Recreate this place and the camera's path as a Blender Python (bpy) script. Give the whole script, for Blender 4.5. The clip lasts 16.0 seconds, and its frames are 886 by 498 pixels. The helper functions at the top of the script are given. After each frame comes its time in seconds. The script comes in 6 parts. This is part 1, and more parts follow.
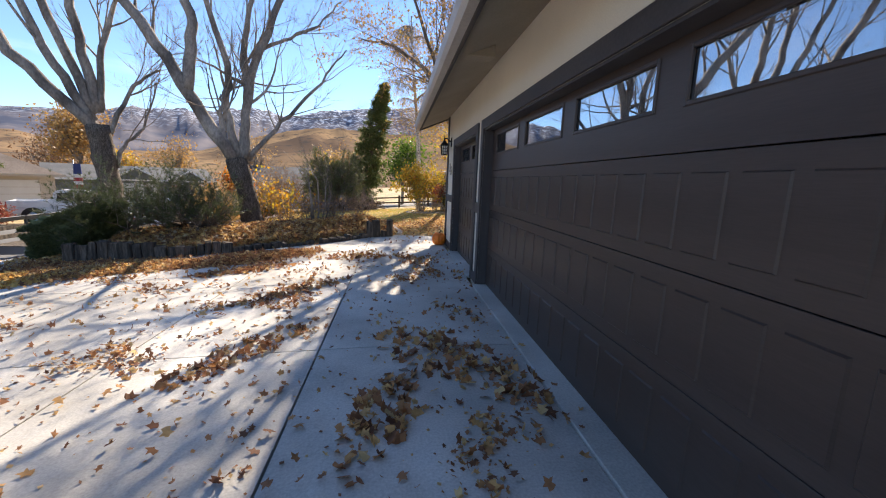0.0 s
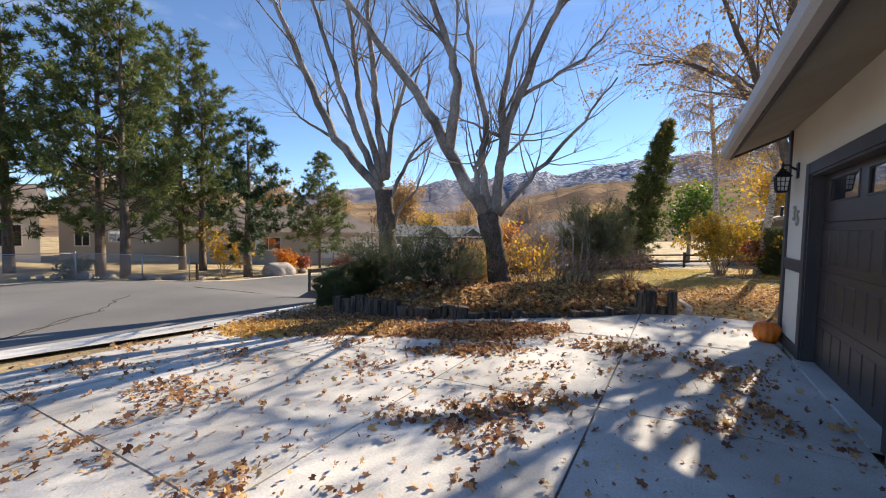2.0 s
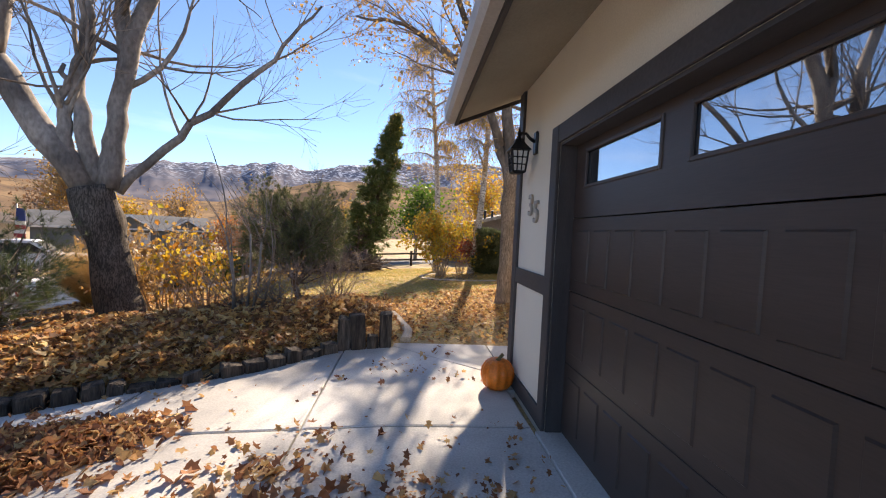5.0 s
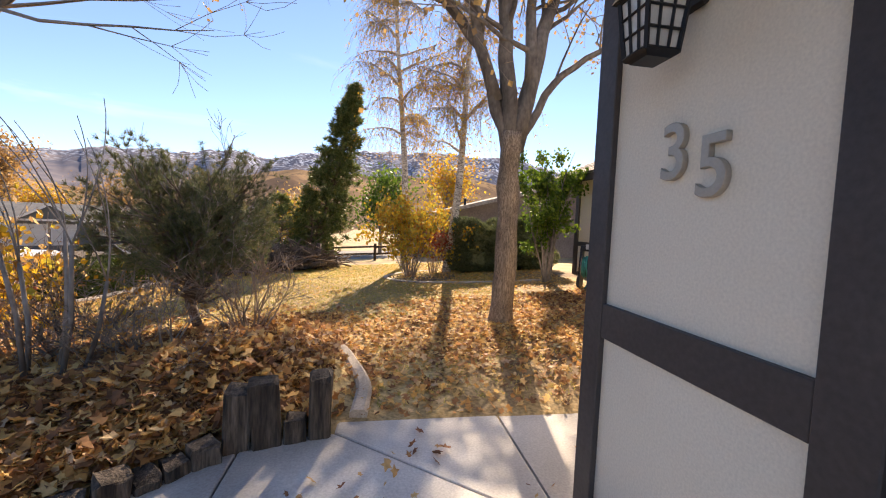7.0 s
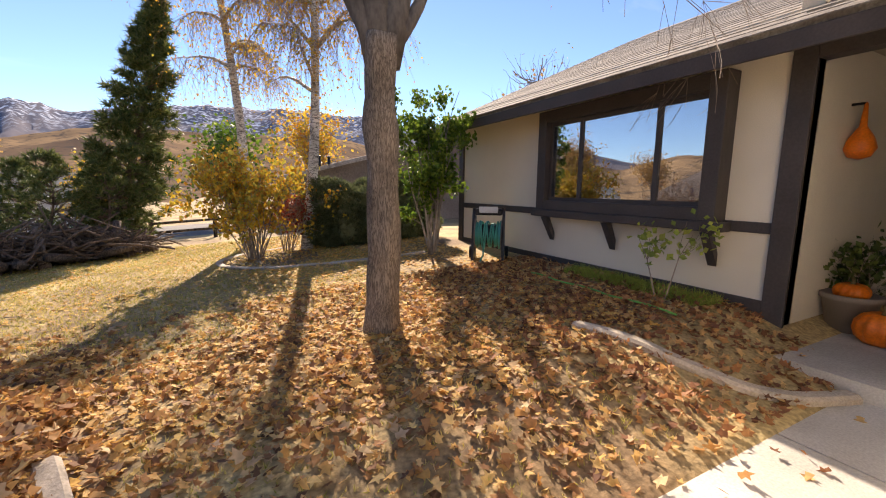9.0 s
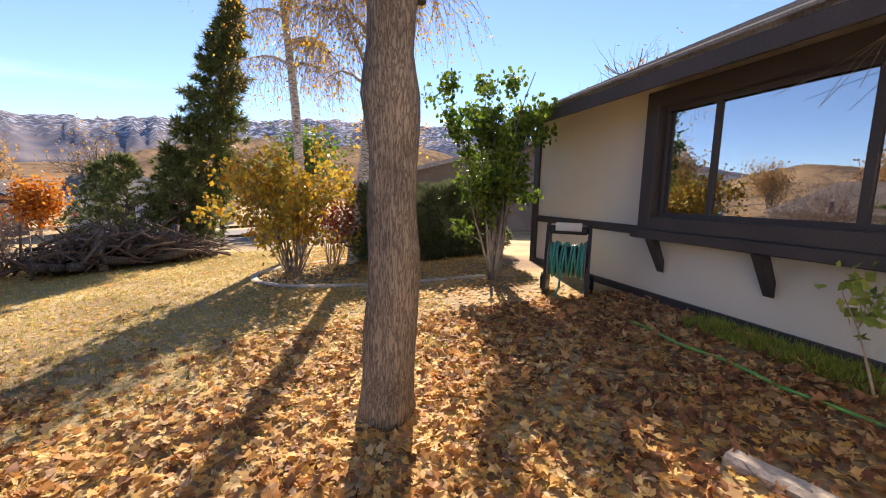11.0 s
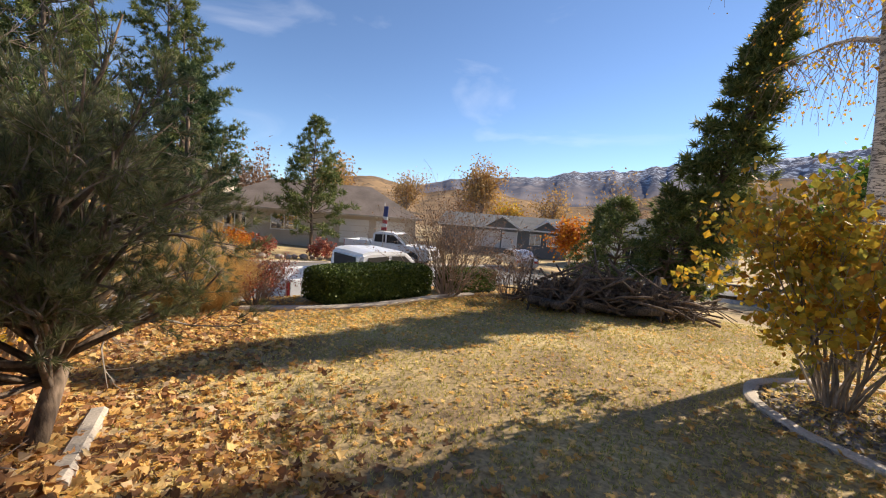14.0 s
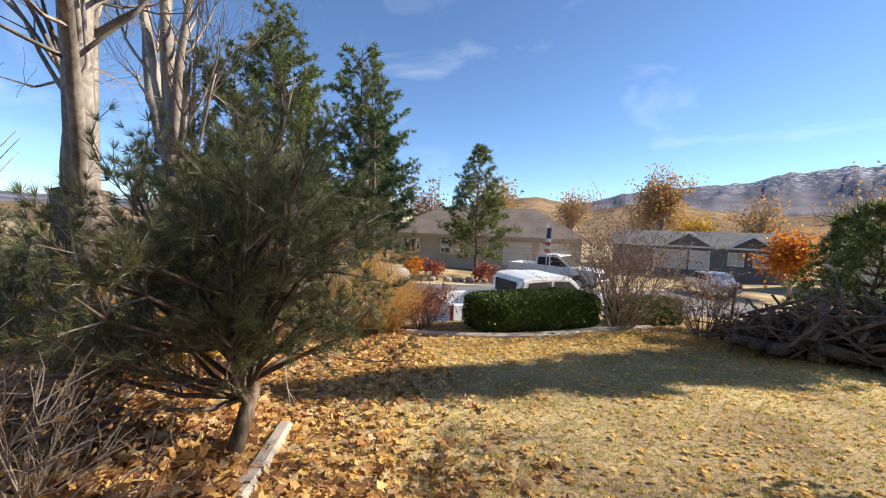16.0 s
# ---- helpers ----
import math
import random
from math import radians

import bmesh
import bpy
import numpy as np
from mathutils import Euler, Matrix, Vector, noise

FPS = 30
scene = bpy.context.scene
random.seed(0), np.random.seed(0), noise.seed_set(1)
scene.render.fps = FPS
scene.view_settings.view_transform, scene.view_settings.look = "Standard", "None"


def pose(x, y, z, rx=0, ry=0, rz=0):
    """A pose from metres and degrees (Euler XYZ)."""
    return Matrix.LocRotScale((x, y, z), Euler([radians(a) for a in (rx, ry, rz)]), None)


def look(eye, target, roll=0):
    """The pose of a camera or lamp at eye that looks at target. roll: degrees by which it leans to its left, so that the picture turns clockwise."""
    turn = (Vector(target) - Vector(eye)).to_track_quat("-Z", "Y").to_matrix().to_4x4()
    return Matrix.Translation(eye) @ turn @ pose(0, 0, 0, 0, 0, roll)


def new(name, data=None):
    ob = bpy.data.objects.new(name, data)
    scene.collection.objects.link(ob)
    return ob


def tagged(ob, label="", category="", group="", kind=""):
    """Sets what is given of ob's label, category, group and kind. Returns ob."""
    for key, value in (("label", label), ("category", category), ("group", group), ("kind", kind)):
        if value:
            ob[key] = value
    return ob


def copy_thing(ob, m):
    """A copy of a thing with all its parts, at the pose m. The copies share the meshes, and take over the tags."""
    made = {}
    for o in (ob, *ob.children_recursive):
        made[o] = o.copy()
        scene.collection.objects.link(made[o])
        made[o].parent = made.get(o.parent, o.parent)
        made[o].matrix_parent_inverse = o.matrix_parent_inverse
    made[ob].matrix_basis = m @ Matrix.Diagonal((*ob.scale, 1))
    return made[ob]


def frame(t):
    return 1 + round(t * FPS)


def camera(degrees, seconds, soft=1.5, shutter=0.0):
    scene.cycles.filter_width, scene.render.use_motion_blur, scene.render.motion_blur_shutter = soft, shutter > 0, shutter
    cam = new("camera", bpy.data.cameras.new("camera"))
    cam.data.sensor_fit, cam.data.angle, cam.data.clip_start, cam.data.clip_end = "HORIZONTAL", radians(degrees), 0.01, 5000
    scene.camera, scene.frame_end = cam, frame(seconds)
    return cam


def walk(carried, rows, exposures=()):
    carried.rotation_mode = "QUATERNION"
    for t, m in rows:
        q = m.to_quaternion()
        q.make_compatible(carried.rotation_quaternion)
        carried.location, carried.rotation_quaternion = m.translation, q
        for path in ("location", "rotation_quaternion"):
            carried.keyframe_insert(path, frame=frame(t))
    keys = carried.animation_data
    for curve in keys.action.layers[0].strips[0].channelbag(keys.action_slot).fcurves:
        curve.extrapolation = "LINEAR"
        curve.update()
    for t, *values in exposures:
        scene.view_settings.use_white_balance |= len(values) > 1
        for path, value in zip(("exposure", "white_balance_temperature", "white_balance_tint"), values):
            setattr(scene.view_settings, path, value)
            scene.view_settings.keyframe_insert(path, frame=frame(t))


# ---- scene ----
cam = camera(95.7, 16.0, soft=1.1, shutter=0.0)
METRES, EYE, TILT, LEAN, TURN = 13.82, 1.42, 0.0, 0.0, -6.9
ROWS = [
    (0.0, 0.0, 0.0, 0.0, 0.36, -9.55, -2.14),
    (0.5, -0.0092, 0.0375, 0.0015, 12.52, -7.68, -3.01),
    (1.0, -0.0137, 0.0774, 0.0006, 23.98, -6.94, -2.52),
    (1.5, -0.0188, 0.1138, 0.0017, 32.29, -5.98, -1.88),
    (2.0, -0.0259, 0.1514, 0.0021, 37.31, -3.0, -1.08),
    (2.5, -0.0288, 0.1873, 0.0084, 39.43, 3.75, -0.95),
    (3.0, -0.036, 0.2199, 0.0082, 32.67, 5.24, -1.91),
    (3.5, -0.0307, 0.2677, -0.0, 14.2, 0.09, -3.01),
    (3.7, -0.0335, 0.2788, -0.0010, 5.63, -1.44, -3.20),
    (5.8, -0.0411, 0.4506, 0.0025, 1.52, -2.31, -3.28),
    (6.0, -0.0424, 0.4663, 0.0023, 1.18, -2.01, -3.71),
    (6.5, -0.05, 0.504, 0.0025, -0.89, -2.49, -3.53),
    (7.0, -0.0525, 0.5429, 0.0022, -2.64, -3.58, -2.41),
    (7.5, -0.0552, 0.5815, 0.0026, -5.27, -5.03, -1.89),
    (8.0, -0.0497, 0.6169, 0.002, -13.37, -6.98, -1.99),
    (8.5, -0.0412, 0.6523, -0.0003, -17.73, -8.09, -0.97),
    (8.7, -0.0361, 0.6635, 0.0012, -20.74, -8.56, -0.49),
    (10.8, 0.0223, 0.7656, 0.0029, -17.10, -7.74, -1.89),
    (11.0, 0.0229, 0.7747, 0.0018, -9.55, -7.54, -1.44),
    (11.5, 0.0157, 0.7988, 0.0016, 8.37, -6.87, 0.12),
    (12.0, 0.0061, 0.8278, 0.0047, 21.34, -5.69, 0.38),
    (12.5, 0.0032, 0.8592, 0.0054, 31.48, -4.77, -1.05),
    (13.0, -0.0097, 0.8834, 0.0066, 39.06, -4.21, -3.15),
    (13.5, -0.0155, 0.909, 0.0089, 44.98, -4.0, -3.65),
    (14.0, -0.0235, 0.9207, 0.009, 54.71, -5.17, -4.57),
    (14.5, -0.0334, 0.9348, 0.0124, 47.04, -4.07, -3.84),
    (15.0, -0.0374, 0.9464, 0.0147, 49.56, -3.6, -1.15),
    (15.5, -0.0389, 0.9436, 0.0138, 66.66, -3.72, 0.09),
    (16.0, -0.0403, 0.9355, 0.0135, 77.77, -3.42, -1.95),
]
walk(cam, [(t, pose(0, 0, EYE, TILT, LEAN, TURN) @ pose(METRES * x, METRES * y, METRES * z, 90 + pitch, roll, yaw)) for t, x, y, z, yaw, pitch, roll in ROWS],
     exposures=[(0.0, 1.45, 7100, 12), (1.5, 1.32, 6950, 11), (2.0, 1.15, 6900, 11), (2.5, 1.33, 6900, 11), (3.5, 1.05, 6900, 11), (6.0, 1.62, 7900, 18), (7.5, 1.52, 8100, 18), (8.5, 1.36, 7700, 18), (11.0, 1.48, 7300, 20), (12.0, 1.08, 7000, 14), (13.5, 1.0, 7200, 13), (16.0, 1.14, 6700, 9)])

# ---- sky and sun ----
SUN_AZ, SUN_EL = radians(13.5), radians(31.0)
world = bpy.data.worlds.new("sky")
scene.world = world
world.use_nodes = True
wn, wl = world.node_tree.nodes, world.node_tree.links
wn.clear()
sky = wn.new("ShaderNodeTexSky")
sky.sky_type, sky.sun_disc = "NISHITA", False
sky.sun_elevation, sky.sun_rotation = SUN_EL, SUN_AZ
sky.altitude, sky.air_density, sky.dust_density, sky.ozone_density = 1400, 0.9, 0.02, 5.5
wco = wn.new("ShaderNodeTexCoord")
wmap = wn.new("ShaderNodeMapping")
wmap.inputs["Scale"].default_value = (0.7, 2.6, 5.0)
wmap.inputs["Rotation"].default_value = (0.3, 0.0, 0.5)
cirrus = wn.new("ShaderNodeTexNoise")
cirrus.inputs["Scale"].default_value, cirrus.inputs["Detail"].default_value, cirrus.inputs["Distortion"].default_value = 1.6, 7, 0.8
cramp = wn.new("ShaderNodeValToRGB")
cramp.color_ramp.elements[0].position, cramp.color_ramp.elements[1].position = 0.56, 0.9
cramp.color_ramp.elements[1].color = (0.3, 0.3, 0.3, 1)
cmix = wn.new("ShaderNodeMixRGB")
cmix.inputs[2].default_value = (7.0, 7.4, 8.2, 1)
back = wn.new("ShaderNodeBackground")
back.inputs["Strength"].default_value = 0.096
wout = wn.new("ShaderNodeOutputWorld")
wl.new(wco.outputs["Generated"], wmap.inputs["Vector"])
wl.new(wmap.outputs[0], cirrus.inputs["Vector"])
wl.new(cirrus.outputs["Fac"], cramp.inputs[0])
wl.new(cramp.outputs[0], cmix.inputs[0])
wl.new(sky.outputs[0], cmix.inputs[1])
wl.new(cmix.outputs[0], back.inputs["Color"])
wl.new(back.outputs[0], wout.inputs[0])

sun = new("sun", bpy.data.lights.new("sun", "SUN"))
sun.data.energy, sun.data.angle, sun.data.color = 4.5, radians(0.55), (1.0, 0.9, 0.76)
SUN_DIR = Vector((math.sin(SUN_AZ) * math.cos(SUN_EL), math.cos(SUN_AZ) * math.cos(SUN_EL), math.sin(SUN_EL)))
sun.matrix_world = look(SUN_DIR * 60, (0, 0, 0))


# ---- materials ----
def node_mat(name):
    m = bpy.data.materials.new(name)
    m.use_nodes = True
    n, l = m.node_tree.nodes, m.node_tree.links
    return m, n, l, n["Principled BSDF"]


def surface(name, a, b, rough=0.8, metal=0.0, big=1.2, fine=40.0, grain=0.25, bump=0.2, rand=0.0, island=0.0, stretch=(1, 1, 1), spec=0.4, depth=0.01):
    """Two colours mixed by broad noise, darkened and lightened by a fine grain, with relief."""
    m, n, l, p = node_mat(name)
    geo = n.new("ShaderNodeNewGeometry")
    mp = n.new("ShaderNodeMapping")
    mp.inputs["Scale"].default_value = stretch
    l.new(geo.outputs["Position"], mp.inputs["Vector"])
    n1, n2 = n.new("ShaderNodeTexNoise"), n.new("ShaderNodeTexNoise")
    n1.inputs["Scale"].default_value, n1.inputs["Detail"].default_value = big, 6
    n2.inputs["Scale"].default_value, n2.inputs["Detail"].default_value = fine, 4
    l.new(mp.outputs[0], n1.inputs["Vector"])
    l.new(mp.outputs[0], n2.inputs["Vector"])
    r = n.new("ShaderNodeValToRGB")
    r.color_ramp.elements[0].position, r.color_ramp.elements[1].position = 0.35, 0.68
    r.color_ramp.elements[0].color, r.color_ramp.elements[1].color = (*a, 1), (*b, 1)
    l.new(n1.outputs["Fac"], r.inputs[0])
    hsv = n.new("ShaderNodeHueSaturation")
    mr = n.new("ShaderNodeMapRange")
    mr.inputs["From Min"].default_value, mr.inputs["From Max"].default_value = 0.3, 0.7
    mr.inputs["To Min"].default_value, mr.inputs["To Max"].default_value = 1 - grain, 1 + grain
    l.new(n2.outputs["Fac"], mr.inputs["Value"])
    value = mr.outputs[0]
    for amount, source in ((rand, "object"), (island, "island")):
        if amount:
            src = n.new("ShaderNodeObjectInfo").outputs["Random"] if source == "object" else geo.outputs["Random Per Island"]
            v = n.new("ShaderNodeMapRange")
            v.inputs["To Min"].default_value, v.inputs["To Max"].default_value = 1 - amount, 1 + amount
            l.new(src, v.inputs["Value"])
            mul = n.new("ShaderNodeMath")
            mul.operation = "MULTIPLY"
            l.new(value, mul.inputs[0])
            l.new(v.outputs[0], mul.inputs[1])
            value = mul.outputs[0]
    l.new(value, hsv.inputs["Value"])
    l.new(r.outputs[0], hsv.inputs["Color"])
    l.new(hsv.outputs[0], p.inputs["Base Color"])
    p.inputs["Roughness"].default_value, p.inputs["Metallic"].default_value = rough, metal
    p.inputs["Specular IOR Level"].default_value = spec
    if bump:
        bp = n.new("ShaderNodeBump")
        bp.inputs["Strength"].default_value, bp.inputs["Distance"].default_value = bump, depth
        l.new(n2.outputs["Fac"], bp.inputs["Height"])
        l.new(bp.outputs[0], p.inputs["Normal"])
    return m


def leafy(name, colours, through_light=0.35, rough=0.55):
    """Leaves: a colour for each island out of a list, part of the light passing through."""
    m, n, l, p = node_mat(name)
    geo = n.new("ShaderNodeNewGeometry")
    r = n.new("ShaderNodeValToRGB")
    e = r.color_ramp.elements
    while len(e) < len(colours):
        e.new(0.5)
    for i, c in enumerate(colours):
        e[i].position, e[i].color = i / (len(colours) - 1), (*c, 1)
    l.new(geo.outputs["Random Per Island"], r.inputs[0])
    nz = n.new("ShaderNodeTexNoise")
    nz.inputs["Scale"].default_value, nz.inputs["Detail"].default_value = 30, 3
    l.new(geo.outputs["Position"], nz.inputs["Vector"])
    mr = n.new("ShaderNodeMapRange")
    mr.inputs["To Min"].default_value, mr.inputs["To Max"].default_value = 0.6, 1.4
    l.new(nz.outputs["Fac"], mr.inputs["Value"])
    hsv = n.new("ShaderNodeHueSaturation")
    l.new(mr.outputs[0], hsv.inputs["Value"])
    l.new(r.outputs[0], hsv.inputs["Color"])
    l.new(hsv.outputs[0], p.inputs["Base Color"])
    p.inputs["Roughness"].default_value, p.inputs["Specular IOR Level"].default_value = rough, 0.3
    tr = n.new("ShaderNodeBsdfTranslucent")
    l.new(hsv.outputs[0], tr.inputs["Color"])
    mx = n.new("ShaderNodeMixShader")
    mx.inputs[0].default_value = through_light
    l.new(p.outputs[0], mx.inputs[1])
    l.new(tr.outputs[0], mx.inputs[2])
    l.new(mx.outputs[0], n["Material Output"].inputs["Surface"])
    return m


def plain(name, c, rough=0.5, metal=0.0, spec=0.5):
    return surface(name, tuple(v * 0.9 for v in c), tuple(v * 1.06 for v in c), rough, metal, big=3, fine=90, grain=0.06, bump=0.04, spec=spec, depth=0.003)


def banded(name, base, dark, rough, scale, amount, axis_scale, bump=0.6, depth=0.02):
    """Bark: furrows drawn out along the trunk."""
    m, n, l, p = node_mat(name)
    geo = n.new("ShaderNodeNewGeometry")
    mp = n.new("ShaderNodeMapping")
    mp.inputs["Scale"].default_value = axis_scale
    l.new(geo.outputs["Position"], mp.inputs["Vector"])
    v = n.new("ShaderNodeTexVoronoi")
    v.feature = "DISTANCE_TO_EDGE"
    v.inputs["Scale"].default_value = scale
    nz = n.new("ShaderNodeTexNoise")
    nz.inputs["Scale"].default_value, nz.inputs["Detail"].default_value = scale * 0.8, 5
    l.new(mp.outputs[0], nz.inputs["Vector"])
    ad = n.new("ShaderNodeMixRGB")
    ad.blend_type = "ADD"
    ad.inputs[0].default_value = 0.6
    l.new(mp.outputs[0], ad.inputs[1])
    l.new(nz.outputs["Color"], ad.inputs[2])
    l.new(ad.outputs[0], v.inputs["Vector"])
    r = n.new("ShaderNodeValToRGB")
    r.color_ramp.elements[0].position, r.color_ramp.elements[1].position = 0.0, amount
    r.color_ramp.elements[0].color, r.color_ramp.elements[1].color = (*dark, 1), (*base, 1)
    l.new(v.outputs["Distance"], r.inputs[0])
    big = n.new("ShaderNodeTexNoise")
    big.inputs["Scale"].default_value, big.inputs["Detail"].default_value = 2.5, 5
    l.new(geo.outputs["Position"], big.inputs["Vector"])
    mr = n.new("ShaderNodeMapRange")
    mr.inputs["From Min"].default_value, mr.inputs["From Max"].default_value = 0.3, 0.7
    mr.inputs["To Min"].default_value, mr.inputs["To Max"].default_value = 0.65, 1.3
    l.new(big.outputs["Fac"], mr.inputs["Value"])
    hsv = n.new("ShaderNodeHueSaturation")
    l.new(mr.outputs[0], hsv.inputs["Value"])
    l.new(r.outputs[0], hsv.inputs["Color"])
    l.new(hsv.outputs[0], p.inputs["Base Color"])
    p.inputs["Roughness"].default_value, p.inputs["Specular IOR Level"].default_value = rough, 0.2
    bp = n.new("ShaderNodeBump")
    bp.inputs["Strength"].default_value, bp.inputs["Distance"].default_value = bump, depth
    l.new(r.outputs[0], bp.inputs["Height"])
    l.new(bp.outputs[0], p.inputs["Normal"])
    return m


def mirror_glass(name, tint=(0.62, 0.66, 0.7)):
    """Coated pane: half mirror, half clear."""
    m, n, l, p = node_mat(name)
    gl, tr, mx = n.new("ShaderNodeBsdfGlossy"), n.new("ShaderNodeBsdfTransparent"), n.new("ShaderNodeMixShader")
    gl.inputs["Roughness"].default_value, gl.inputs["Color"].default_value = 0.015, (0.9, 0.92, 0.95, 1)
    tr.inputs["Color"].default_value = (*tint, 1)
    mx.inputs[0].default_value = 0.5
    l.new(tr.outputs[0], mx.inputs[1])
    l.new(gl.outputs[0], mx.inputs[2])
    l.new(mx.outputs[0], n["Material Output"].inputs["Surface"])
    return m


M_CONCRETE = surface("concrete", (0.37, 0.355, 0.33), (0.68, 0.66, 0.62), 0.85, big=0.8, fine=70, grain=0.14, bump=0.25, rand=0.05, depth=0.004)
M_CURB = surface("curb_concrete", (0.40, 0.35, 0.29), (0.55, 0.48, 0.40), 0.9, big=2.5, fine=60, grain=0.2, bump=0.4)
M_ASPHALT = surface("asphalt", (0.115, 0.113, 0.11), (0.165, 0.16, 0.155), 0.9, big=0.35, fine=55, grain=0.22, bump=0.3)
M_SOIL = surface("yard_soil", (0.22, 0.15, 0.085), (0.50, 0.39, 0.19), 0.95, big=0.7, fine=28, grain=0.4, bump=0.5, depth=0.02)
M_STUCCO = surface("stucco", (0.68, 0.62, 0.52), (0.75, 0.69, 0.58), 0.9, big=1.0, fine=110, grain=0.07, bump=0.3, depth=0.004)
M_TRIM = surface("brown_trim_paint", (0.05, 0.043, 0.043), (0.07, 0.06, 0.058), 0.6, big=2, fine=50, grain=0.15, bump=0.12, stretch=(6, 1, 1))
M_DOOR = surface("garage_door_paint", (0.056, 0.040, 0.034), (0.074, 0.054, 0.046), 0.42, big=1.5, fine=70, grain=0.1, bump=0.12, stretch=(1, 0.15, 3), depth=0.002, spec=0.4)
M_FASCIA = surface("gutter_paint", (0.42, 0.38, 0.34), (0.5, 0.46, 0.42), 0.55, big=2, fine=60, grain=0.08, bump=0.05)
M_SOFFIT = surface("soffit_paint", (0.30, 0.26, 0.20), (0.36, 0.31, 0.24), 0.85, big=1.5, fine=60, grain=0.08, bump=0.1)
M_SHINGLE = surface("roof_shingle", (0.20, 0.18, 0.16), (0.36, 0.33, 0.29), 0.95, big=6, fine=45, grain=0.3, bump=0.5, rand=0.2, island=0.15)
M_GLASS = mirror_glass("window_glass")
# near-black: carries a room's darkness; also colours cracks and dark windows
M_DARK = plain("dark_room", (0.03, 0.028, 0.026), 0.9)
M_BLACK = plain("black_metal", (0.015, 0.015, 0.017), 0.45, 0.3)
M_FROST = plain("frosted_glass", (0.62, 0.62, 0.58), 0.35)
M_NUMBER = plain("brushed_nickel", (0.40, 0.35, 0.29), 0.45, 0.35)
M_TIMBER = surface("weathered_timber", (0.032, 0.025, 0.02), (0.14, 0.11, 0.085), 0.95, big=5, fine=26, grain=0.5, bump=0.8, rand=0.3, stretch=(3, 3, 0.35), depth=0.02)
M_PUMPKIN = surface("pumpkin_skin", (0.62, 0.13, 0.01), (0.82, 0.21, 0.02), 0.4, big=6, fine=50, grain=0.15, bump=0.1)
M_STEM = plain("pumpkin_stem", (0.16, 0.12, 0.05), 0.9)
M_BARK = banded("furrowed_bark", (0.34, 0.27, 0.205), (0.12, 0.092, 0.07), 0.95, 19, 0.22, (1, 1, 0.12))
M_BARK_DARK = banded("cottonwood_bark", (0.17, 0.138, 0.112), (0.045, 0.037, 0.03), 0.95, 14, 0.2, (1, 1, 0.25))
M_LIMB = surface("limb_bark", (0.12, 0.102, 0.088), (0.38, 0.335, 0.29), 0.95, big=2.2, fine=24, grain=0.3, bump=0.5, stretch=(1, 1, 0.5))
# darker copy of limb_bark: backlit look of the ash limbs put into colour
M_ASH_BACKLIT = surface("ash_limb_backlit", (0.09, 0.075, 0.062), (0.22, 0.185, 0.155), 0.95, big=2.2, fine=24, grain=0.3, bump=0.5, stretch=(1, 1, 0.5))
M_TWIG = surface("twig_bark", (0.22, 0.17, 0.13), (0.36, 0.29, 0.23), 0.95, big=3, fine=30, grain=0.2, bump=0.0)
M_BIRCH = banded("birch_bark", (0.68, 0.62, 0.54), (0.06, 0.05, 0.045), 0.8, 7, 0.11, (0.6, 0.6, 2.2), 0.2, 0.005)
M_PINE_BARK = surface("pine_bark", (0.10, 0.075, 0.055), (0.21, 0.155, 0.115), 0.95, big=3, fine=20, grain=0.4, bump=0.7, stretch=(2, 2, 0.5))
M_NEEDLE = leafy("pine_needles", [(0.05, 0.085, 0.025), (0.10, 0.14, 0.04), (0.16, 0.19, 0.06), (0.22, 0.23, 0.085)], 0.3)
M_NEEDLE_DARK = leafy("spruce_needles", [(0.025, 0.05, 0.02), (0.05, 0.085, 0.032), (0.09, 0.125, 0.05)], 0.25)
M_JUNIPER = leafy("juniper_needles", [(0.045, 0.065, 0.025), (0.09, 0.11, 0.045), (0.16, 0.18, 0.075)], 0.25)
M_BOX = leafy("boxwood_leaves", [(0.035, 0.06, 0.012), (0.065, 0.10, 0.02), (0.13, 0.17, 0.03)], 0.25)
M_MUGO = leafy("mugo_needles", [(0.075, 0.10, 0.04), (0.14, 0.165, 0.07), (0.22, 0.235, 0.11), (0.24, 0.19, 0.11)], 0.35)
M_SAGE = leafy("grey_green_needles", [(0.07, 0.095, 0.04), (0.13, 0.155, 0.07), (0.21, 0.225, 0.12)], 0.25)
M_GREEN = leafy("green_leaves", [(0.05, 0.10, 0.015), (0.10, 0.18, 0.02), (0.22, 0.30, 0.04)], 0.4)
M_YELLOW = leafy("yellow_leaves", [(0.42, 0.17, 0.03), (0.60, 0.33, 0.03), (0.68, 0.45, 0.05), (0.42, 0.37, 0.06)], 0.45)
M_GOLD = leafy("old_gold_leaves", [(0.38, 0.17, 0.03), (0.54, 0.31, 0.035), (0.62, 0.42, 0.045), (0.42, 0.36, 0.06), (0.30, 0.27, 0.05)], 0.4)
M_LIME = leafy("lime_leaves", [(0.16, 0.24, 0.05), (0.36, 0.44, 0.08), (0.45, 0.5, 0.12)], 0.45)
M_RUST = leafy("rust_seed_heads", [(0.16, 0.09, 0.05), (0.27, 0.15, 0.085), (0.36, 0.22, 0.13)], 0.3)
M_ORANGE = leafy("orange_leaves", [(0.35, 0.08, 0.015), (0.55, 0.18, 0.02), (0.60, 0.30, 0.03)], 0.45)
M_REDLEAF = leafy("red_leaves", [(0.20, 0.03, 0.02), (0.34, 0.09, 0.06), (0.30, 0.16, 0.09)], 0.3)
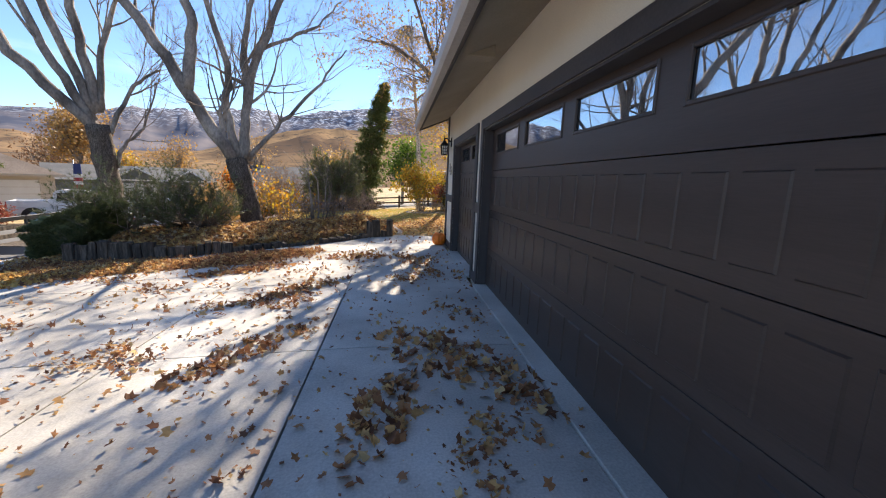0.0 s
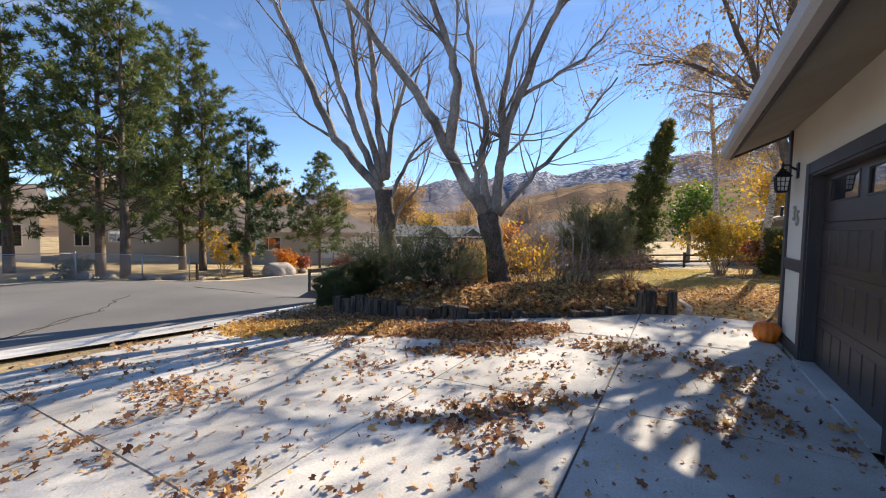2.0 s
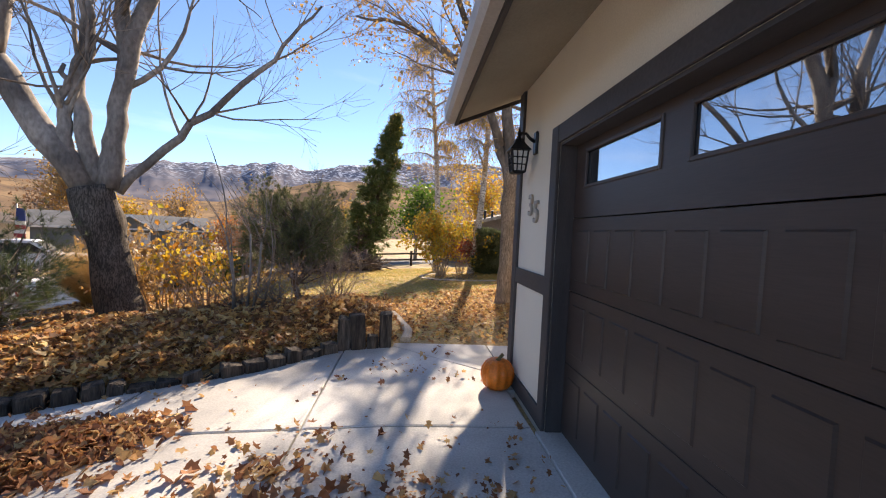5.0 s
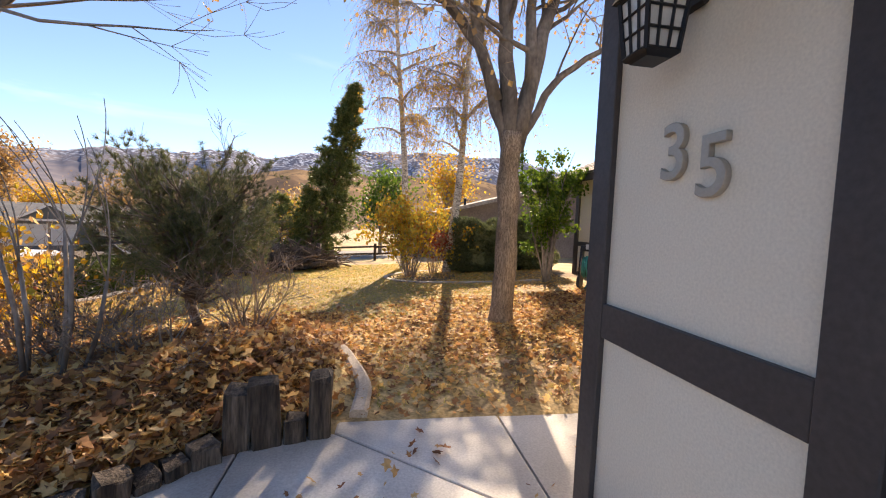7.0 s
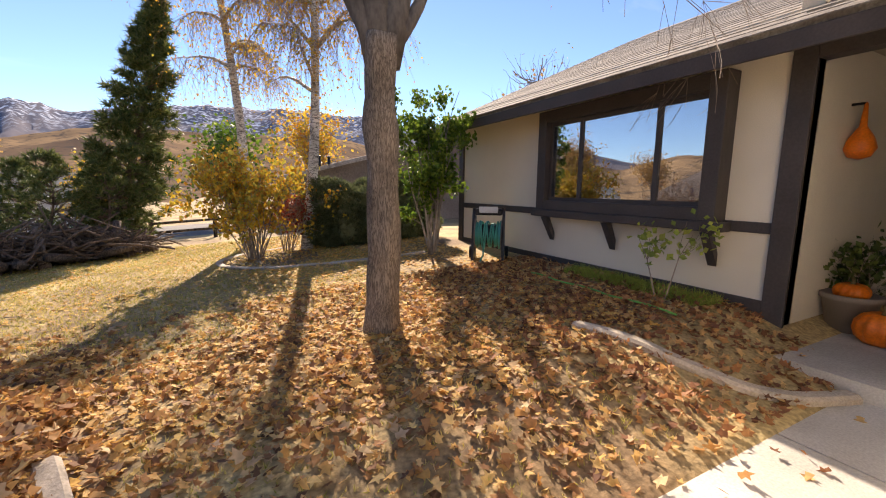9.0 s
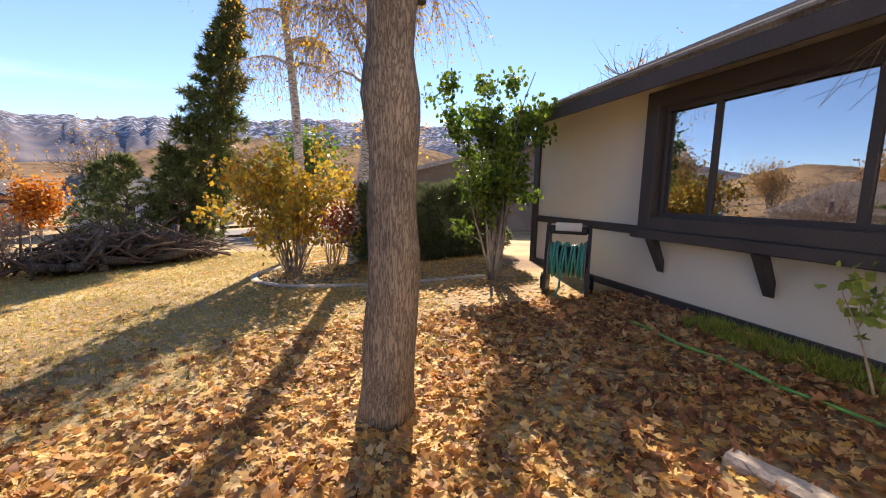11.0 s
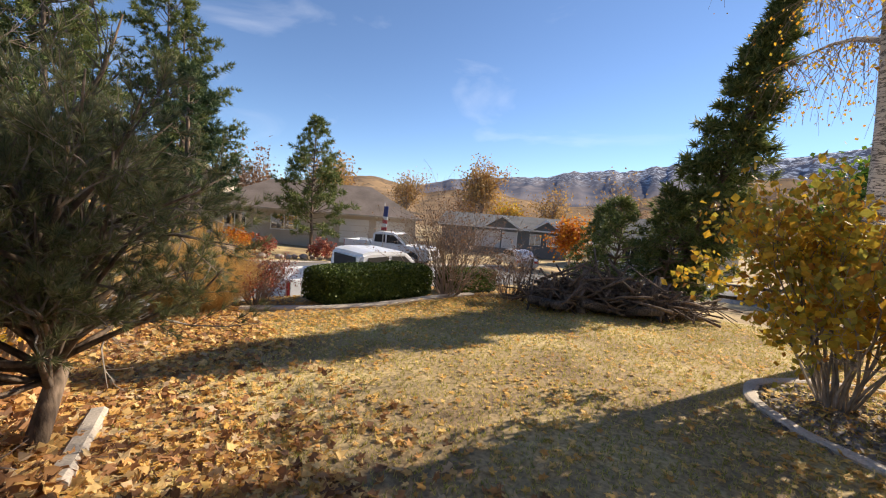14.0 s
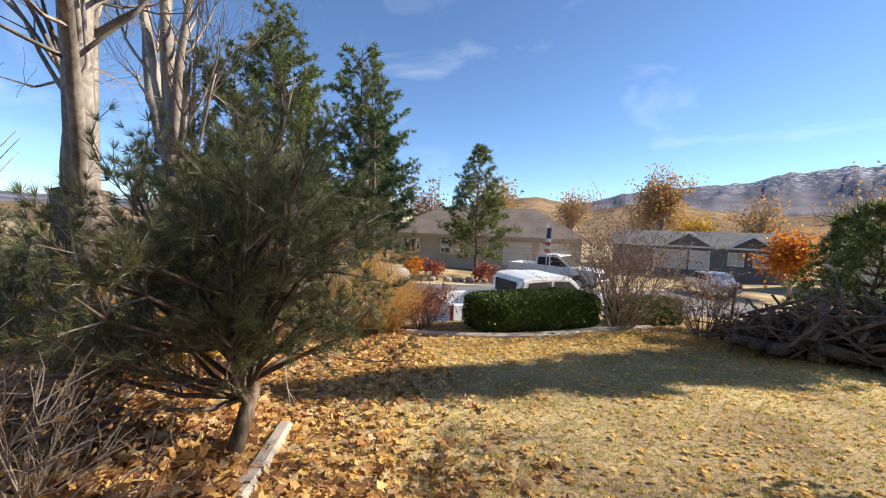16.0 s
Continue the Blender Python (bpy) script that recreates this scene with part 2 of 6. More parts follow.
M_TAN = leafy("seed_leaves", [(0.32, 0.20, 0.10), (0.45, 0.27, 0.09), (0.5, 0.33, 0.13)], 0.4)
M_LITTER = leafy("fallen_leaves", [(0.15, 0.08, 0.045), (0.28, 0.145, 0.075), (0.42, 0.22, 0.1), (0.52, 0.27, 0.1), (0.68, 0.41, 0.14), (0.76, 0.55, 0.24), (0.58, 0.43, 0.29)], 0.35, 0.7)
M_LITTER_BROWN = leafy("curled_brown_leaves", [(0.16, 0.075, 0.045), (0.28, 0.125, 0.065), (0.42, 0.2, 0.09), (0.56, 0.32, 0.13), (0.66, 0.46, 0.22)], 0.3, 0.7)
M_LITTER_PALE = leafy("dry_pale_leaves", [(0.52, 0.27, 0.08), (0.74, 0.44, 0.12), (0.80, 0.57, 0.2), (0.64, 0.43, 0.19)], 0.38, 0.7)
M_BLADE = leafy("lawn_blades", [(0.24, 0.28, 0.045), (0.44, 0.40, 0.09), (0.62, 0.51, 0.17), (0.68, 0.55, 0.23)], 0.3)
M_STRAW = leafy("straw_grass", [(0.45, 0.27, 0.09), (0.60, 0.39, 0.14), (0.68, 0.5, 0.22)], 0.35)
M_ROCK = surface("field_stone", (0.22, 0.19, 0.17), (0.38, 0.33, 0.29), 0.9, big=3, fine=20, grain=0.25, bump=0.5, rand=0.3, island=0.3)
M_WHITE = plain("white_car_paint", (0.74, 0.75, 0.76), 0.25)
M_SILVER = plain("silver_car_paint", (0.42, 0.43, 0.45), 0.3, 0.5)
M_TYRE = plain("tyre_rubber", (0.02, 0.02, 0.02), 0.9)
M_RIM = plain("alloy_rim", (0.45, 0.45, 0.46), 0.35, 0.9)
M_LAMP_RED = plain("tail_lamp_red", (0.35, 0.02, 0.02), 0.3)
M_LAMP_CLEAR = plain("headlamp_clear", (0.7, 0.72, 0.74), 0.15)
M_GALV = plain("galvanised_steel", (0.42, 0.43, 0.44), 0.45, 0.8)
M_BEIGE = surface("beige_siding", (0.42, 0.37, 0.31), (0.50, 0.44, 0.37), 0.9, big=0.6, fine=30, grain=0.08, bump=0.1)
M_PALE = surface("pale_siding", (0.58, 0.57, 0.55), (0.66, 0.65, 0.62), 0.85, big=0.6, fine=30, grain=0.06, bump=0.1)
M_GREY_SIDING = surface("grey_siding", (0.12, 0.13, 0.135), (0.16, 0.17, 0.175), 0.85, big=0.6, fine=30, grain=0.08, bump=0.1)
M_WHITE_TRIM = plain("white_trim", (0.74, 0.74, 0.72), 0.6)
M_ROOF_BROWN = surface("brown_roof", (0.15, 0.12, 0.10), (0.21, 0.17, 0.145), 0.95, big=0.8, fine=14, grain=0.25, bump=0.3)
M_ROOF_GREY = surface("grey_roof", (0.10, 0.105, 0.11), (0.15, 0.155, 0.16), 0.95, big=0.8, fine=14, grain=0.25, bump=0.3)
M_HOSE = plain("green_hose", (0.05, 0.33, 0.27), 0.4)
M_LIMEHOSE = plain("green_rubber_hose", (0.14, 0.42, 0.08), 0.4)
M_POT = plain("grey_pot", (0.25, 0.21, 0.18), 0.8)


# ---- building helpers ----
rng = np.random.default_rng(7)


def thing(name, x, y, z, label, category, group="", kind=""):
    ob = new(name)
    ob.matrix_world = pose(x, y, z)
    return tagged(ob, label, category, group, kind)


def put(name, verts, faces, material, parent=None, label="", smooth=False):
    me = bpy.data.meshes.new(name)
    me.from_pydata([tuple(v) for v in verts] if not isinstance(verts, np.ndarray) else verts.tolist(), [], faces if not isinstance(faces, np.ndarray) else faces.tolist())
    me.materials.append(material)
    if smooth:
        me.polygons.foreach_set("use_smooth", [True] * len(me.polygons))
    ob = new(name, me)
    if parent is not None:
        ob.parent = parent
        ob.matrix_parent_inverse = parent_matrix(parent).inverted()
    if label:
        ob["label"] = label
    return ob


def parent_matrix(ob):
    m = ob.matrix_basis.copy()
    while ob.parent is not None:
        m = ob.parent.matrix_basis @ ob.matrix_parent_inverse @ m
        ob = ob.parent
    return m


def part(name, bm, material, parent, label="", smooth=False):
    """Links a bmesh, in world coordinates, as one mesh object under a thing or a part."""
    me = bpy.data.meshes.new(name)
    bm.to_mesh(me)
    bm.free()
    me.materials.append(material)
    if smooth:
        me.polygons.foreach_set("use_smooth", [True] * len(me.polygons))
    ob = new(name, me)
    if parent is not None:
        ob.parent = parent
        ob.matrix_parent_inverse = parent_matrix(parent).inverted()
    if label:
        ob["label"] = label
    return ob


def box(x0, y0, z0, x1, y1, z1, bevel=0.0, bm=None):
    bm = bm or bmesh.new()
    m = Matrix.LocRotScale(((x0 + x1) / 2, (y0 + y1) / 2, (z0 + z1) / 2), None, (abs(x1 - x0), abs(y1 - y0), abs(z1 - z0)))
    made = bmesh.ops.create_cube(bm, size=1.0, matrix=m)
    if bevel:
        edges = list({e for v in made["verts"] for e in v.link_edges})
        bmesh.ops.bevel(bm, geom=edges, offset=bevel, segments=1, affect="EDGES")
    return bm


def prism(outline, a, b, axis="y", bm=None):
    """An outline of two coordinates drawn out along an axis from a to b."""
    bm = bm or bmesh.new()
    def at(u, v, w):
        return {"x": (w, u, v), "y": (u, w, v), "z": (u, v, w)}[axis]
    lo = [bm.verts.new(at(u, v, a)) for u, v in outline]
    hi = [bm.verts.new(at(u, v, b)) for u, v in outline]
    n = len(outline)
    bm.faces.new(lo)
    bm.faces.new(hi[::-1])
    for i in range(n):
        bm.faces.new((lo[i], hi[i], hi[(i + 1) % n], lo[(i + 1) % n]))
    bmesh.ops.recalc_face_normals(bm, faces=bm.faces)
    return bm


def turned(profile, x, y, z, sides=20, ribs=0, depth=0.0, bm=None):
    """A profile of (radius, height) turned about an upright axis, ribbed if asked."""
    bm = bm or bmesh.new()
    rings = []
    for r, h in profile:
        ring = []
        for k in range(sides):
            a = 2 * math.pi * k / sides
            q = r * (1 - depth * (0.5 + 0.5 * math.cos(ribs * a))) if ribs else r
            ring.append(bm.verts.new((x + q * math.cos(a), y + q * math.sin(a), z + h)))
        rings.append(ring)
    for lo, hi in zip(rings, rings[1:]):
        for k in range(sides):
            bm.faces.new((lo[k], lo[(k + 1) % sides], hi[(k + 1) % sides], hi[k]))
    bm.faces.new(rings[0][::-1])
    bm.faces.new(rings[-1])
    return bm


class Acc:
    """Gathers tubes and loose faces into one mesh."""

    def __init__(self):
        self.v, self.f = [], []

    def tube(self, pts, radii, sides=6, wobble=0.0):
        base = len(self.v)
        pts = [Vector(p) for p in pts]
        side = Vector((0.31, 0.95, 0.05))
        for i, p in enumerate(pts):
            d = (pts[min(i + 1, len(pts) - 1)] - pts[max(i - 1, 0)]).normalized()
            u = d.cross(side)
            if u.length < 0.05:
                u = d.cross(Vector((1, 0, 0)))
            u.normalize()
            w = d.cross(u)
            for k in range(sides):
                a = 2 * math.pi * k / sides
                q = radii[i] * (1 + wobble * noise.noise(Vector((p.x * 3 + math.cos(a) * 1.3, p.y * 3 + math.sin(a) * 1.3, p.z * 2.2))))
                c = p + u * (q * math.cos(a)) + w * (q * math.sin(a))
                self.v.append((c.x, c.y, c.z))
        for i in range(len(pts) - 1):
            for k in range(sides):
                a, b = base + i * sides + k, base + i * sides + (k + 1) % sides
                self.f.append((a, b, b + sides, a + sides))
        self.f.append(tuple(base + k for k in range(sides))[::-1])
        self.f.append(tuple(base + (len(pts) - 1) * sides + k for k in range(sides)))

    def make(self, name, material, parent=None, label="", smooth=True):
        return put(name, self.v, self.f, material, parent, label, smooth)


def unit(a):
    return a / np.maximum(np.linalg.norm(a, axis=1, keepdims=True), 1e-6)


def leaves(name, pos, size, material, parent=None, lobed=False, flat=0.0, hang=0.0, label="", narrow=0.42, spread=0.4):
    """Loose leaves at pos. flat: how level they lie; hang: how far they droop."""
    n = len(pos)
    nrm = unit(rng.normal(size=(n, 3)) * (1 - flat) + np.array([0, 0, 1.0]) * flat * 2)
    d = unit(np.cross(nrm, rng.normal(size=(n, 3))) + np.array([0, 0, -1.0]) * hang)
    w = unit(np.cross(nrm, d))
    s = size * (1 + spread * (rng.random((n, 1)) * 2 - 1))
    if lobed:
        shape = np.array([(0, -0.5, 0), (0.34, -0.42, 0.06), (0.24, -0.1, 0.02), (0.55, 0.12, 0.12), (0.2, 0.2, 0.0), (0, 0.62, 0.1), (-0.2, 0.2, 0.0), (-0.55, 0.12, 0.14), (-0.24, -0.1, 0.02), (-0.34, -0.42, 0.05)])
        curl = rng.uniform(-1.2, 2.2, (n, 1, 1))
    else:
        shape = np.array([(0, -0.5, 0), (narrow, 0.0, 0.1), (0, 0.55, 0.0), (-narrow, 0.0, 0.1)])
        curl = rng.uniform(-1, 1.5, (n, 1, 1))
    k = len(shape)
    off = w[:, None, :] * shape[None, :, 0:1] + d[:, None, :] * shape[None, :, 1:2] + nrm[:, None, :] * (shape[None, :, 2:3] * curl)
    v = (pos[:, None, :] + off * s[:, None, :]).reshape(-1, 3)
    f = np.arange(n * k).reshape(n, k)
    return tagged(put(name, v, f, material, parent, label), kind="stuff")


def needles(name, pos, dirs, count, length, width, material, parent=None, cone=0.9, label=""):
    """Tufts of needles: count thin blades round each direction."""
    n = len(pos)
    p = np.repeat(pos, count, axis=0)
    d = unit(np.repeat(unit(dirs), count, axis=0) + rng.normal(size=(n * count, 3)) * cone)
    w = unit(np.cross(d, rng.normal(size=(n * count, 3)))) * width
    ln = length * rng.uniform(0.6, 1.15, (n * count, 1))
    base = p + d * (ln * rng.uniform(0.0, 0.3, (n * count, 1)))
    v = np.stack([base - w, base + w, p + d * ln], axis=1).reshape(-1, 3)
    return tagged(put(name, v, np.arange(n * count * 3).reshape(-1, 3), material, parent, label), kind="stuff")


def lerp(x, xs, ys):
    return np.interp(x, xs, ys)


def step(a, b, x):
    t = np.clip((np.asarray(x, float) - a) / (b - a), 0, 1)
    return t * t * (3 - 2 * t)


# ---- lie of the land ----
WALL_X = [-6.0, -4.4, -3.2, -2.2, -1.6, -1.03, -0.72, -0.07]
WALL_Y = [7.95, 8.15, 8.6, 9.18, 9.46, 9.93, 10.2, 10.3]


def land(x, y):
    """Height of the ground: a slope down to the street, a level drive, a raised bed behind the timbers."""
    x, y = np.asarray(x, float), np.asarray(y, float)
    z = 0.05 * np.clip(x, -24, 0) + 0.065 * np.clip(x, 0, 5) * step(10.3, 11.6, y) - 0.04 * np.clip(y - 18, 0, 30)
    z = z - 1.1 * step(-6.3, -8.6, x) * step(8.5, 15, y) * (1 - 0.55 * step(-12, -19, x))
    s = y - lerp(x, WALL_X, WALL_Y)
    bed = 0.34 * (0.4 * step(0.02, 0.2, s) + 0.6 * step(0.15, 1.0, s)) * (1 - step(1.6, 4.2, s)) * step(0.1, -1.3, x) * step(-6.7, -5.9, x)
    bed = bed + 0.13 * step(0.1, 0.9, s) * (1 - step(0.9, 2.0, s)) * step(0.05, -0.2, x) * step(-2.0, -0.8, x)
    return z + bed


def h(x, y):
    return float(land(x, y))


def ground_points(x0, y0, x1, y1, n, density=None):
    x, y = rng.uniform(x0, x1, n), rng.uniform(y0, y1, n)
    if density is not None:
        keep = rng.random(n) < density(x, y)
        x, y = x[keep], y[keep]
    return np.stack([x, y, land(x, y)], axis=1)


def sheet(name, xs, ys, zfun, material, label, category):
    X, Y = np.meshgrid(xs, ys)
    v = np.stack([X, Y, zfun(X, Y)], axis=2).reshape(-1, 3)
    nx, ny = len(xs), len(ys)
    i = (np.arange(ny - 1)[:, None] * nx + np.arange(nx - 1)[None, :]).reshape(-1)
    f = np.stack([i, i + 1, i + nx + 1, i + nx], axis=1)
    return tagged(put(name, v, f, material, smooth=True), label, category, kind="structure")


DRIVE_X, DRIVE_Y = -6.9, 10.42


def under(X, Y):
    z = land(X, Y)
    drive = (X > DRIVE_X) & (Y < np.where(X < -0.07, lerp(X, WALL_X, WALL_Y) - 0.05, DRIVE_Y - 0.03))
    street = (X < -6.5) | (Y > 27)
    slope = np.where(np.hypot(X, Y) > 150, -2.0, 0.0)
    return z - np.where(drive, 0.07, 0.0) - np.where(street, 0.05, 0.0) + slope


gx = np.unique(np.round(np.concatenate([np.linspace(-4800, -300, 8), np.linspace(-300, -40, 12), np.linspace(-40, -9, 22), np.arange(-9, 7, 0.13), np.linspace(7, 40, 14), np.linspace(40, 300, 10), np.linspace(300, 4800, 8)]), 3))
gy = np.unique(np.round(np.concatenate([np.linspace(-4800, -200, 8), np.linspace(-200, -10, 12), np.linspace(-10, 6, 20), np.arange(6, 23, 0.13), np.linspace(23, 60, 20), np.linspace(60, 300, 10), np.linspace(300, 4800, 8)]), 3))
sheet("ground", gx, gy, under, M_SOIL, "dry autumn yard ground of soil and tan turf", "ground")

# street
NEAR_X, NEAR_Y = [-16, -11, -8.3, -7.5, -7.2, -7.0, -6.6, -5.0, -1.0, 6, 40], [-40, -6, 3.8, 7, 10, 18, 22.5, 25.2, 27.0, 28.5, 33]
FAR_X, FAR_Y = [-44, -30, -23.5, -20.5, -19.2, -18.6, -18.4, -18, -8, 6, 40], [-40, -6, 6.5, 11.5, 16.0, 21, 26, 37, 38.5, 40, 45]


def ribbon(name, ax, ay, bx, by, lift, material, label, category, along=6, across=10):
    t = np.linspace(0, len(ax) - 1, (len(ax) - 1) * along + 1)
    k = np.arange(len(ax))
    p, q = np.stack([np.interp(t, k, ax), np.interp(t, k, ay)], 1), np.stack([np.interp(t, k, bx), np.interp(t, k, by)], 1)
    u = np.linspace(0, 1, across + 1)
    g = p[:, None, :] * (1 - u[None, :, None]) + q[:, None, :] * u[None, :, None]
    z = land(g[..., 0], g[..., 1]) + lift
    v = np.concatenate([g, z[..., None]], axis=2).reshape(-1, 3)
    n = across + 1
    i = (np.arange(len(t) - 1)[:, None] * n + np.arange(across)[None, :]).reshape(-1)
    f = np.stack([i, i + n, i + n + 1, i + 1], axis=1)
    return tagged(put(name, v, f, material, smooth=True), label, category, kind="structure")


ribbon("road", NEAR_X, NEAR_Y, FAR_X, FAR_Y, 0.0, M_ASPHALT, "grey cracked asphalt residential street", "road")
ribbon("pavement", NEAR_X[:6], NEAR_Y[:6], [x + 0.75 for x in NEAR_X[:6]], [y + 0.2 for y in NEAR_Y[:6]], 0.012, M_CONCRETE, "pale concrete gutter pan along the street", "gutter", across=2)
ribbon("pavement", FAR_X[:8], FAR_Y[:8], [x - 0.7 for x in FAR_X[:8]], FAR_Y[:8], 0.02, M_CURB, "pale concrete gutter across the street", "gutter", across=2)
crack = Acc()
for cx, cy, n, dx, dy in ((-14.0, 7.6, 16, 0.36, -0.2), (-11.2, 6.0, 9, 0.3, -0.28), (-15.5, 10.2, 12, 0.42, 0.2)):
    pts = []
    for i in range(n):
        pts.append((cx, cy, h(cx, cy) + 0.003))
        cx, cy = cx + dx + rng.normal() * 0.1, cy + dy + rng.normal() * 0.12
    crack.tube(pts, [0.012] * n, 4)
tagged(crack.make("road_crack", M_DARK), "dark wandering cracks in the street asphalt", "crack", kind="structure")

# ---- garage ----
GX, GEND = 1.155, 9.18
walls = thing("wall_garage", GX, 4.0, 0, "tan stucco garage front with dark brown trim boards", "wall", kind="structure")
T = 0.16
BIG0, BIG1, SM0, SM1, OPEN = 0.56, 5.41, 5.89, 8.11, 2.125
TW = 0.13
for y0, y1, z0, z1 in ((-4.0, BIG0, -0.3, 3.0), (BIG0, BIG1, OPEN, 3.0), (BIG1, SM0, -0.3, 3.0), (SM0, SM1, OPEN, 3.0), (SM1, GEND, -0.3, 3.0)):
    part("stucco_panel", box(GX, y0, z0, GX + T, y1, z1), M_STUCCO, walls)
tagged(part("wall_garage_end", prism([(GX + T, -0.3), (9.0, -0.3), (9.0, 5.6), (GX + T, 3.02)], GEND - T, GEND, "y"), M_STUCCO, None), "tan stucco end wall of the garage by the walk", "wall", kind="structure")
tagged(part("wall_garage_back", box(8.8, -4.0, -0.3, 9.0, GEND - T, 5.9), M_STUCCO, None), "plain stucco wall at the back of the garage", "wall", kind="structure")
tagged(part("wall_garage_south", prism([(GX + T, -0.3), (8.8, -0.3), (8.8, 5.5), (GX + T, 3.02)], -4.0, -3.85, "y"), M_STUCCO, None), "plain stucco end wall of the garage", "wall", kind="structure")
tagged(part("floor_garage", box(GX + T, -3.85, -0.2, 8.8, GEND - T, 0.01), M_CONCRETE, None), "grey concrete garage floor", "floor", kind="structure")


def board(y0, y1, z0, z1, proud=0.025, name="trim_board"):
    part(name, box(GX - proud, y0, z0, GX, y1, z1, 0.004), M_TRIM, walls)


for a, b in ((BIG0, BIG1), (SM0, SM1)):
    board(a - TW, a, 0.0, OPEN + TW)
    board(b, b + TW, 0.0, OPEN + TW)
    board(a, b, OPEN, OPEN + TW, 0.022)
for a, b in ((BIG1 + TW, SM0 - TW), (SM1 + TW, GEND - 0.11)):
    board(a, b, 1.0, 1.145, 0.022)
    board(a, b, 0.0, 0.14, 0.022)
part("corner_board", box(GX - 0.027, GEND - 0.11, 0.0, GX + 0.0, GEND + 0.022, 2.97, 0.004), M_TRIM, walls)
part("corner_board", box(GX - 0.0, GEND, 0.0, GX + 0.11, GEND + 0.022, 2.97, 0.004), M_TRIM, walls)


def garage_door(y0, y1, wins, panels, label):
    d = thing("garage_door", 1.4, (y0 + y1) / 2, 0.0, label, "garage door")
    x = GX + 0.12
    hgt = (OPEN - 0.03) / 4
    pw = (y1 - y0 - 0.12) / panels
    shared = None
    for r in range(3):
        part("door_section", box(x, y0 + 0.004, 0.015 + r * hgt + 0.0025, x + 0.045, y1 - 0.004, 0.015 + (r + 1) * hgt - 0.0025, 0.002), M_DOOR, d)
        for c in range(panels):
            m = pose(x - 0.002, y0 + 0.06 + pw * (c + 0.5), 0.015 + (r + 0.5) * hgt)
            if shared is None:
                bm = bmesh.new()
                w, t = pw / 2 - 0.03, hgt / 2 - 0.085
                lo = [bm.verts.new((0.003, a * w, b * t)) for a, b in ((-1, -1), (1, -1), (1, 1), (-1, 1))]
                hi = [bm.verts.new((-0.007, a * (w - 0.008), b * (t - 0.008))) for a, b in ((-1, -1), (1, -1), (1, 1), (-1, 1))]
                bm.faces.new(hi)
                for i in range(4):
                    bm.faces.new((lo[i], lo[(i + 1) % 4], hi[(i + 1) % 4], hi[i]))
                bmesh.ops.recalc_face_normals(bm, faces=bm.faces)
                shared = bpy.data.meshes.new("door_panel")
                bm.to_mesh(shared)
                bm.free()
                shared.materials.append(M_DOOR)
            ob = new("door_panel", shared)
            ob.parent, ob.matrix_basis = d, parent_matrix(d).inverted() @ m
    z0 = 0.015 + 3 * hgt + 0.004
    z1, wz0, wz1 = OPEN - 0.015, 1.79, 2.055
    edges = [y0 + 0.004] + [v for w in wins for v in w] + [y1 - 0.004]
    part("window_rail", box(x, y0 + 0.004, z0, x + 0.045, y1 - 0.004, wz0), M_DOOR, d)
    part("window_rail", box(x, y0 + 0.004, wz1, x + 0.045, y1 - 0.004, z1), M_DOOR, d)
    for a, b in zip(edges[0::2], edges[1::2]):
        part("window_post", box(x, a, wz0, x + 0.045, b, wz1), M_DOOR, d)
    for a, b in wins:
        w = part("window_pane", box(x + 0.012, a + 0.0, wz0 + 0.0, x + 0.017, b - 0.0, wz1), M_GLASS, d, "reflecting window pane")
        w.visible_shadow = False
        for aa, bb, cc, dd in ((a, a + 0.022, wz0, wz1), (b - 0.022, b, wz0, wz1), (a + 0.022, b - 0.022, wz0, wz0 + 0.022), (a + 0.022, b - 0.022, wz1 - 0.022, wz1)):
            part("window_frame", box(x - 0.008, aa, cc, x + 0.012, bb, dd, 0.004), M_DOOR, w)
    part("bottom_seal", box(x + 0.005, y0 + 0.01, 0.0, x + 0.04, y1 - 0.01, 0.017), M_TYRE, d)
    for yy, s in ((y0, 1), (y1, -1)):
        part("jamb", box(GX + T - 0.19 + 0.03, yy, 0.0, GX + 0.118, yy + s * 0.02, OPEN), M_TRIM, d)
    part("jamb", box(GX, y0 + 0.02, OPEN - 0.02, GX + 0.118, y1 - 0.02, OPEN), M_TRIM, d)
    return d


garage_door(BIG0, BIG1, [(0.8, 1.75), (1.95, 2.9), (3.1, 4.05), (4.25, 5.2)], 18, "closed wide dark brown panelled garage door with a row of windows")
garage_door(SM0, SM1, [(6.12, 6.92), (7.1, 7.95)], 8, "closed single dark brown panelled garage door with two windows")
part("threshold", box(1.085, BIG0, -0.02, GX + T, BIG1, 0.012, 0.004), M_CONCRETE, walls)
part("threshold", box(1.085, SM0, -0.02, GX + T, SM1, 0.012, 0.004), M_CONCRETE, walls)

# roof of the garage: eave along the drive, sloping soffit
EX, EZ, PITCH, REND = 0.5, 2.55, 0.42, 9.34
roof = thing("roof_garage", 2.0, 4.0, 2.6, "low pitched grey shingle garage roof with a pale gutter", "roof", kind="structure")


def rz(x, up=0.0):
    return EZ + (x - EX) * PITCH + up


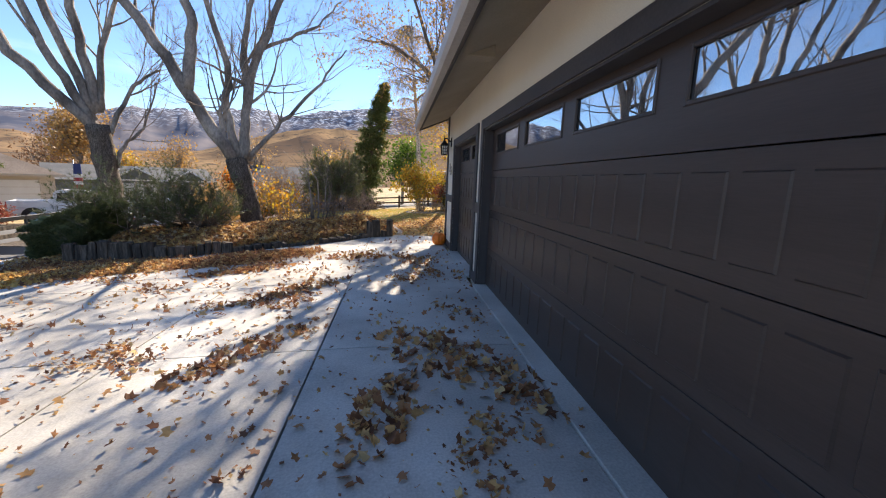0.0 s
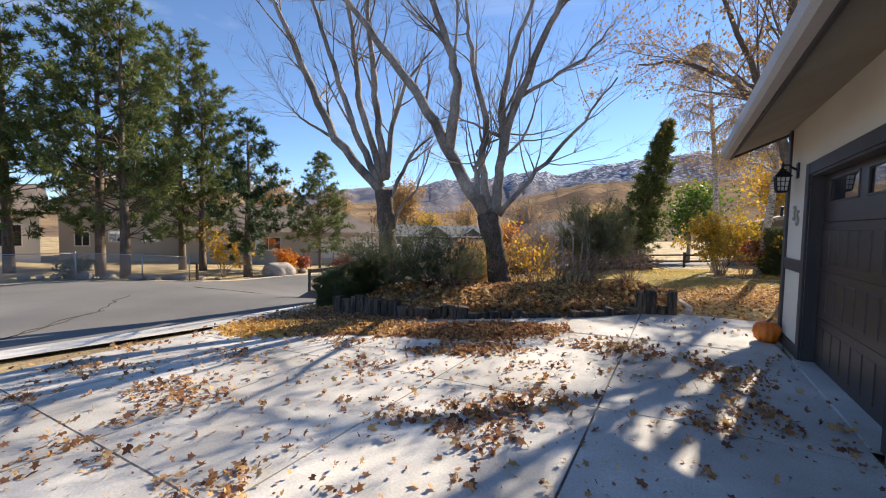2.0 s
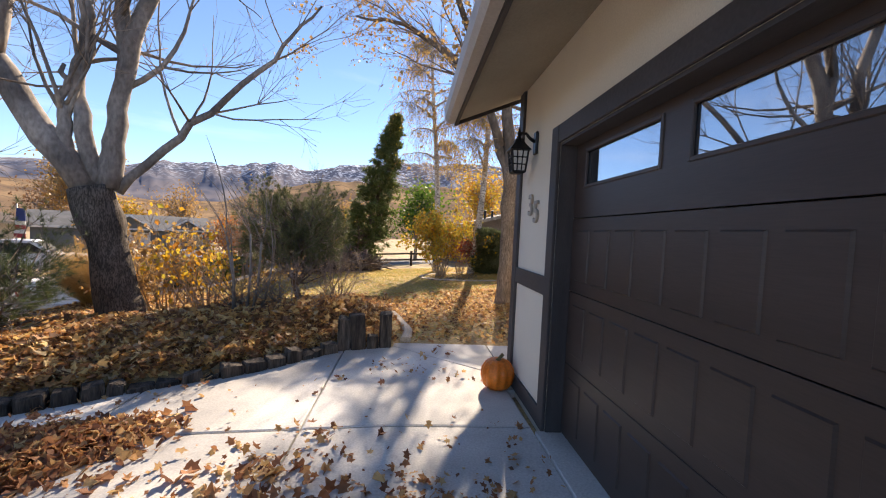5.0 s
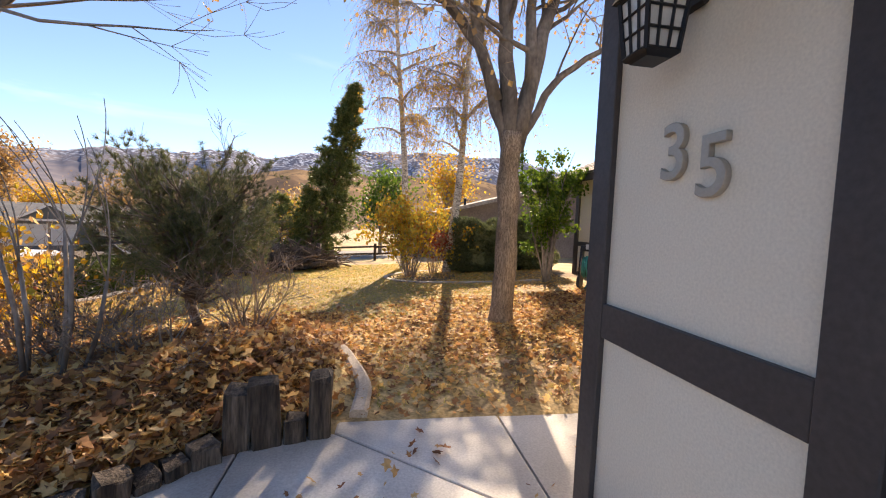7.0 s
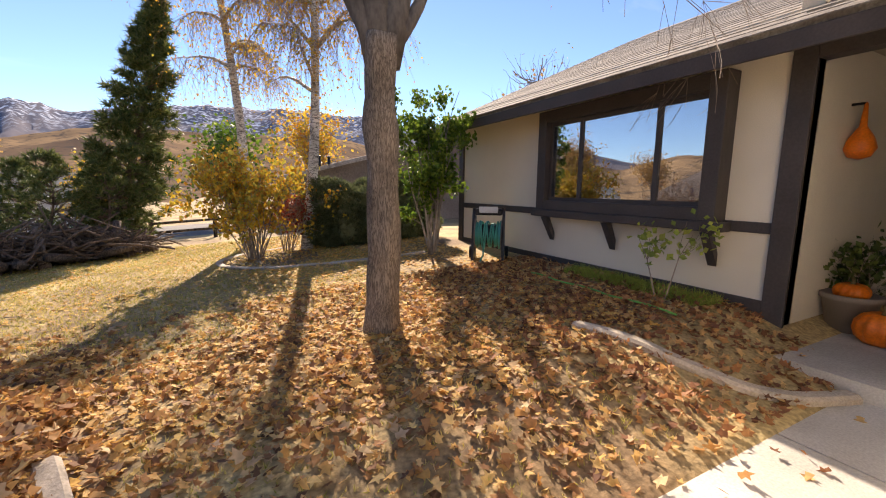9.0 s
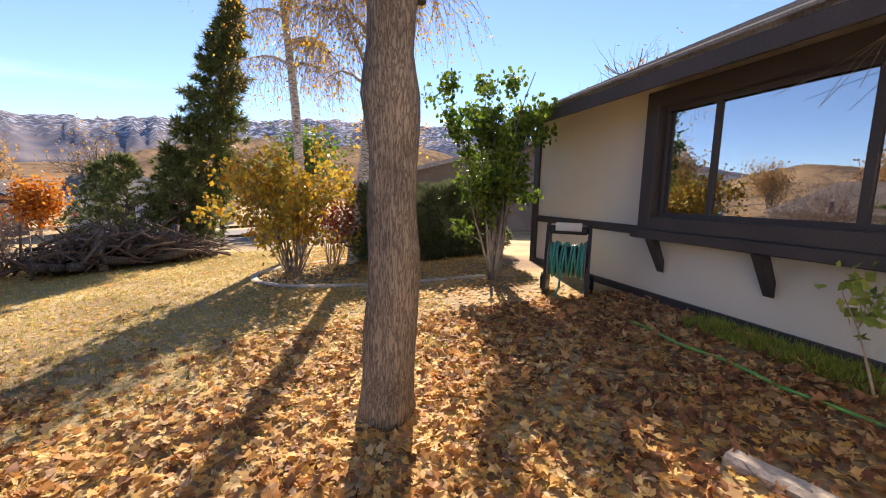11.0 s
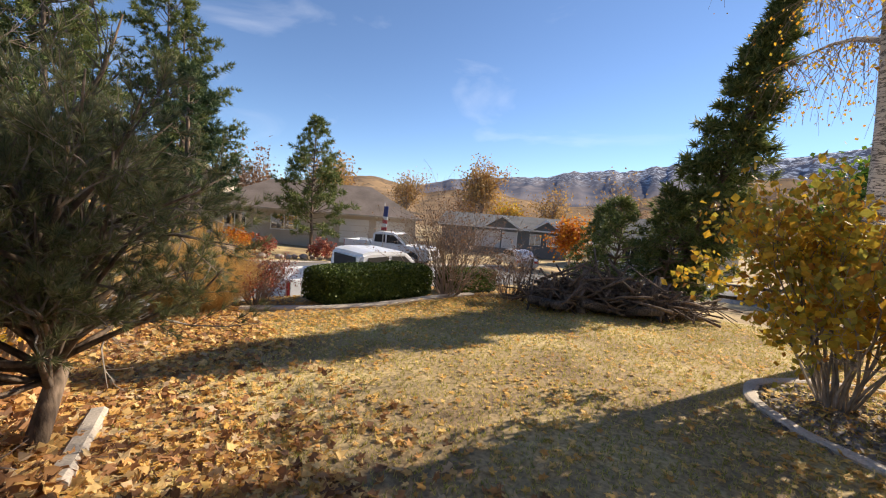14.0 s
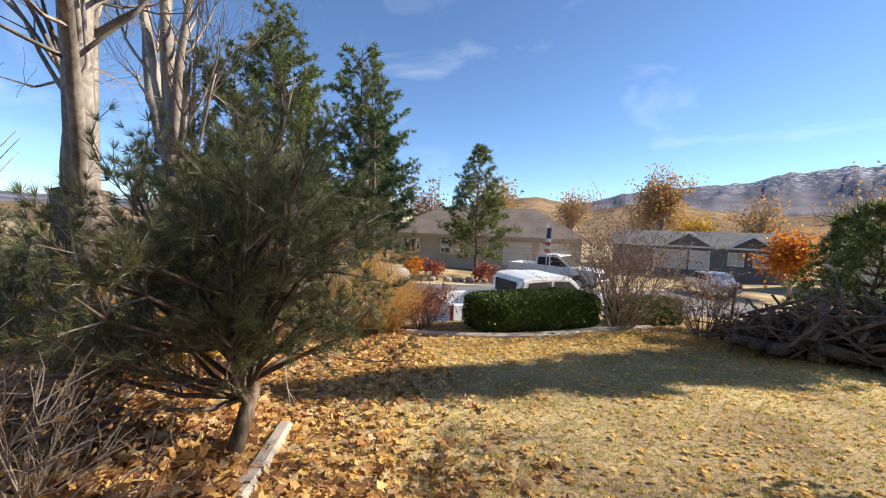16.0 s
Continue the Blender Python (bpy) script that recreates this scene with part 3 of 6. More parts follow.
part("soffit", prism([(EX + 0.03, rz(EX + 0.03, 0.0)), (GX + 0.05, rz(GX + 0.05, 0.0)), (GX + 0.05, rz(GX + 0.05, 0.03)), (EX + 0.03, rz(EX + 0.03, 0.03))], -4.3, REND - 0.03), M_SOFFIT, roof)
part("deck", prism([(EX, rz(EX, 0.09)), (9.3, rz(9.3, 0.09)), (9.3, rz(9.3, 0.15)), (EX, rz(EX, 0.15))], -4.4, REND), M_SHINGLE, roof)
part("fascia", box(EX, -4.4, EZ - 0.03, EX + 0.03, REND, EZ + 0.10, 0.004), M_TRIM, roof)
part("gutter", prism([(EX - 0.11, EZ + 0.12), (EX - 0.10, EZ + 0.03), (EX - 0.07, EZ - 0.01), (EX - 0.002, EZ - 0.01), (EX - 0.002, EZ + 0.13), (EX - 0.02, EZ + 0.13), (EX - 0.02, EZ + 0.02), (EX - 0.07, EZ + 0.02), (EX - 0.095, EZ + 0.13)], -4.4, REND), M_FASCIA, roof)
part("rake_board", prism([(EX + 0.0, rz(EX, -0.03)), (9.3, rz(9.3, -0.03)), (9.3, rz(9.3, 0.10)), (EX, rz(EX, 0.10))], REND, REND + 0.03), M_TRIM, roof)
part("vent", box(GX - 0.52, 4.0, rz(GX - 0.5) - 0.004, GX - 0.24, 4.18, rz(GX - 0.24) + 0.0, 0.004), M_SOFFIT, roof, "small soffit vent")

# wall lantern
lx, ly, lz = GX - 0.16, 8.68, 1.985
lan = thing("wall_lantern", lx, ly, lz, "black metal wall lantern with gridded frosted panes", "lantern")
bm = box(GX - 0.025, ly - 0.045, lz + 0.16, GX, ly + 0.045, lz + 0.36, 0.012)
part("back_plate", bm, M_BLACK, lan)
a = Acc()
a.tube([(GX - 0.02, ly, lz + 0.27), (GX - 0.07, ly, lz + 0.3), (GX - 0.1, ly, lz + 0.335), (GX - 0.145, ly, lz + 0.335), (lx, ly, lz + 0.3)], [0.016, 0.014, 0.013, 0.013, 0.014], 8)
a.make("arm", M_BLACK, lan)


def four_sided(r0, r1, z0, z1, bm=None):
    bm = bm or bmesh.new()
    lo = [bm.verts.new((lx + r0 * a, ly + r0 * b, lz + z0)) for a, b in ((-1, -1), (1, -1), (1, 1), (-1, 1))]
    hi = [bm.verts.new((lx + r1 * a, ly + r1 * b, lz + z1)) for a, b in ((-1, -1), (1, -1), (1, 1), (-1, 1))]
    bm.faces.new(lo[::-1])
    bm.faces.new(hi)
    for i in range(4):
        bm.faces.new((lo[i], lo[(i + 1) % 4], hi[(i + 1) % 4], hi[i]))
    return bm


cap = four_sided(0.088, 0.082, 0.185, 0.2)
four_sided(0.078, 0.03, 0.2, 0.27, cap)
four_sided(0.036, 0.03, 0.27, 0.285, cap)
part("roof", cap, M_BLACK, lan)
part("finial", turned([(0.001, 0.283), (0.018, 0.285), (0.02, 0.3), (0.012, 0.315), (0.019, 0.33), (0.008, 0.36), (0.001, 0.385)], lx, ly, lz, 10), M_BLACK, lan)
part("pane", four_sided(0.048, 0.066, 0.012, 0.185), M_FROST, lan, "frosted glass body")
part("base", four_sided(0.04, 0.057, -0.012, 0.008), M_BLACK, lan)
bars = Acc()
for s in (0, 1, 2, 3):
    ca, sa = math.cos(s * math.pi / 2), math.sin(s * math.pi / 2)
    for u in (-1, -0.34, 0.34):
        p = []
        for r, z in ((0.052, 0.0), (0.07, 0.19)):
            qx, qy = r, u * r
            p.append((lx + ca * qx - sa * qy, ly + sa * qx + ca * qy, lz + z))
        bars.tube(p, [0.005 if u > -1 else 0.008] * 2, 4)
    for z in (0.005, 0.065, 0.125, 0.185):
        r = 0.052 + 0.018 * z / 0.19
        bars.tube([(lx + ca * r - sa * u * r, ly + sa * r + ca * u * r, lz + z) for u in (-1, 1)], [0.005 if 0.01 < z < 0.18 else 0.009] * 2, 4)
bars.make("frame", M_BLACK, lan, smooth=False)


def numeral(text, y, z):
    cu = bpy.data.curves.new("house_number", "FONT")
    cu.body, cu.size, cu.extrude, cu.bevel_depth, cu.offset = text, 0.26, 0.008, 0.003, 0.0
    ob = new("font_source", cu)
    me = bpy.data.meshes.new_from_object(ob.evaluated_get(bpy.context.evaluated_depsgraph_get()))
    bpy.data.objects.remove(ob)
    me.materials.append(M_NUMBER)
    n = new("house_number", me)
    n.matrix_world = pose(GX - 0.012, y, z, 90, 0, -90)
    return tagged(n, "brushed metal house number " + text + " fixed on stucco", "house number", "house numbers")


numeral("3", 8.79, 1.63)
numeral("5", 8.63, 1.565)

# ---- house front ----
HX, HFAR, POST = 5.2, 17.0, 11.07
hw = thing("wall_house", HX, 14, 0.2, "tan stucco house front with dark brown timber bands", "wall", kind="structure")
WY0, WY1, WZ0, WZ1 = 11.82, 14.15, 1.28, 2.43
for y0, y1, z0, z1 in ((POST, WY0, -0.1, 3.0), (WY0, WY1, -0.1, WZ0), (WY0, WY1, WZ1, 3.0), (WY1, HFAR, -0.1, 3.0)):
    part("stucco_panel", box(HX, y0, z0, HX + T, y1, z1), M_STUCCO, hw)
for y0, y1, z0, z1, pr in ((POST, HFAR, 1.05, 1.155, 0.03), (POST, HFAR, 0.2, 0.41, 0.035), (POST - 0.02, POST + 0.16, 0.1, 2.95, 0.045), (HFAR - 0.14, HFAR + 0.02, 0.1, 2.95, 0.045)):
    part("timber_band", box(HX - pr, y0, z0, HX, y1, z1, 0.005), M_TRIM, hw)
tagged(part("wall_house_end", prism([(HX + T, -0.2), (11, -0.2), (11, 4.5), (HX + T, 3.02)], HFAR - T, HFAR), M_STUCCO, None), "plain stucco end wall of the house", "wall", kind="structure")
tagged(part("wall_porch", box(HX, POST - 0.0, -0.1, 8.2, POST + T, 3.4), M_STUCCO, None), "tan stucco side wall of the covered porch", "wall", kind="structure")
tagged(part("wall_porch_back", box(8.2, GEND, -0.1, 8.4, POST + T, 3.4), M_STUCCO, None), "shaded stucco wall at the back of the porch", "wall", kind="structure")
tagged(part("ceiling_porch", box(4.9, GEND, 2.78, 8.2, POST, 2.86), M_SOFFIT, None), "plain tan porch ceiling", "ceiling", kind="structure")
tagged(part("beam_porch", box(HX - 0.05, GEND, 2.55, HX + 0.12, POST - 0.02, 2.78, 0.006), M_TRIM, None), "dark brown porch beam", "trim", kind="structure")
tagged(part("floor_porch", box(4.6, GEND, -0.1, 8.2, POST, 0.12), M_CONCRETE, None), "pale concrete porch floor", "floor", kind="structure")
# interior shade is put into the near-black wall and floor colour
tagged(part("wall_room", box(8.4, POST + T, -0.1, 8.6, HFAR - T, 3.4), M_DARK, None), "room wall inside the house coloured near-black to look unlit", "wall", kind="structure")
tagged(part("floor_room", box(HX + T, POST + T, 0.2, 8.4, HFAR - T, 0.3), M_DARK, None), "room floor inside the house coloured near-black to look unlit", "floor", kind="structure")

win = thing("window_house", HX, 13.3, WZ0, "dark brown framed sliding picture window in a box surround", "window", kind="structure")
X0 = HX - 0.2
for y0, y1, z0, z1 in ((WY0 - 0.17, WY0, WZ0 - 0.14, 2.6), (WY1, WY1 + 0.17, WZ0 - 0.14, 2.6), (WY0, WY1, WZ1, 2.6), (WY0, WY1, WZ0 - 0.14, WZ0)):
    part("surround", box(X0, y0, z0, HX + 0.02, y1, z1, 0.006), M_TRIM, win)
part("sill_beam", box(X0 - 0.05, WY0 - 0.25, WZ0 - 0.24, HX - 0.032, WY1 + 0.22, WZ0 - 0.14, 0.008), M_TRIM, win)
FX = HX - 0.1
for y0, y1 in ((WY0, WY0 + 0.05), (WY1 - 0.05, WY1), (12.365, 12.43), (13.52, 13.58)):
    part("window_frame", box(FX, y0, WZ0, FX + 0.05, y1, WZ1, 0.004), M_TRIM, win)
for z0, z1 in ((WZ0, WZ0 + 0.05), (WZ1 - 0.05, WZ1)):
    part("window_frame", box(FX + 0.004, WY0 + 0.05, z0, FX + 0.046, WY1 - 0.05, z1), M_TRIM, win)
for y0, y1 in ((WY0 + 0.05, 12.365), (12.43, 13.52), (13.58, WY1 - 0.05)):
    p = part("pane", box(FX + 0.02, y0, WZ0 + 0.05, FX + 0.026, y1, WZ1 - 0.05), M_GLASS, win, "clear reflecting pane")
    p.visible_shadow = False
for y in (11.71, 12.96, 14.1):
    part("bracket", prism([(X0 - 0.04, 1.035), (X0 + 0.06, 1.035), (HX - 0.033, 0.8), (HX - 0.033, 0.67)], y - 0.045, y + 0.045), M_TRIM, hw)

hroof = thing("roof_house", 6, 14, 2.7, "low pitched grey shingle house roof with dark fascia", "roof", kind="structure")
HE, HZ = 4.6, 2.53


def hz(x, up=0.0):
    return HZ + (x - HE) * 0.455 + up


part("deck", prism([(HE, hz(HE, 0.116)), (11.3, hz(11.3, 0.12)), (11.3, hz(11.3, 0.17)), (HE, hz(HE, 0.17))], REND + 0.04, HFAR + 0.35), M_SHINGLE, hroof)
for i in range(26):
    x = HE - 0.05 + i * 0.24
    part("shingle_course", prism([(x, hz(x, 0.172)), (x + 0.26, hz(x + 0.26, 0.174)), (x + 0.26, hz(x + 0.26, 0.178)), (x, hz(x, 0.186))], REND + 0.05, HFAR + 0.37), M_SHINGLE, hroof)
part("fascia", box(HE - 0.03, REND + 0.04, HZ - 0.03, HE, HFAR + 0.35, HZ + 0.115, 0.005), M_TRIM, hroof)
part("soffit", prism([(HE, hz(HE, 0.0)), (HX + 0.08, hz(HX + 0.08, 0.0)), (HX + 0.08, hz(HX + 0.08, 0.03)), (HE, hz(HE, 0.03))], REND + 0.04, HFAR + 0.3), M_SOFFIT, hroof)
part("rake_board", prism([(HE, hz(HE, -0.05)), (11.3, hz(11.3, -0.05)), (11.3, hz(11.3, 0.165)), (HE, hz(HE, 0.165))], HFAR + 0.35, HFAR + 0.38), M_TRIM, hroof)


# ---- pumpkins, pot, porch things ----
def pumpkin(x, y, z, r, label, squash=0.85):
    p = thing("pumpkin", x, y, z, label, "pumpkin", "pumpkins")
    prof = [(0.02, 0.02), (0.35, 0.0), (0.62, 0.06), (0.88, 0.3), (1.0, 0.75), (0.96, 1.15), (0.75, 1.5), (0.45, 1.66), (0.15, 1.6), (0.02, 1.55)]
    part("skin", turned([(a * r, b * r * squash) for a, b in prof], x, y, z, 60, 12, 0.09), M_PUMPKIN, p, smooth=True)
    s = Acc()
    top = z + 1.52 * r * squash
    s.tube([(x, y, top), (x + 0.1 * r, y, top + 0.22 * r), (x + 0.3 * r, y + 0.1 * r, top + 0.4 * r)], [0.16 * r, 0.1 * r, 0.11 * r], 7)
    s.make("stem", M_STEM, p, "dry brown stem")
    return p


pumpkin(0.98, 8.95, h(0.98, 8.95), 0.16, "round orange pumpkin standing on the driveway by the wall", 1.05)
pumpkin(5.72, 10.55, 0.12, 0.2, "orange pumpkin beside a grey pot on the porch")
pot = thing("flower_pot", 5.98, 10.86, 0.12, "grey tapered pot holding a small pumpkin", "pot")
part("body", turned([(0.15, 0), (0.21, 0.3), (0.23, 0.31), (0.23, 0.36), (0.2, 0.36), (0.19, 0.3)], 5.98, 10.86, 0.12, 28), M_POT, pot, smooth=True)
pumpkin(5.98, 10.86, 0.42, 0.14, "small pale orange pumpkin sitting in a pot", 0.7)
hang = thing("hanging_ornament", 6.0, POST - 0.03, 1.9, "orange gourd ornament hung on the porch wall", "ornament")
part("gourd", turned([(0.01, 0), (0.08, 0.02), (0.12, 0.1), (0.09, 0.2), (0.03, 0.3), (0.015, 0.5), (0.005, 0.52)], 6.0, POST - 0.1, 1.75, 16), M_PUMPKIN, hang, smooth=True)
part("hook", box(5.99, POST - 0.1, 2.25, 6.01, POST, 2.27), M_BLACK, hang)
# hose reel
rx, ry = 4.45, 14.8
rg = h(rx, ry)
reel = thing("hose_reel", rx, ry, rg, "black hose reel cart wound with teal garden hose", "hose reel")
for s in (-1, 1):
    part("side_frame", prism([(rx - 0.22, rg), (rx + 0.2, rg), (rx + 0.24, rg + 0.1), (rx + 0.2, rg + 0.72), (rx + 0.02, rg + 0.86), (rx - 0.06, rg + 0.84), (rx - 0.16, rg + 0.5)], ry + s * 0.24 - 0.02, ry + s * 0.24 + 0.02), M_BLACK, reel)
part("top_shelf", box(rx - 0.12, ry - 0.22, rg + 0.74, rx + 0.16, ry + 0.22, rg + 0.84, 0.02), M_BLACK, reel)
part("tray", box(rx - 0.14, ry - 0.15, rg + 0.78, rx - 0.121, ry + 0.15, rg + 0.88, 0.005), M_GALV, reel, "pale label plate")
a = Acc()
pts = []
for i in range(330):
    t = i / 329
    ang = t * 2 * math.pi * 17
    rr = 0.2 + 0.02 * math.sin(t * 31)
    pts.append((rx - 0.02 + rr * math.cos(ang), ry - 0.19 + 0.38 * (0.5 - 0.5 * math.cos(t * 9.42)), rg + 0.42 + rr * math.sin(ang)))
pts += [(rx - 0.26, ry + 0.05, rg + 0.3), (rx - 0.3, ry + 0.06, rg + 0.12), (rx - 0.36, ry + 0.1, rg + 0.03)]
a.tube(pts, [0.013] * len(pts), 6)
a.make("hose", M_HOSE, reel, "coiled teal hose")
a = Acc()
a.tube([(rx - 0.02, ry - 0.24, rg + 0.42), (rx - 0.02, ry + 0.24, rg + 0.42)], [0.17, 0.17], 18)
a.make("drum", M_BLACK, reel)
for s in (-1, 1):
    a = Acc()
    a.tube([(rx - 0.02, ry + s * 0.205, rg + 0.42), (rx - 0.02, ry + s * 0.215, rg + 0.42)], [0.25, 0.25], 24)
    a.make("flange", M_POT, reel, "grey reel flange")
for s in (-1, 1):
    a = Acc()
    a.tube([(rx + 0.14, ry + s * 0.27, rg + 0.11), (rx + 0.14, ry + s * 0.32, rg + 0.11)], [0.11, 0.11], 18)
    a.make("wheel", M_TYRE, reel)


reel.matrix_world = pose(rx, ry, rg, 0, 0, 52)

# ---- driveway slabs ----
drive = thing("driveway", -2, 3, 0, "pale concrete driveway slabs strewn with leaves", "driveway", kind="structure")
SX = [-6.9, -5.45, -3.85, -2.23, -0.63, 1.085]
SY = [-6.0, -3.6, -1.3, 1.0, 3.33, 5.65, 8.2, 10.42]


def slab(x0, y0, x1, y1, parent):
    g, n = 0.008, 7
    xs, ys = np.linspace(x0 + g, x1 - g, n), np.linspace(y0 + g, y1 - g, n)
    bm = bmesh.new()
    def z(x, y, edge):
        return 0.05 * min(x, 0) - (0.006 if edge else 0)
    grid = [[bm.verts.new((x, y, z(x, y, i in (0, n - 1) or j in (0, n - 1)))) for i, x in enumerate(xs)] for j, y in enumerate(ys)]
    for j in range(n - 1):
        for i in range(n - 1):
            bm.faces.new((grid[j][i], grid[j][i + 1], grid[j + 1][i + 1], grid[j + 1][i]))
    ext = bmesh.ops.extrude_edge_only(bm, edges=[e for e in bm.edges if e.is_boundary])
    for v in ext["geom"]:
        if isinstance(v, bmesh.types.BMVert):
            v.co.z -= 0.1
    bmesh.ops.recalc_face_normals(bm, faces=bm.faces)
    part("slab", bm, M_CONCRETE, parent)


for x0, x1 in zip(SX, SX[1:]):
    for y0, y1 in zip(SY, SY[1:]):
        if y0 < 8:
            slab(x0, y0, x1, y1, drive)


def cut_slab(outline, parent):
    """A slab with an outline of its own, drawn in a little from its joints."""
    cx, cy = sum(p[0] for p in outline) / len(outline), sum(p[1] for p in outline) / len(outline)
    bm = bmesh.new()
    rings = []
    for inset, drop in ((0.008, 0.11), (0.008, 0.007), (0.022, 0.0)):
        ring = []
        for x, y in outline:
            d = math.hypot(cx - x, cy - y)
            qx, qy = x + (cx - x) * inset * 1.3 / d, y + (cy - y) * inset * 1.3 / d
            ring.append(bm.verts.new((qx, qy, 0.05 * min(qx, 0) - drop)))
        rings.append(ring)
    n = len(outline)
    for lo, hi in zip(rings, rings[1:]):
        for i in range(n):
            bm.faces.new((lo[i], lo[(i + 1) % n], hi[(i + 1) % n], hi[i]))
    bm.faces.new(rings[-1])
    bmesh.ops.recalc_face_normals(bm, faces=bm.faces)
    part("slab", bm, M_CONCRETE, parent)


cut_slab([(-2.23, 8.2), (-0.63, 8.2), (-0.63, 10.2), (-1.03, 9.85), (-1.6, 9.38), (-2.23, 9.1)], drive)
cut_slab([(-3.85, 8.2), (-2.23, 8.2), (-2.23, 9.1), (-3.2, 8.52), (-3.85, 8.32)], drive)
cut_slab([(-0.63, 8.2), (0.0, 8.2), (1.085, 8.2), (1.085, 8.9), (1.155, 8.9), (1.155, 9.25), (0.0, 10.22), (-0.06, 10.27), (-0.63, 10.27)], drive)
cut_slab([(1.155, 9.25), (1.155, 10.42), (-0.05, 10.42), (-0.06, 10.27), (0.0, 10.22)], drive)
walkway = thing("walkway", 3, 10, 0, "pale concrete walk from the drive to the porch", "walkway", kind="structure")
for x0, x1 in ((1.155, 2.4), (2.4, 3.6), (3.6, 4.6)):
    slab(x0, 9.2, x1, 10.42, walkway)


# ---- timber edging of the raised bed ----
edging = thing("timber_edging", -3, 8.6, -0.2, "weathered upright timber edging of the raised bed", "retaining wall")
wx = -6.0
while wx < -0.1:
    wy = float(lerp(wx, WALL_X, WALL_Y))
    w = rng.uniform(0.12, 0.2)
    top = 0.34 if wx < -4.6 else 0.22 if wx < -3.4 else 0.15
    if -0.78 < wx < -0.5 or wx > -0.31:
        top = 0.43
    elif wx > -1.1:
        top = 0.12
    elif wx > -2.6:
        top = 0.17 if -1.3 < wx else 0.06
    top += rng.normal() * 0.025
    slope = math.atan2(float(lerp(wx + 0.2, WALL_X, WALL_Y)) - wy, 0.2)
    bm = box(-w / 2, -0.08, -0.15, w / 2, 0.08, top, 0.014)
    for v in bm.verts:
        v.co += Vector((rng.normal() * 0.008, rng.normal() * 0.008, rng.normal() * 0.012 if v.co.z > 0 else 0))
    bm.transform(pose(wx + w / 2, wy, h(wx, wy - 0.15), rng.normal() * 2.5, rng.normal() * 2, math.degrees(slope)))
    part("timber", bm, M_TIMBER, edging)
    wx += w * math.cos(slope) + 0.012


def curb(name, pts, width, height, label):
    """A cast concrete edging strip along a smooth line."""
    t = np.linspace(0, len(pts) - 1, (len(pts) - 1) * 8 + 1)
    k = np.arange(len(pts))
    xs, ys = np.interp(t, k, [p[0] for p in pts]), np.interp(t, k, [p[1] for p in pts])
    for _ in range(6):
        xs[1:-1], ys[1:-1] = (xs[:-2] + 2 * xs[1:-1] + xs[2:]) / 4, (ys[:-2] + 2 * ys[1:-1] + ys[2:]) / 4
    prof = [(-0.5, -0.1), (-0.5, 0.6), (-0.3, 1.0), (0.3, 1.0), (0.5, 0.6), (0.5, -0.1)]
    v, f = [], []
    for i in range(len(xs)):
        j, q = min(i + 1, len(xs) - 1), max(i - 1, 0)
        d = Vector((xs[j] - xs[q], ys[j] - ys[q], 0)).normalized()
        z = h(xs[i], ys[i])
        for a, b in prof:
            v.append((xs[i] - d.y * a * width, ys[i] + d.x * a * width, z + b * height + 0.006 * noise.noise((xs[i] * 3, ys[i] * 3, b))))
    n = len(prof)
    for i in range(len(xs) - 1):
        for k2 in range(n - 1):
            f.append((i * n + k2, i * n + k2 + 1, (i + 1) * n + k2 + 1, (i + 1) * n + k2))
    f.append(tuple(range(n)))
    f.append(tuple((len(xs) - 1) * n + k2 for k2 in range(n))[::-1])
    return tagged(put(name, v, f, M_CURB), label, "edging", kind="structure")


curb("edging_bed", [(0.1, 10.46), (0.14, 10.95), (0.04, 11.4), (-0.14, 11.85)], 0.13, 0.06, "curved pale concrete edging of the raised bed")
curb("edging_bed", [(-1.2, 12.58), (-1.7, 12.66), (-2.4, 12.78)], 0.12, 0.06, "pale concrete edging half buried in leaves")
curb("edging_lawn", [(-5.6, 14.6), (-5.0, 15.8), (-4.8, 16.6), (-4.85, 17.5), (-5.0, 18.6), (-5.0, 19.4)], 0.15, 0.07, "curved concrete edging along the hedge bed")
curb("edging_ring", [(2.0, 19.0), (0.9, 18.6), (0.45, 17.9), (0.55, 17.3), (0.95, 16.8), (1.5, 16.5), (2.1, 16.3), (2.9, 16.15), (3.9, 16.1)], 0.12, 0.035, "curved concrete edging round the shrub bed")
curb("edging_walk", [(3.45, 11.9), (3.55, 11.52), (3.66, 11.1), (3.88, 10.7), (4.12, 10.5), (4.55, 10.36)], 0.13, 0.05, "low concrete edging of the house bed")


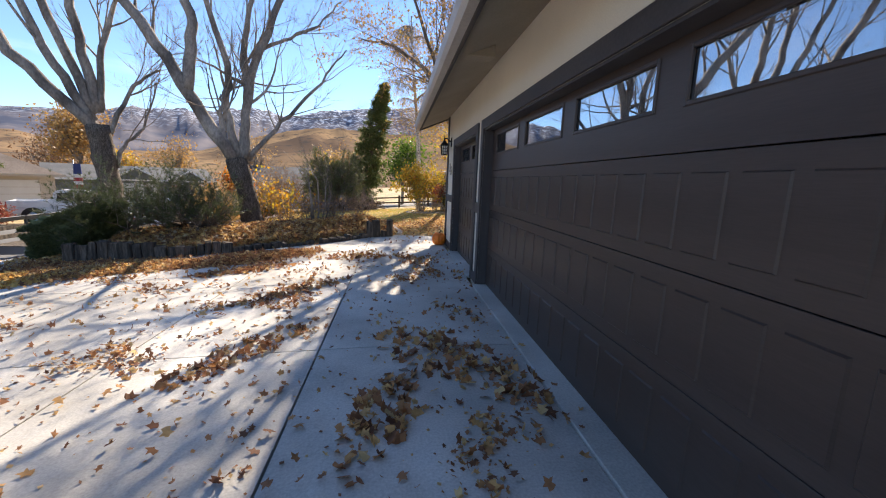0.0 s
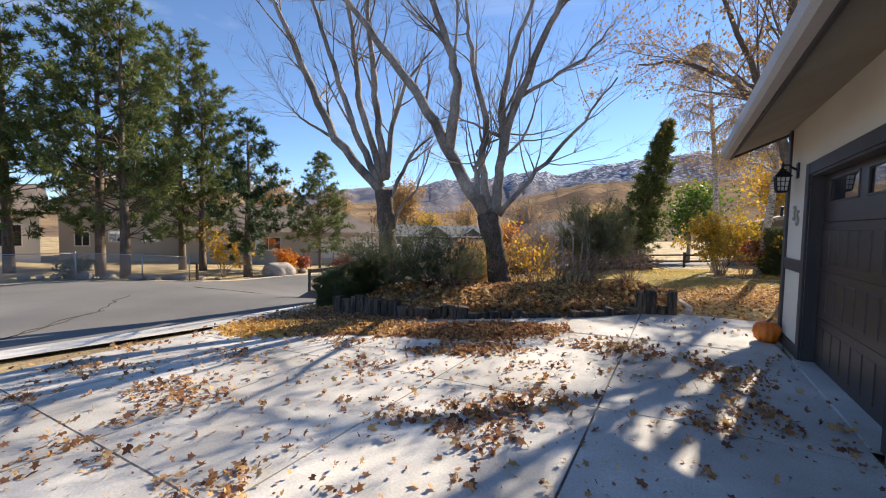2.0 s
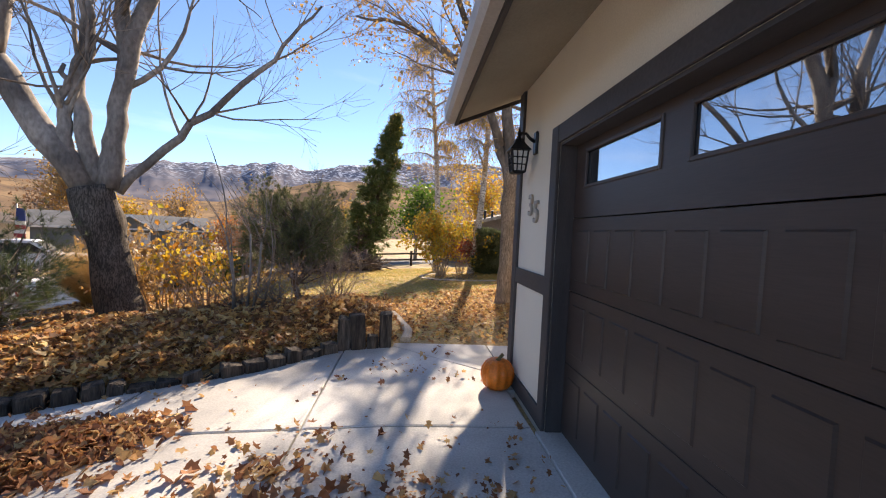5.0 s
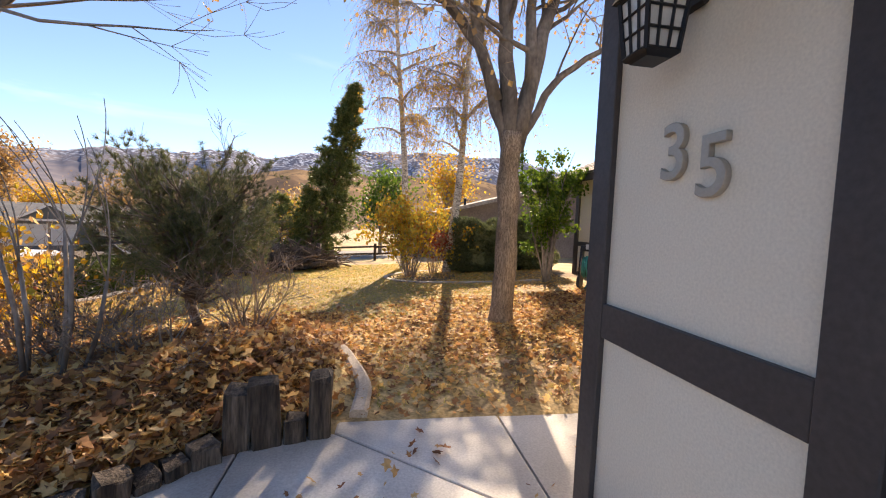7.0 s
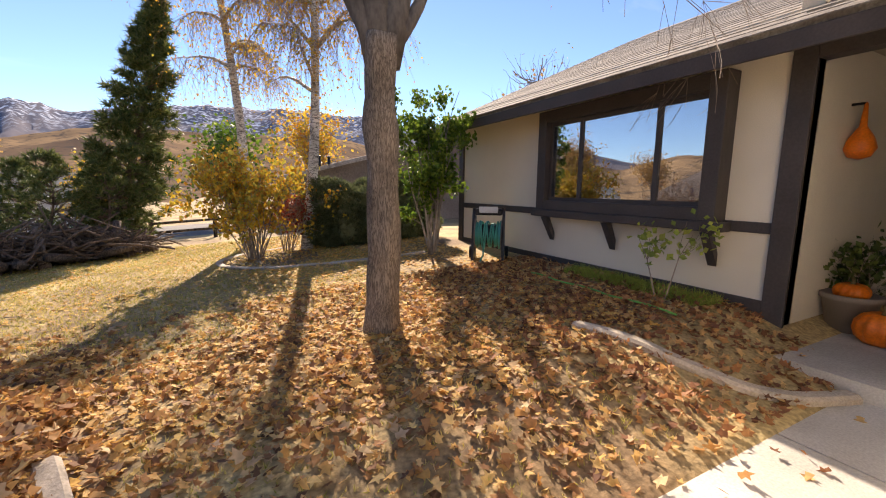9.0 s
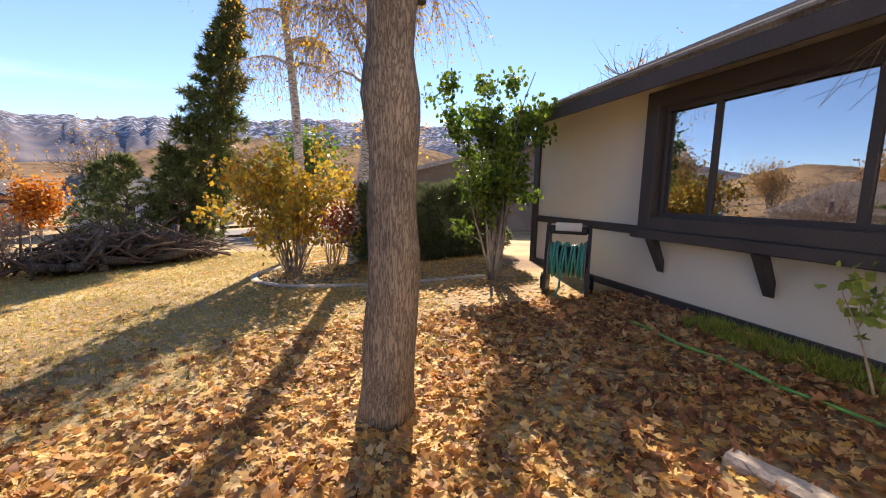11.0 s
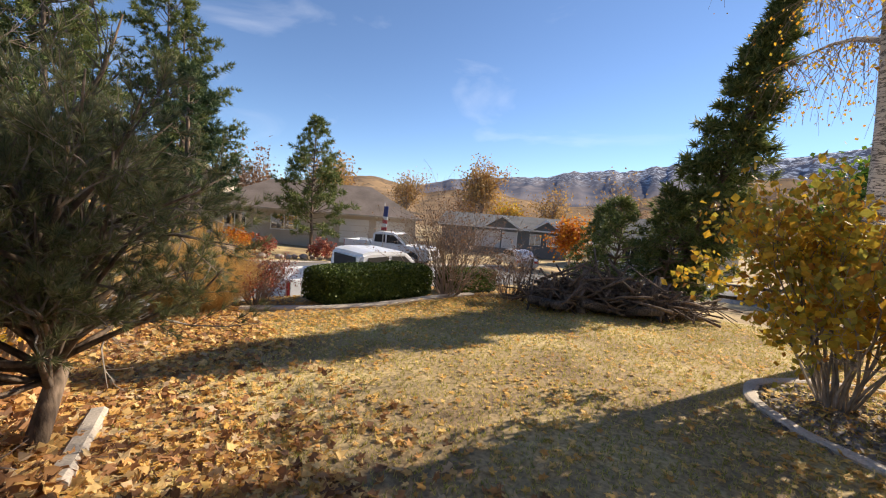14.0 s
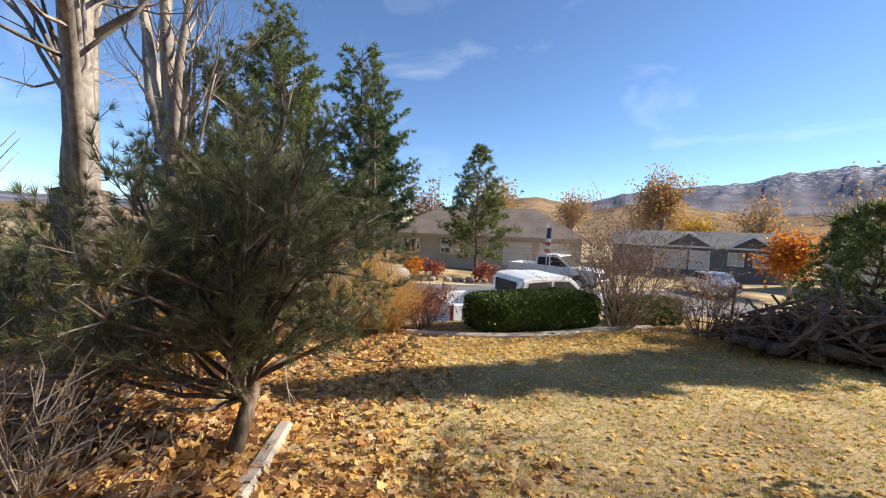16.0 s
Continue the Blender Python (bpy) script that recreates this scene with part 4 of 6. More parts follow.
# ---- trees ----
def spray(acc, tips, p, d, length, r, level, droop=0.0, lift=0.15, kids=4, wander=0.22, ratio=0.55, sides=5):
    """A bough that wanders, thins out and forks into smaller ones."""
    n = max(3, int(length / (0.28 if level else 0.16)))
    pts, radii, dirs = [Vector(p)], [r], []
    d = Vector(d).normalized()
    for i in range(n):
        d = (d + Vector(rng.normal(size=3)) * wander + Vector((0, 0, lift - droop * (i / n)))).normalized()
        pts.append(pts[-1] + d * (length / n))
        radii.append(max(r * (1 - 0.8 * (i + 1) / n), 0.0022))
        dirs.append(d.copy())
    acc[0 if r > 0.02 else 1].tube(pts, radii, sides if r > 0.02 else 3)
    if level == 0:
        tips.extend((q, e) for q, e in zip(pts[1:], dirs))
        return
    for k in range(kids):
        i = int(rng.uniform(0.3, 1.0) * (n - 1))
        side = Vector(rng.normal(size=3)).normalized()
        e = (dirs[i] + side * 0.75).normalized()
        spray(acc, tips, pts[i + 1], e, length * ratio * rng.uniform(0.7, 1.2), max(radii[i + 1] * 0.6, 0.003), level - 1, droop, lift, kids, wander, ratio, sides)


def limb_tree(name, x, y, base_r, right, trunk, limbs, label, bark, limb_mat, twig_mat, levels=2, kids=5, droop=0.0, lift=0.1, twig_len=1.1, wobble=0.25, sides=14):
    """A tree drawn limb by limb: offsets across and up, then boughs and twigs grown from the limbs."""
    z = h(x, y)
    t = thing(name, x, y, z, label, "tree")
    r = Vector((right[0], right[1], 0)).normalized()
    back = Vector((-r.y, r.x, 0))
    tr, acc, tips = Acc(), (Acc(), Acc()), []
    def at(u, w, dep):
        return Vector((x, y, z)) + r * u + back * dep + Vector((0, 0, w))
    m = []
    for (u0, w0), (u1, w1) in zip(trunk, trunk[1:]):
        for i in range(7):
            m.append((u0 + (u1 - u0) * i / 7, w0 + (w1 - w0) * i / 7))
    m.append(trunk[-1])
    top = trunk[-1][1]
    tr.tube([at(u, w - (0.15 if w == 0 else 0), 0) for u, w in m], [base_r * (1.0 - 0.16 * w / top + 0.35 * math.exp(-w * 6) + 0.16 * math.exp(-((w - top * 0.95) / 0.25) ** 2) + 0.13 * math.exp(-((w - top * 0.72) / 0.16) ** 2)) for u, w in m], sides, wobble)
    for pts, r0, dep in limbs:
        fine, n = [], len(pts)
        for i in range(n - 1):
            for k in range(5):
                f = k / 5
                fine.append((pts[i][0] * (1 - f) + pts[i + 1][0] * f, pts[i][1] * (1 - f) + pts[i + 1][1] * f, (i + f) / (n - 1)))
        fine.append((*pts[-1], 1.0))
        line, rad = [], []
        for u, w, s in fine:
            line.append(at(u + rng.normal() * 0.02, w + rng.normal() * 0.02, dep * s * (w - pts[0][1]) * 0.8))
            rad.append(r0 * (1 - 0.8 * s ** 1.15) + 0.004)
        lb = Acc()
        lb.tube(line, rad, 9, 0.12)
        lb.make("limb", limb_mat, t)
        for k in range(int(kids * 2.6)):
            i = int(rng.uniform(0.22, 1.0) * (len(line) - 2))
            d = (line[i + 1] - line[i]).normalized()
            e = (d + Vector(rng.normal(size=3)) * 0.55).normalized()
            spray(acc, tips, line[i + 1], e, twig_len * rng.uniform(0.6, 1.3) * (1.2 - 0.4 * i / len(line)), max(rad[i + 1] * 0.4, 0.008), levels - 1, droop, lift, kids, 0.13)
    tr.make("trunk", bark, t)
    tagged(acc[0].make("branch_crown", limb_mat, t), kind="stuff")
    tagged(acc[1].make("twig_crown", twig_mat, t, smooth=False), kind="stuff")
    return t, tips


RIGHT1 = (0.926, 0.379)
limb_tree("cottonwood_tree", -3.75, 10.9, 0.24, RIGHT1, [(0.07, 0), (-0.1, 1.0), (-0.28, 1.75)], [
    ([(-0.31, 1.72), (-1.28, 3.35), (-2.07, 4.69), (-3.66, 6.76), (-5.23, 8.64)], 0.16, 0.12),
    ([(-1.2, 3.27), (-1.02, 4.72), (-1.29, 5.72), (-1.69, 6.71), (-1.95, 7.87)], 0.13, -0.1),
    ([(-0.22, 1.72), (-0.45, 2.87), (-0.33, 3.94), (-0.69, 5.29), (-0.83, 6.29), (-1.17, 7.97)], 0.1, 0.15),
    ([(-0.09, 1.72), (-0.01, 2.8), (0.18, 3.94), (1.06, 5.98), (1.47, 6.91), (2.27, 7.88)], 0.125, -0.08),
    ([(-0.13, 1.72), (0.05, 3.25), (0.02, 4.18), (0.17, 5.34), (0.69, 6.74), (0.73, 8.2)], 0.1, 0.1),
    ([(-0.0, 1.72), (0.83, 2.72), (1.83, 3.81), (2.44, 4.73)], 0.06, -0.1),
    ([(0.39, 4.4), (0.95, 4.74), (1.81, 5.26), (2.46, 6.04)], 0.045, 0.12),
    ([(-0.51, 2.1), (-0.54, 2.74), (-0.52, 3.24)], 0.09, -0.1),
], "large bare cottonwood tree with spreading upright limbs", M_BARK_DARK, M_LIMB, M_TWIG, levels=3, kids=4, twig_len=1.7, lift=0.1)
limb_tree("cottonwood_tree", -6.9, 10.9, 0.25, (0.86, 0.5), [(-0.05, 0), (-0.1, 1.4), (-0.2, 2.85)], [
    ([(-0.26, 2.78), (-1.57, 4.22), (-2.37, 5.9), (-3.33, 7.95), (-4.14, 10.01)], 0.13, 0.1),
    ([(-0.26, 2.93), (-1.02, 4.44), (-1.49, 5.88), (-1.95, 7.28), (-2.38, 9.14)], 0.1, -0.12),
    ([(-0.22, 3.08), (-0.86, 5.09), (-1.1, 6.58), (-1.31, 8.19), (-1.85, 10.18)], 0.1, 0.15),
    ([(-0.18, 3.16), (-0.4, 4.76), (-0.56, 6.3), (-0.71, 7.84), (-0.65, 9.68)], 0.11, -0.05),
    ([(-0.15, 3.23), (-0.01, 4.62), (0.35, 5.83), (1.06, 6.77)], 0.08, 0.1),
    ([(0.04, 1.88), (0.25, 2.41), (0.64, 2.87), (1.11, 4.2)], 0.05, 0.1),
    ([(-0.06, 2.63), (0.53, 3.84), (1.08, 4.31)], 0.06, -0.1),
    ([(-1.56, 4.21), (-2.43, 4.72), (-2.72, 4.99)], 0.04, 0.05),
], "large bare cottonwood tree with pale upright limbs", M_BARK_DARK, M_LIMB, M_TWIG, levels=3, kids=4, twig_len=1.7, lift=0.1)

main, tips = limb_tree("ash_tree", 1.96, 12.87, 0.152, (0.99, -0.1), [(0, 0), (0.02, 1.0), (0.0, 2.0), (0.02, 2.6)], [
    ([(-0.05, 2.35), (-0.45, 3.7), (-1.2, 4.7), (-2.2, 5.4), (-3.2, 5.6)], 0.085, 0.2),
    ([(0.0, 2.45), (-0.15, 3.9), (-0.3, 5.6), (-0.2, 8.6)], 0.12, -0.15),
    ([(0.08, 2.45), (0.4, 4.0), (0.8, 5.2), (1.6, 8.0)], 0.12, 0.25),
    ([(0.12, 2.4), (0.5, 3.3), (1.25, 3.8), (2.0, 4.2)], 0.06, -0.3),
    ([(-0.2, 3.0), (-0.9, 4.9), (-1.9, 7.4)], 0.08, -0.4),
    ([(0.2, 3.2), (0.3, 5.0), (0.4, 7.8)], 0.08, 0.5),
], "ash tree with furrowed bark and a few brown leaves", M_BARK, M_ASH_BACKLIT, M_TWIG, levels=3, kids=5, lift=0.04, droop=0.12, sides=22, twig_len=1.9)
tips = [(p, d) for p, d in tips if p.z > 4.0 or p.x < 1.5]
pick = [tips[i] for i in rng.choice(len(tips), min(len(tips), 7000), replace=False)]
leaves("foliage", np.array([p for p, d in pick]) + rng.normal(size=(len(pick), 3)) * 0.04, 0.066, M_TAN, main, hang=0.8, label="sparse golden brown leaves")


def birch(x, y, lean, height, label):
    z = h(x, y)
    t = thing("birch_tree", x, y, z, label, "tree")
    acc, tips = (Acc(), Acc()), []
    line = [Vector((x + lean * s * height * 0.25 + 0.1 * math.sin(s * 5), y + 0.15 * math.sin(s * 4), z - 0.1 + s * height)) for s in np.linspace(0, 1, 20)]
    tr = Acc()
    tr.tube(line, [0.12 * (1 - 0.8 * i / 19) + 0.01 for i in range(20)], 12, 0.15)
    for k in range(19):
        i = int(rng.uniform(8, 19))
        a = rng.uniform(0, 6.28)
        p, d = line[i], Vector((math.cos(a), math.sin(a), 0.75)).normalized()
        ln = (2.6 - 0.09 * i) * rng.uniform(0.7, 1.2)
        pts = [p]
        for s in range(9):
            d = (d + Vector(rng.normal(size=3)) * 0.12 + Vector((0, 0, -0.09))).normalized()
            pts.append(pts[-1] + d * ln / 9)
        acc[0].tube(pts, [0.045 * (1 - 0.85 * s / 9) for s in range(10)], 6)
        for s in range(2, 10):
            if pts[s].z < z + 3.7:
                continue
            for m in range(7):
                e = Vector((rng.normal() * 0.5, rng.normal() * 0.5, -0.55)).normalized()
                spray(acc, tips, pts[s], e, rng.uniform(0.6, 1.5), 0.006, 0, droop=0.45, lift=0.0, wander=0.12)
    tr.make("trunk", M_BIRCH, t)
    tagged(acc[0].make("branch_crown", M_BIRCH, t), kind="stuff")
    tagged(acc[1].make("twig_crown", M_TWIG, t, smooth=False), kind="stuff")
    pick = [tips[i] for i in rng.choice(len(tips), min(len(tips), 6500), replace=False)]
    leaves("foliage", np.array([p for p, d in pick]) + rng.normal(size=(len(pick), 3)) * 0.05, 0.045, M_YELLOW, t, hang=1.0, label="sparse yellow leaves on weeping twigs")


birch(2.1, 18.2, 0.3, 8.0, "weeping white birch tree with sparse yellow leaves")
birch(1.1, 20.2, -0.2, 9.0, "tall weeping white birch tree behind the yellow shrub")


def pine(name, x, y, height, radius, label, material, tuft=0.22, crown_from=0.15, density=1.0, lean=(0, 0), trunk_r=0.16, per=14, tiers=26, shape=0.75, bare=0.4):
    z = h(x, y)
    t = thing(name, x, y, z, label, "tree")
    tr, pos, dirs = Acc(), [], []
    line = [Vector((x + lean[0] * s ** 1.3 * height + 0.08 * math.sin(s * 7 + x), y + lean[1] * s * height, z - 0.1 + s * height)) for s in np.linspace(0, 1, 16)]
    tr.tube(line, [trunk_r * (1 - 0.93 * i / 15) for i in range(16)], 9, 0.15)
    limbs = Acc()
    for k in range(tiers):
        s = crown_from + (1 - crown_from) * (k + rng.random()) / tiers
        p = line[0].lerp(line[-1], 0) if s >= 1 else line[int(s * 15)].lerp(line[min(int(s * 15) + 1, 15)], (s * 15) % 1)
        prof = (1 - s) ** shape * min(1, (s - crown_from) * 5 + 0.35)
        for m in range(int(5 * density) + 1):
            a = rng.uniform(0, 6.28)
            ln = radius * prof * rng.uniform(0.55, 1.25) + 0.1
            d = Vector((math.cos(a), math.sin(a), rng.uniform(-0.15, 0.3) + 0.6 * s))
            d.normalize()
            pts = [p]
            n = max(3, int(ln / 0.3))
            for i in range(n):
                d = (d + Vector(rng.normal(size=3)) * 0.15 + Vector((0, 0, 0.05))).normalized()
                pts.append(pts[-1] + d * ln / n)
                if i >= n * bare:
                    for c in range(3):
                        off = Vector(rng.normal(size=3)) * 0.1 * (0.5 + ln * 0.25)
                        off.z *= 0.55
                        pos.append(pts[-1] + off)
                        dirs.append(d + off.normalized() * 0.6 + Vector((0, 0, 0.3)))
            limbs.tube(pts, [0.028 * (1 - 0.8 * i / n) * (0.4 + ln * 0.3) for i in range(n + 1)], 4)
    tr.make("trunk", M_PINE_BARK, t)
    tagged(limbs.make("branch_crown", M_PINE_BARK, t), kind="stuff")
    needles("needles", np.array([tuple(p) for p in pos]), np.array([tuple(p) for p in dirs]), per, tuft, tuft * 0.075, material, t)
    return t


PG = "tall pines across the street"
for px, py, ph, pr, lab in ((-26.3, 11.2, 16.0, 4.0, "tall ponderosa pine with a bare lower trunk"), (-24.6, 11.6, 14.0, 3.8, "tall ponderosa pine beside another"), (-29.5, 16.8, 16.0, 4.2, "tall dark pine behind a chain link fence"), (-28.0, 17.4, 13.5, 3.6, "dark pine with drooping limbs"), (-21.8, 16.6, 9.0, 2.2, "dark bushy pine at the street edge"), (-27.5, 6.5, 13.0, 3.4, "tall pine near a brown roofed house"), (-29.5, 8.5, 14.0, 3.2, "tall pine near a brown roofed house")):
    tagged(pine("pine_tree", px, py, ph, pr * 1.2, lab, M_NEEDLE if ph > 10 else M_NEEDLE_DARK, tuft=0.38, crown_from=0.13, density=0.8, trunk_r=0.25, per=16, tiers=22, shape=0.5), group=PG)
pine("pine_tree", -24.0, 24.0, 8.9, 3.4, "young grey green pine on the street corner", M_NEEDLE, tuft=0.34, crown_from=0.16, trunk_r=0.12, per=14)
pine("spruce_tree", -2.1, 23.6, 6.9, 1.1, "dark narrow leaning spruce at the end of the lawn", M_NEEDLE, tuft=0.24, crown_from=0.06, lean=(0.22, 0), trunk_r=0.14, per=18, tiers=44, density=1.4, bare=0.12)
for px, py, ph in ((-3.1, 22.3, 2.6), (-2.2, 23.0, 2.8), (-4.0, 23.3, 2.5)):
    tagged(pine("small_spruce", px, py, ph, 0.85, "small bushy green spruce behind the brush pile", M_NEEDLE, tuft=0.16, crown_from=0.02, trunk_r=0.05, per=16, tiers=20, density=1.4), group="small spruces")


def shrub(name, x, y, height, radius, label, twig_mat, leaf_mat=None, count=0, size=0.05, stems=14, levels=2, up=0.9, droop=0.0, kids=4, hang=0.2, wander=0.18, zoff=0.0, lean=(0, 0), leaf_label="", ratio=0.5):
    z = h(x, y) + zoff
    t = thing(name, x, y, z, label, "shrub")
    acc, tips = (Acc(), Acc()), []
    for k in range(stems):
        a = rng.uniform(0, 6.28)
        s = rng.uniform(0.15, 1.0) * radius / height
        d = Vector((math.cos(a) * s + lean[0], math.sin(a) * s + lean[1], up))
        spray(acc, tips, (x + math.cos(a) * 0.12 * radius, y + math.sin(a) * 0.12 * radius, z - 0.05), d, height * rng.uniform(0.6, 0.95), 0.005 + 0.006 * height, levels, droop, 0.06, kids, wander, ratio)
    tagged(acc[0].make("stem_growth", twig_mat, t), kind="stuff")
    tagged(acc[1].make("twig_crown", twig_mat, t, smooth=False), kind="stuff")
    if leaf_mat:
        i = rng.integers(0, len(tips), count)
        p = np.array([tuple(tips[j][0]) for j in i]) + rng.normal(size=(count, 3)) * size * 0.9
        leaves("foliage", p, size, leaf_mat, t, hang=hang, label=leaf_label)
    return t


shrub("porch_plant", 6.35, 10.95, 0.95, 0.3, "dark green leafy plant behind the porch pot", M_TWIG, M_BOX, 700, 0.06, stems=10, levels=1)
shrub("yellow_shrub", 1.1, 17.75, 1.95, 0.72, "golden leaved upright shrub in a stone ring", M_LIMB, M_GOLD, 6000, 0.07, stems=26, hang=0.6, leaf_label="golden yellow leaves")
shrub("red_shrub", 1.75, 18.3, 1.35, 0.6, "small shrub with bright red leaves", M_TWIG, M_REDLEAF, 900, 0.06)
shrub("green_tree", 3.95, 15.9, 3.2, 0.42, "bright green broadleaf shrub against the house", M_LIMB, M_GREEN, 8000, 0.066, stems=16, up=1.4, hang=0.4, ratio=0.3, wander=0.09, leaf_label="bright green leaves")
shrub("leafy_sapling", 4.72, 11.95, 1.0, 0.3, "thin sapling with a few lime green leaves", M_TWIG, M_LIME, 110, 0.075, stems=2, levels=1, lean=(0.0, 0.25))
shrub("bare_spirea", -5.15, 18.8, 2.2, 1.4, "bare rust brown twiggy shrub by the hedge", M_TWIG, M_RUST, 3200, 0.032, stems=42, kids=5)
shrub("bare_spirea", -4.3, 19.9, 1.3, 0.8, "low bare twiggy shrub beside the brush pile", M_TWIG, M_RUST, 1500, 0.032, stems=28)
shrub("barberry_shrub", -5.9, 14.95, 0.95, 0.65, "dusky red barberry shrub beside straw grass", M_TWIG, M_REDLEAF, 4200, 0.028, stems=40, kids=5)
shrub("barberry_shrub", -8.0, 20.0, 1.5, 1.1, "dusky red bare shrub by the street", M_TWIG, M_REDLEAF, 900, 0.03, stems=30)
shrub("hydrangea_shrub", -3.1, 12.0, 1.55, 0.9, "shrub with pale yellow autumn leaves in the bed", M_TWIG, M_YELLOW, 480, 0.075, stems=20, zoff=0.0, hang=0.5)
shrub("hydrangea_shrub", -3.9, 12.2, 1.6, 1.0, "shrub with pale tan autumn leaves in the bed", M_TWIG, M_TAN, 800, 0.075, stems=20, hang=0.5)


def whip_shrub(x, y, label):
    """Stout old stems cut back low, each sending up long thin whips that arch over."""
    z = h(x, y)
    t = thing("twiggy_shrub", x, y, z, label, "shrub")
    for k in range(5):
        a = k * 1.26 + 0.4
        p = Vector((x + 0.16 * math.cos(a), y + 0.1 * math.sin(a), z - 0.05))
        top = p + Vector((0.12 * math.cos(a) + rng.normal() * 0.05, 0.1 * math.sin(a), rng.uniform(0.75, 1.15)))
        st = Acc()
        st.tube([p, p.lerp(top, 0.5) + Vector((0.02, 0.02, 0)), top], [0.018, 0.015, 0.012], 7, 0.2)
        st.make("stem", M_LIMB, t)
        for w in range(3):
            d = Vector((rng.normal() * 0.25 - 0.1, rng.normal() * 0.25, 1.0)).normalized()
            pts = [top.copy()]
            n, ln = 9, rng.uniform(0.7, 1.25)
            for i in range(n):
                d = (d + Vector((-0.055 + rng.normal() * 0.02, rng.normal() * 0.03, 0.01))).normalized()
                pts.append(pts[-1] + d * ln / n)
            wp = Acc()
            wp.tube(pts, [0.006 * (1 - 0.6 * i / n) for i in range(n + 1)], 5)
            wp.make("whip", M_LIMB, t)
    return t


whip_shrub(-2.0, 10.65, "tall thin bare arching stems in the raised bed")
shrub("twiggy_shrub", -1.5, 11.0, 0.75, 0.8, "tangled grey twiggy shrub in the leaf litter", M_LIMB, M_TAN, 300, 0.03, stems=16, kids=5, wander=0.3)
shrub("twiggy_shrub", -2.3, 11.4, 0.9, 1.0, "tangled grey twiggy shrub in the leaf litter", M_LIMB, M_TAN, 300, 0.03, stems=18, kids=5, wander=0.3)
shrub("twiggy_shrub", -1.02, 11.75, 1.0, 0.5, "grey twiggy bare shrub near the edging", M_TWIG, M_TAN, 160, 0.022, stems=16, kids=5, wander=0.2)


def conifer_bush(name, x, y, height, radius, label, material, tuft, per, stems, base=0.3, trunk=True, flat=0.6, zoff=0.0, category="shrub", squash=(1, 1), lean=(0, 0), trunk_r=0.055):
    """A spreading bush: crooked limbs that end in pads of needles."""
    z = h(x, y) + zoff
    t = thing(name, x, y, z, label, category)
    acc, tips, pos, dirs = (Acc(), Acc()), [], [], []
    if trunk:
        acc[0].tube([(x + 0.14, y - 0.1, z - 0.1), (x - 0.08, y + 0.04, z + height * 0.2), (x - 0.02, y - 0.08, z + height * 0.4), (x - 0.12, y, z + height * 0.75)], [trunk_r, trunk_r * 0.85, trunk_r * 0.72, trunk_r * 0.36], 9, 0.2)
    for k in range(stems):
        a = rng.uniform(0, 6.28)
        s = rng.uniform(0.25, 1.0)
        st = Vector((x, y, z + height * rng.uniform(base * 0.5, 0.6) * (1 if trunk else 0.15)))
        d = Vector((math.cos(a) * s * squash[0] + lean[0], math.sin(a) * s * squash[1] + lean[1], rng.uniform(0.1, 1.0) * flat))
        spray(acc, tips, st, d, radius * rng.uniform(0.6, 1.1), 0.022, 2, 0.0, 0.1, 4, 0.25, 0.45)
    for p, d in tips:
        if p.z > z + height * base and p.z < z + height * 1.05:
            pos.append(tuple(p))
            dirs.append(tuple(d + Vector((0, 0, 0.3))))
    tagged(acc[0].make("branch_crown", M_PINE_BARK, t), kind="stuff")
    tagged(acc[1].make("twig_crown", M_LIMB, t, smooth=False), kind="stuff")
    needles("needles", np.array(pos), np.array(dirs), per, tuft, tuft * 0.022, material, t, cone=0.5)
    return t


conifer_bush("mugo_pine", -1.85, 12.55, 2.15, 1.12, "rounded dark green mugo pine with a crooked trunk", M_MUGO, 0.08, 38, 84, base=0.33, lean=(-0.14, -0.22), flat=0.8, trunk_r=0.058)
conifer_bush("juniper_bush", -4.8, 9.7, 1.7, 1.4, "sprawling dark green juniper in the raised bed", M_JUNIPER, 0.09, 22, 40, base=0.05, trunk=False)
conifer_bush("juniper_bush", -5.8, 9.4, 1.6, 1.4, "sprawling dark green juniper in the raised bed", M_JUNIPER, 0.09, 22, 40, base=0.05, trunk=False)
conifer_bush("juniper_bush", -4.2, 9.4, 1.2, 1.05, "sprawling juniper with bare grey stems", M_JUNIPER, 0.09, 18, 30, base=0.25, trunk=False)


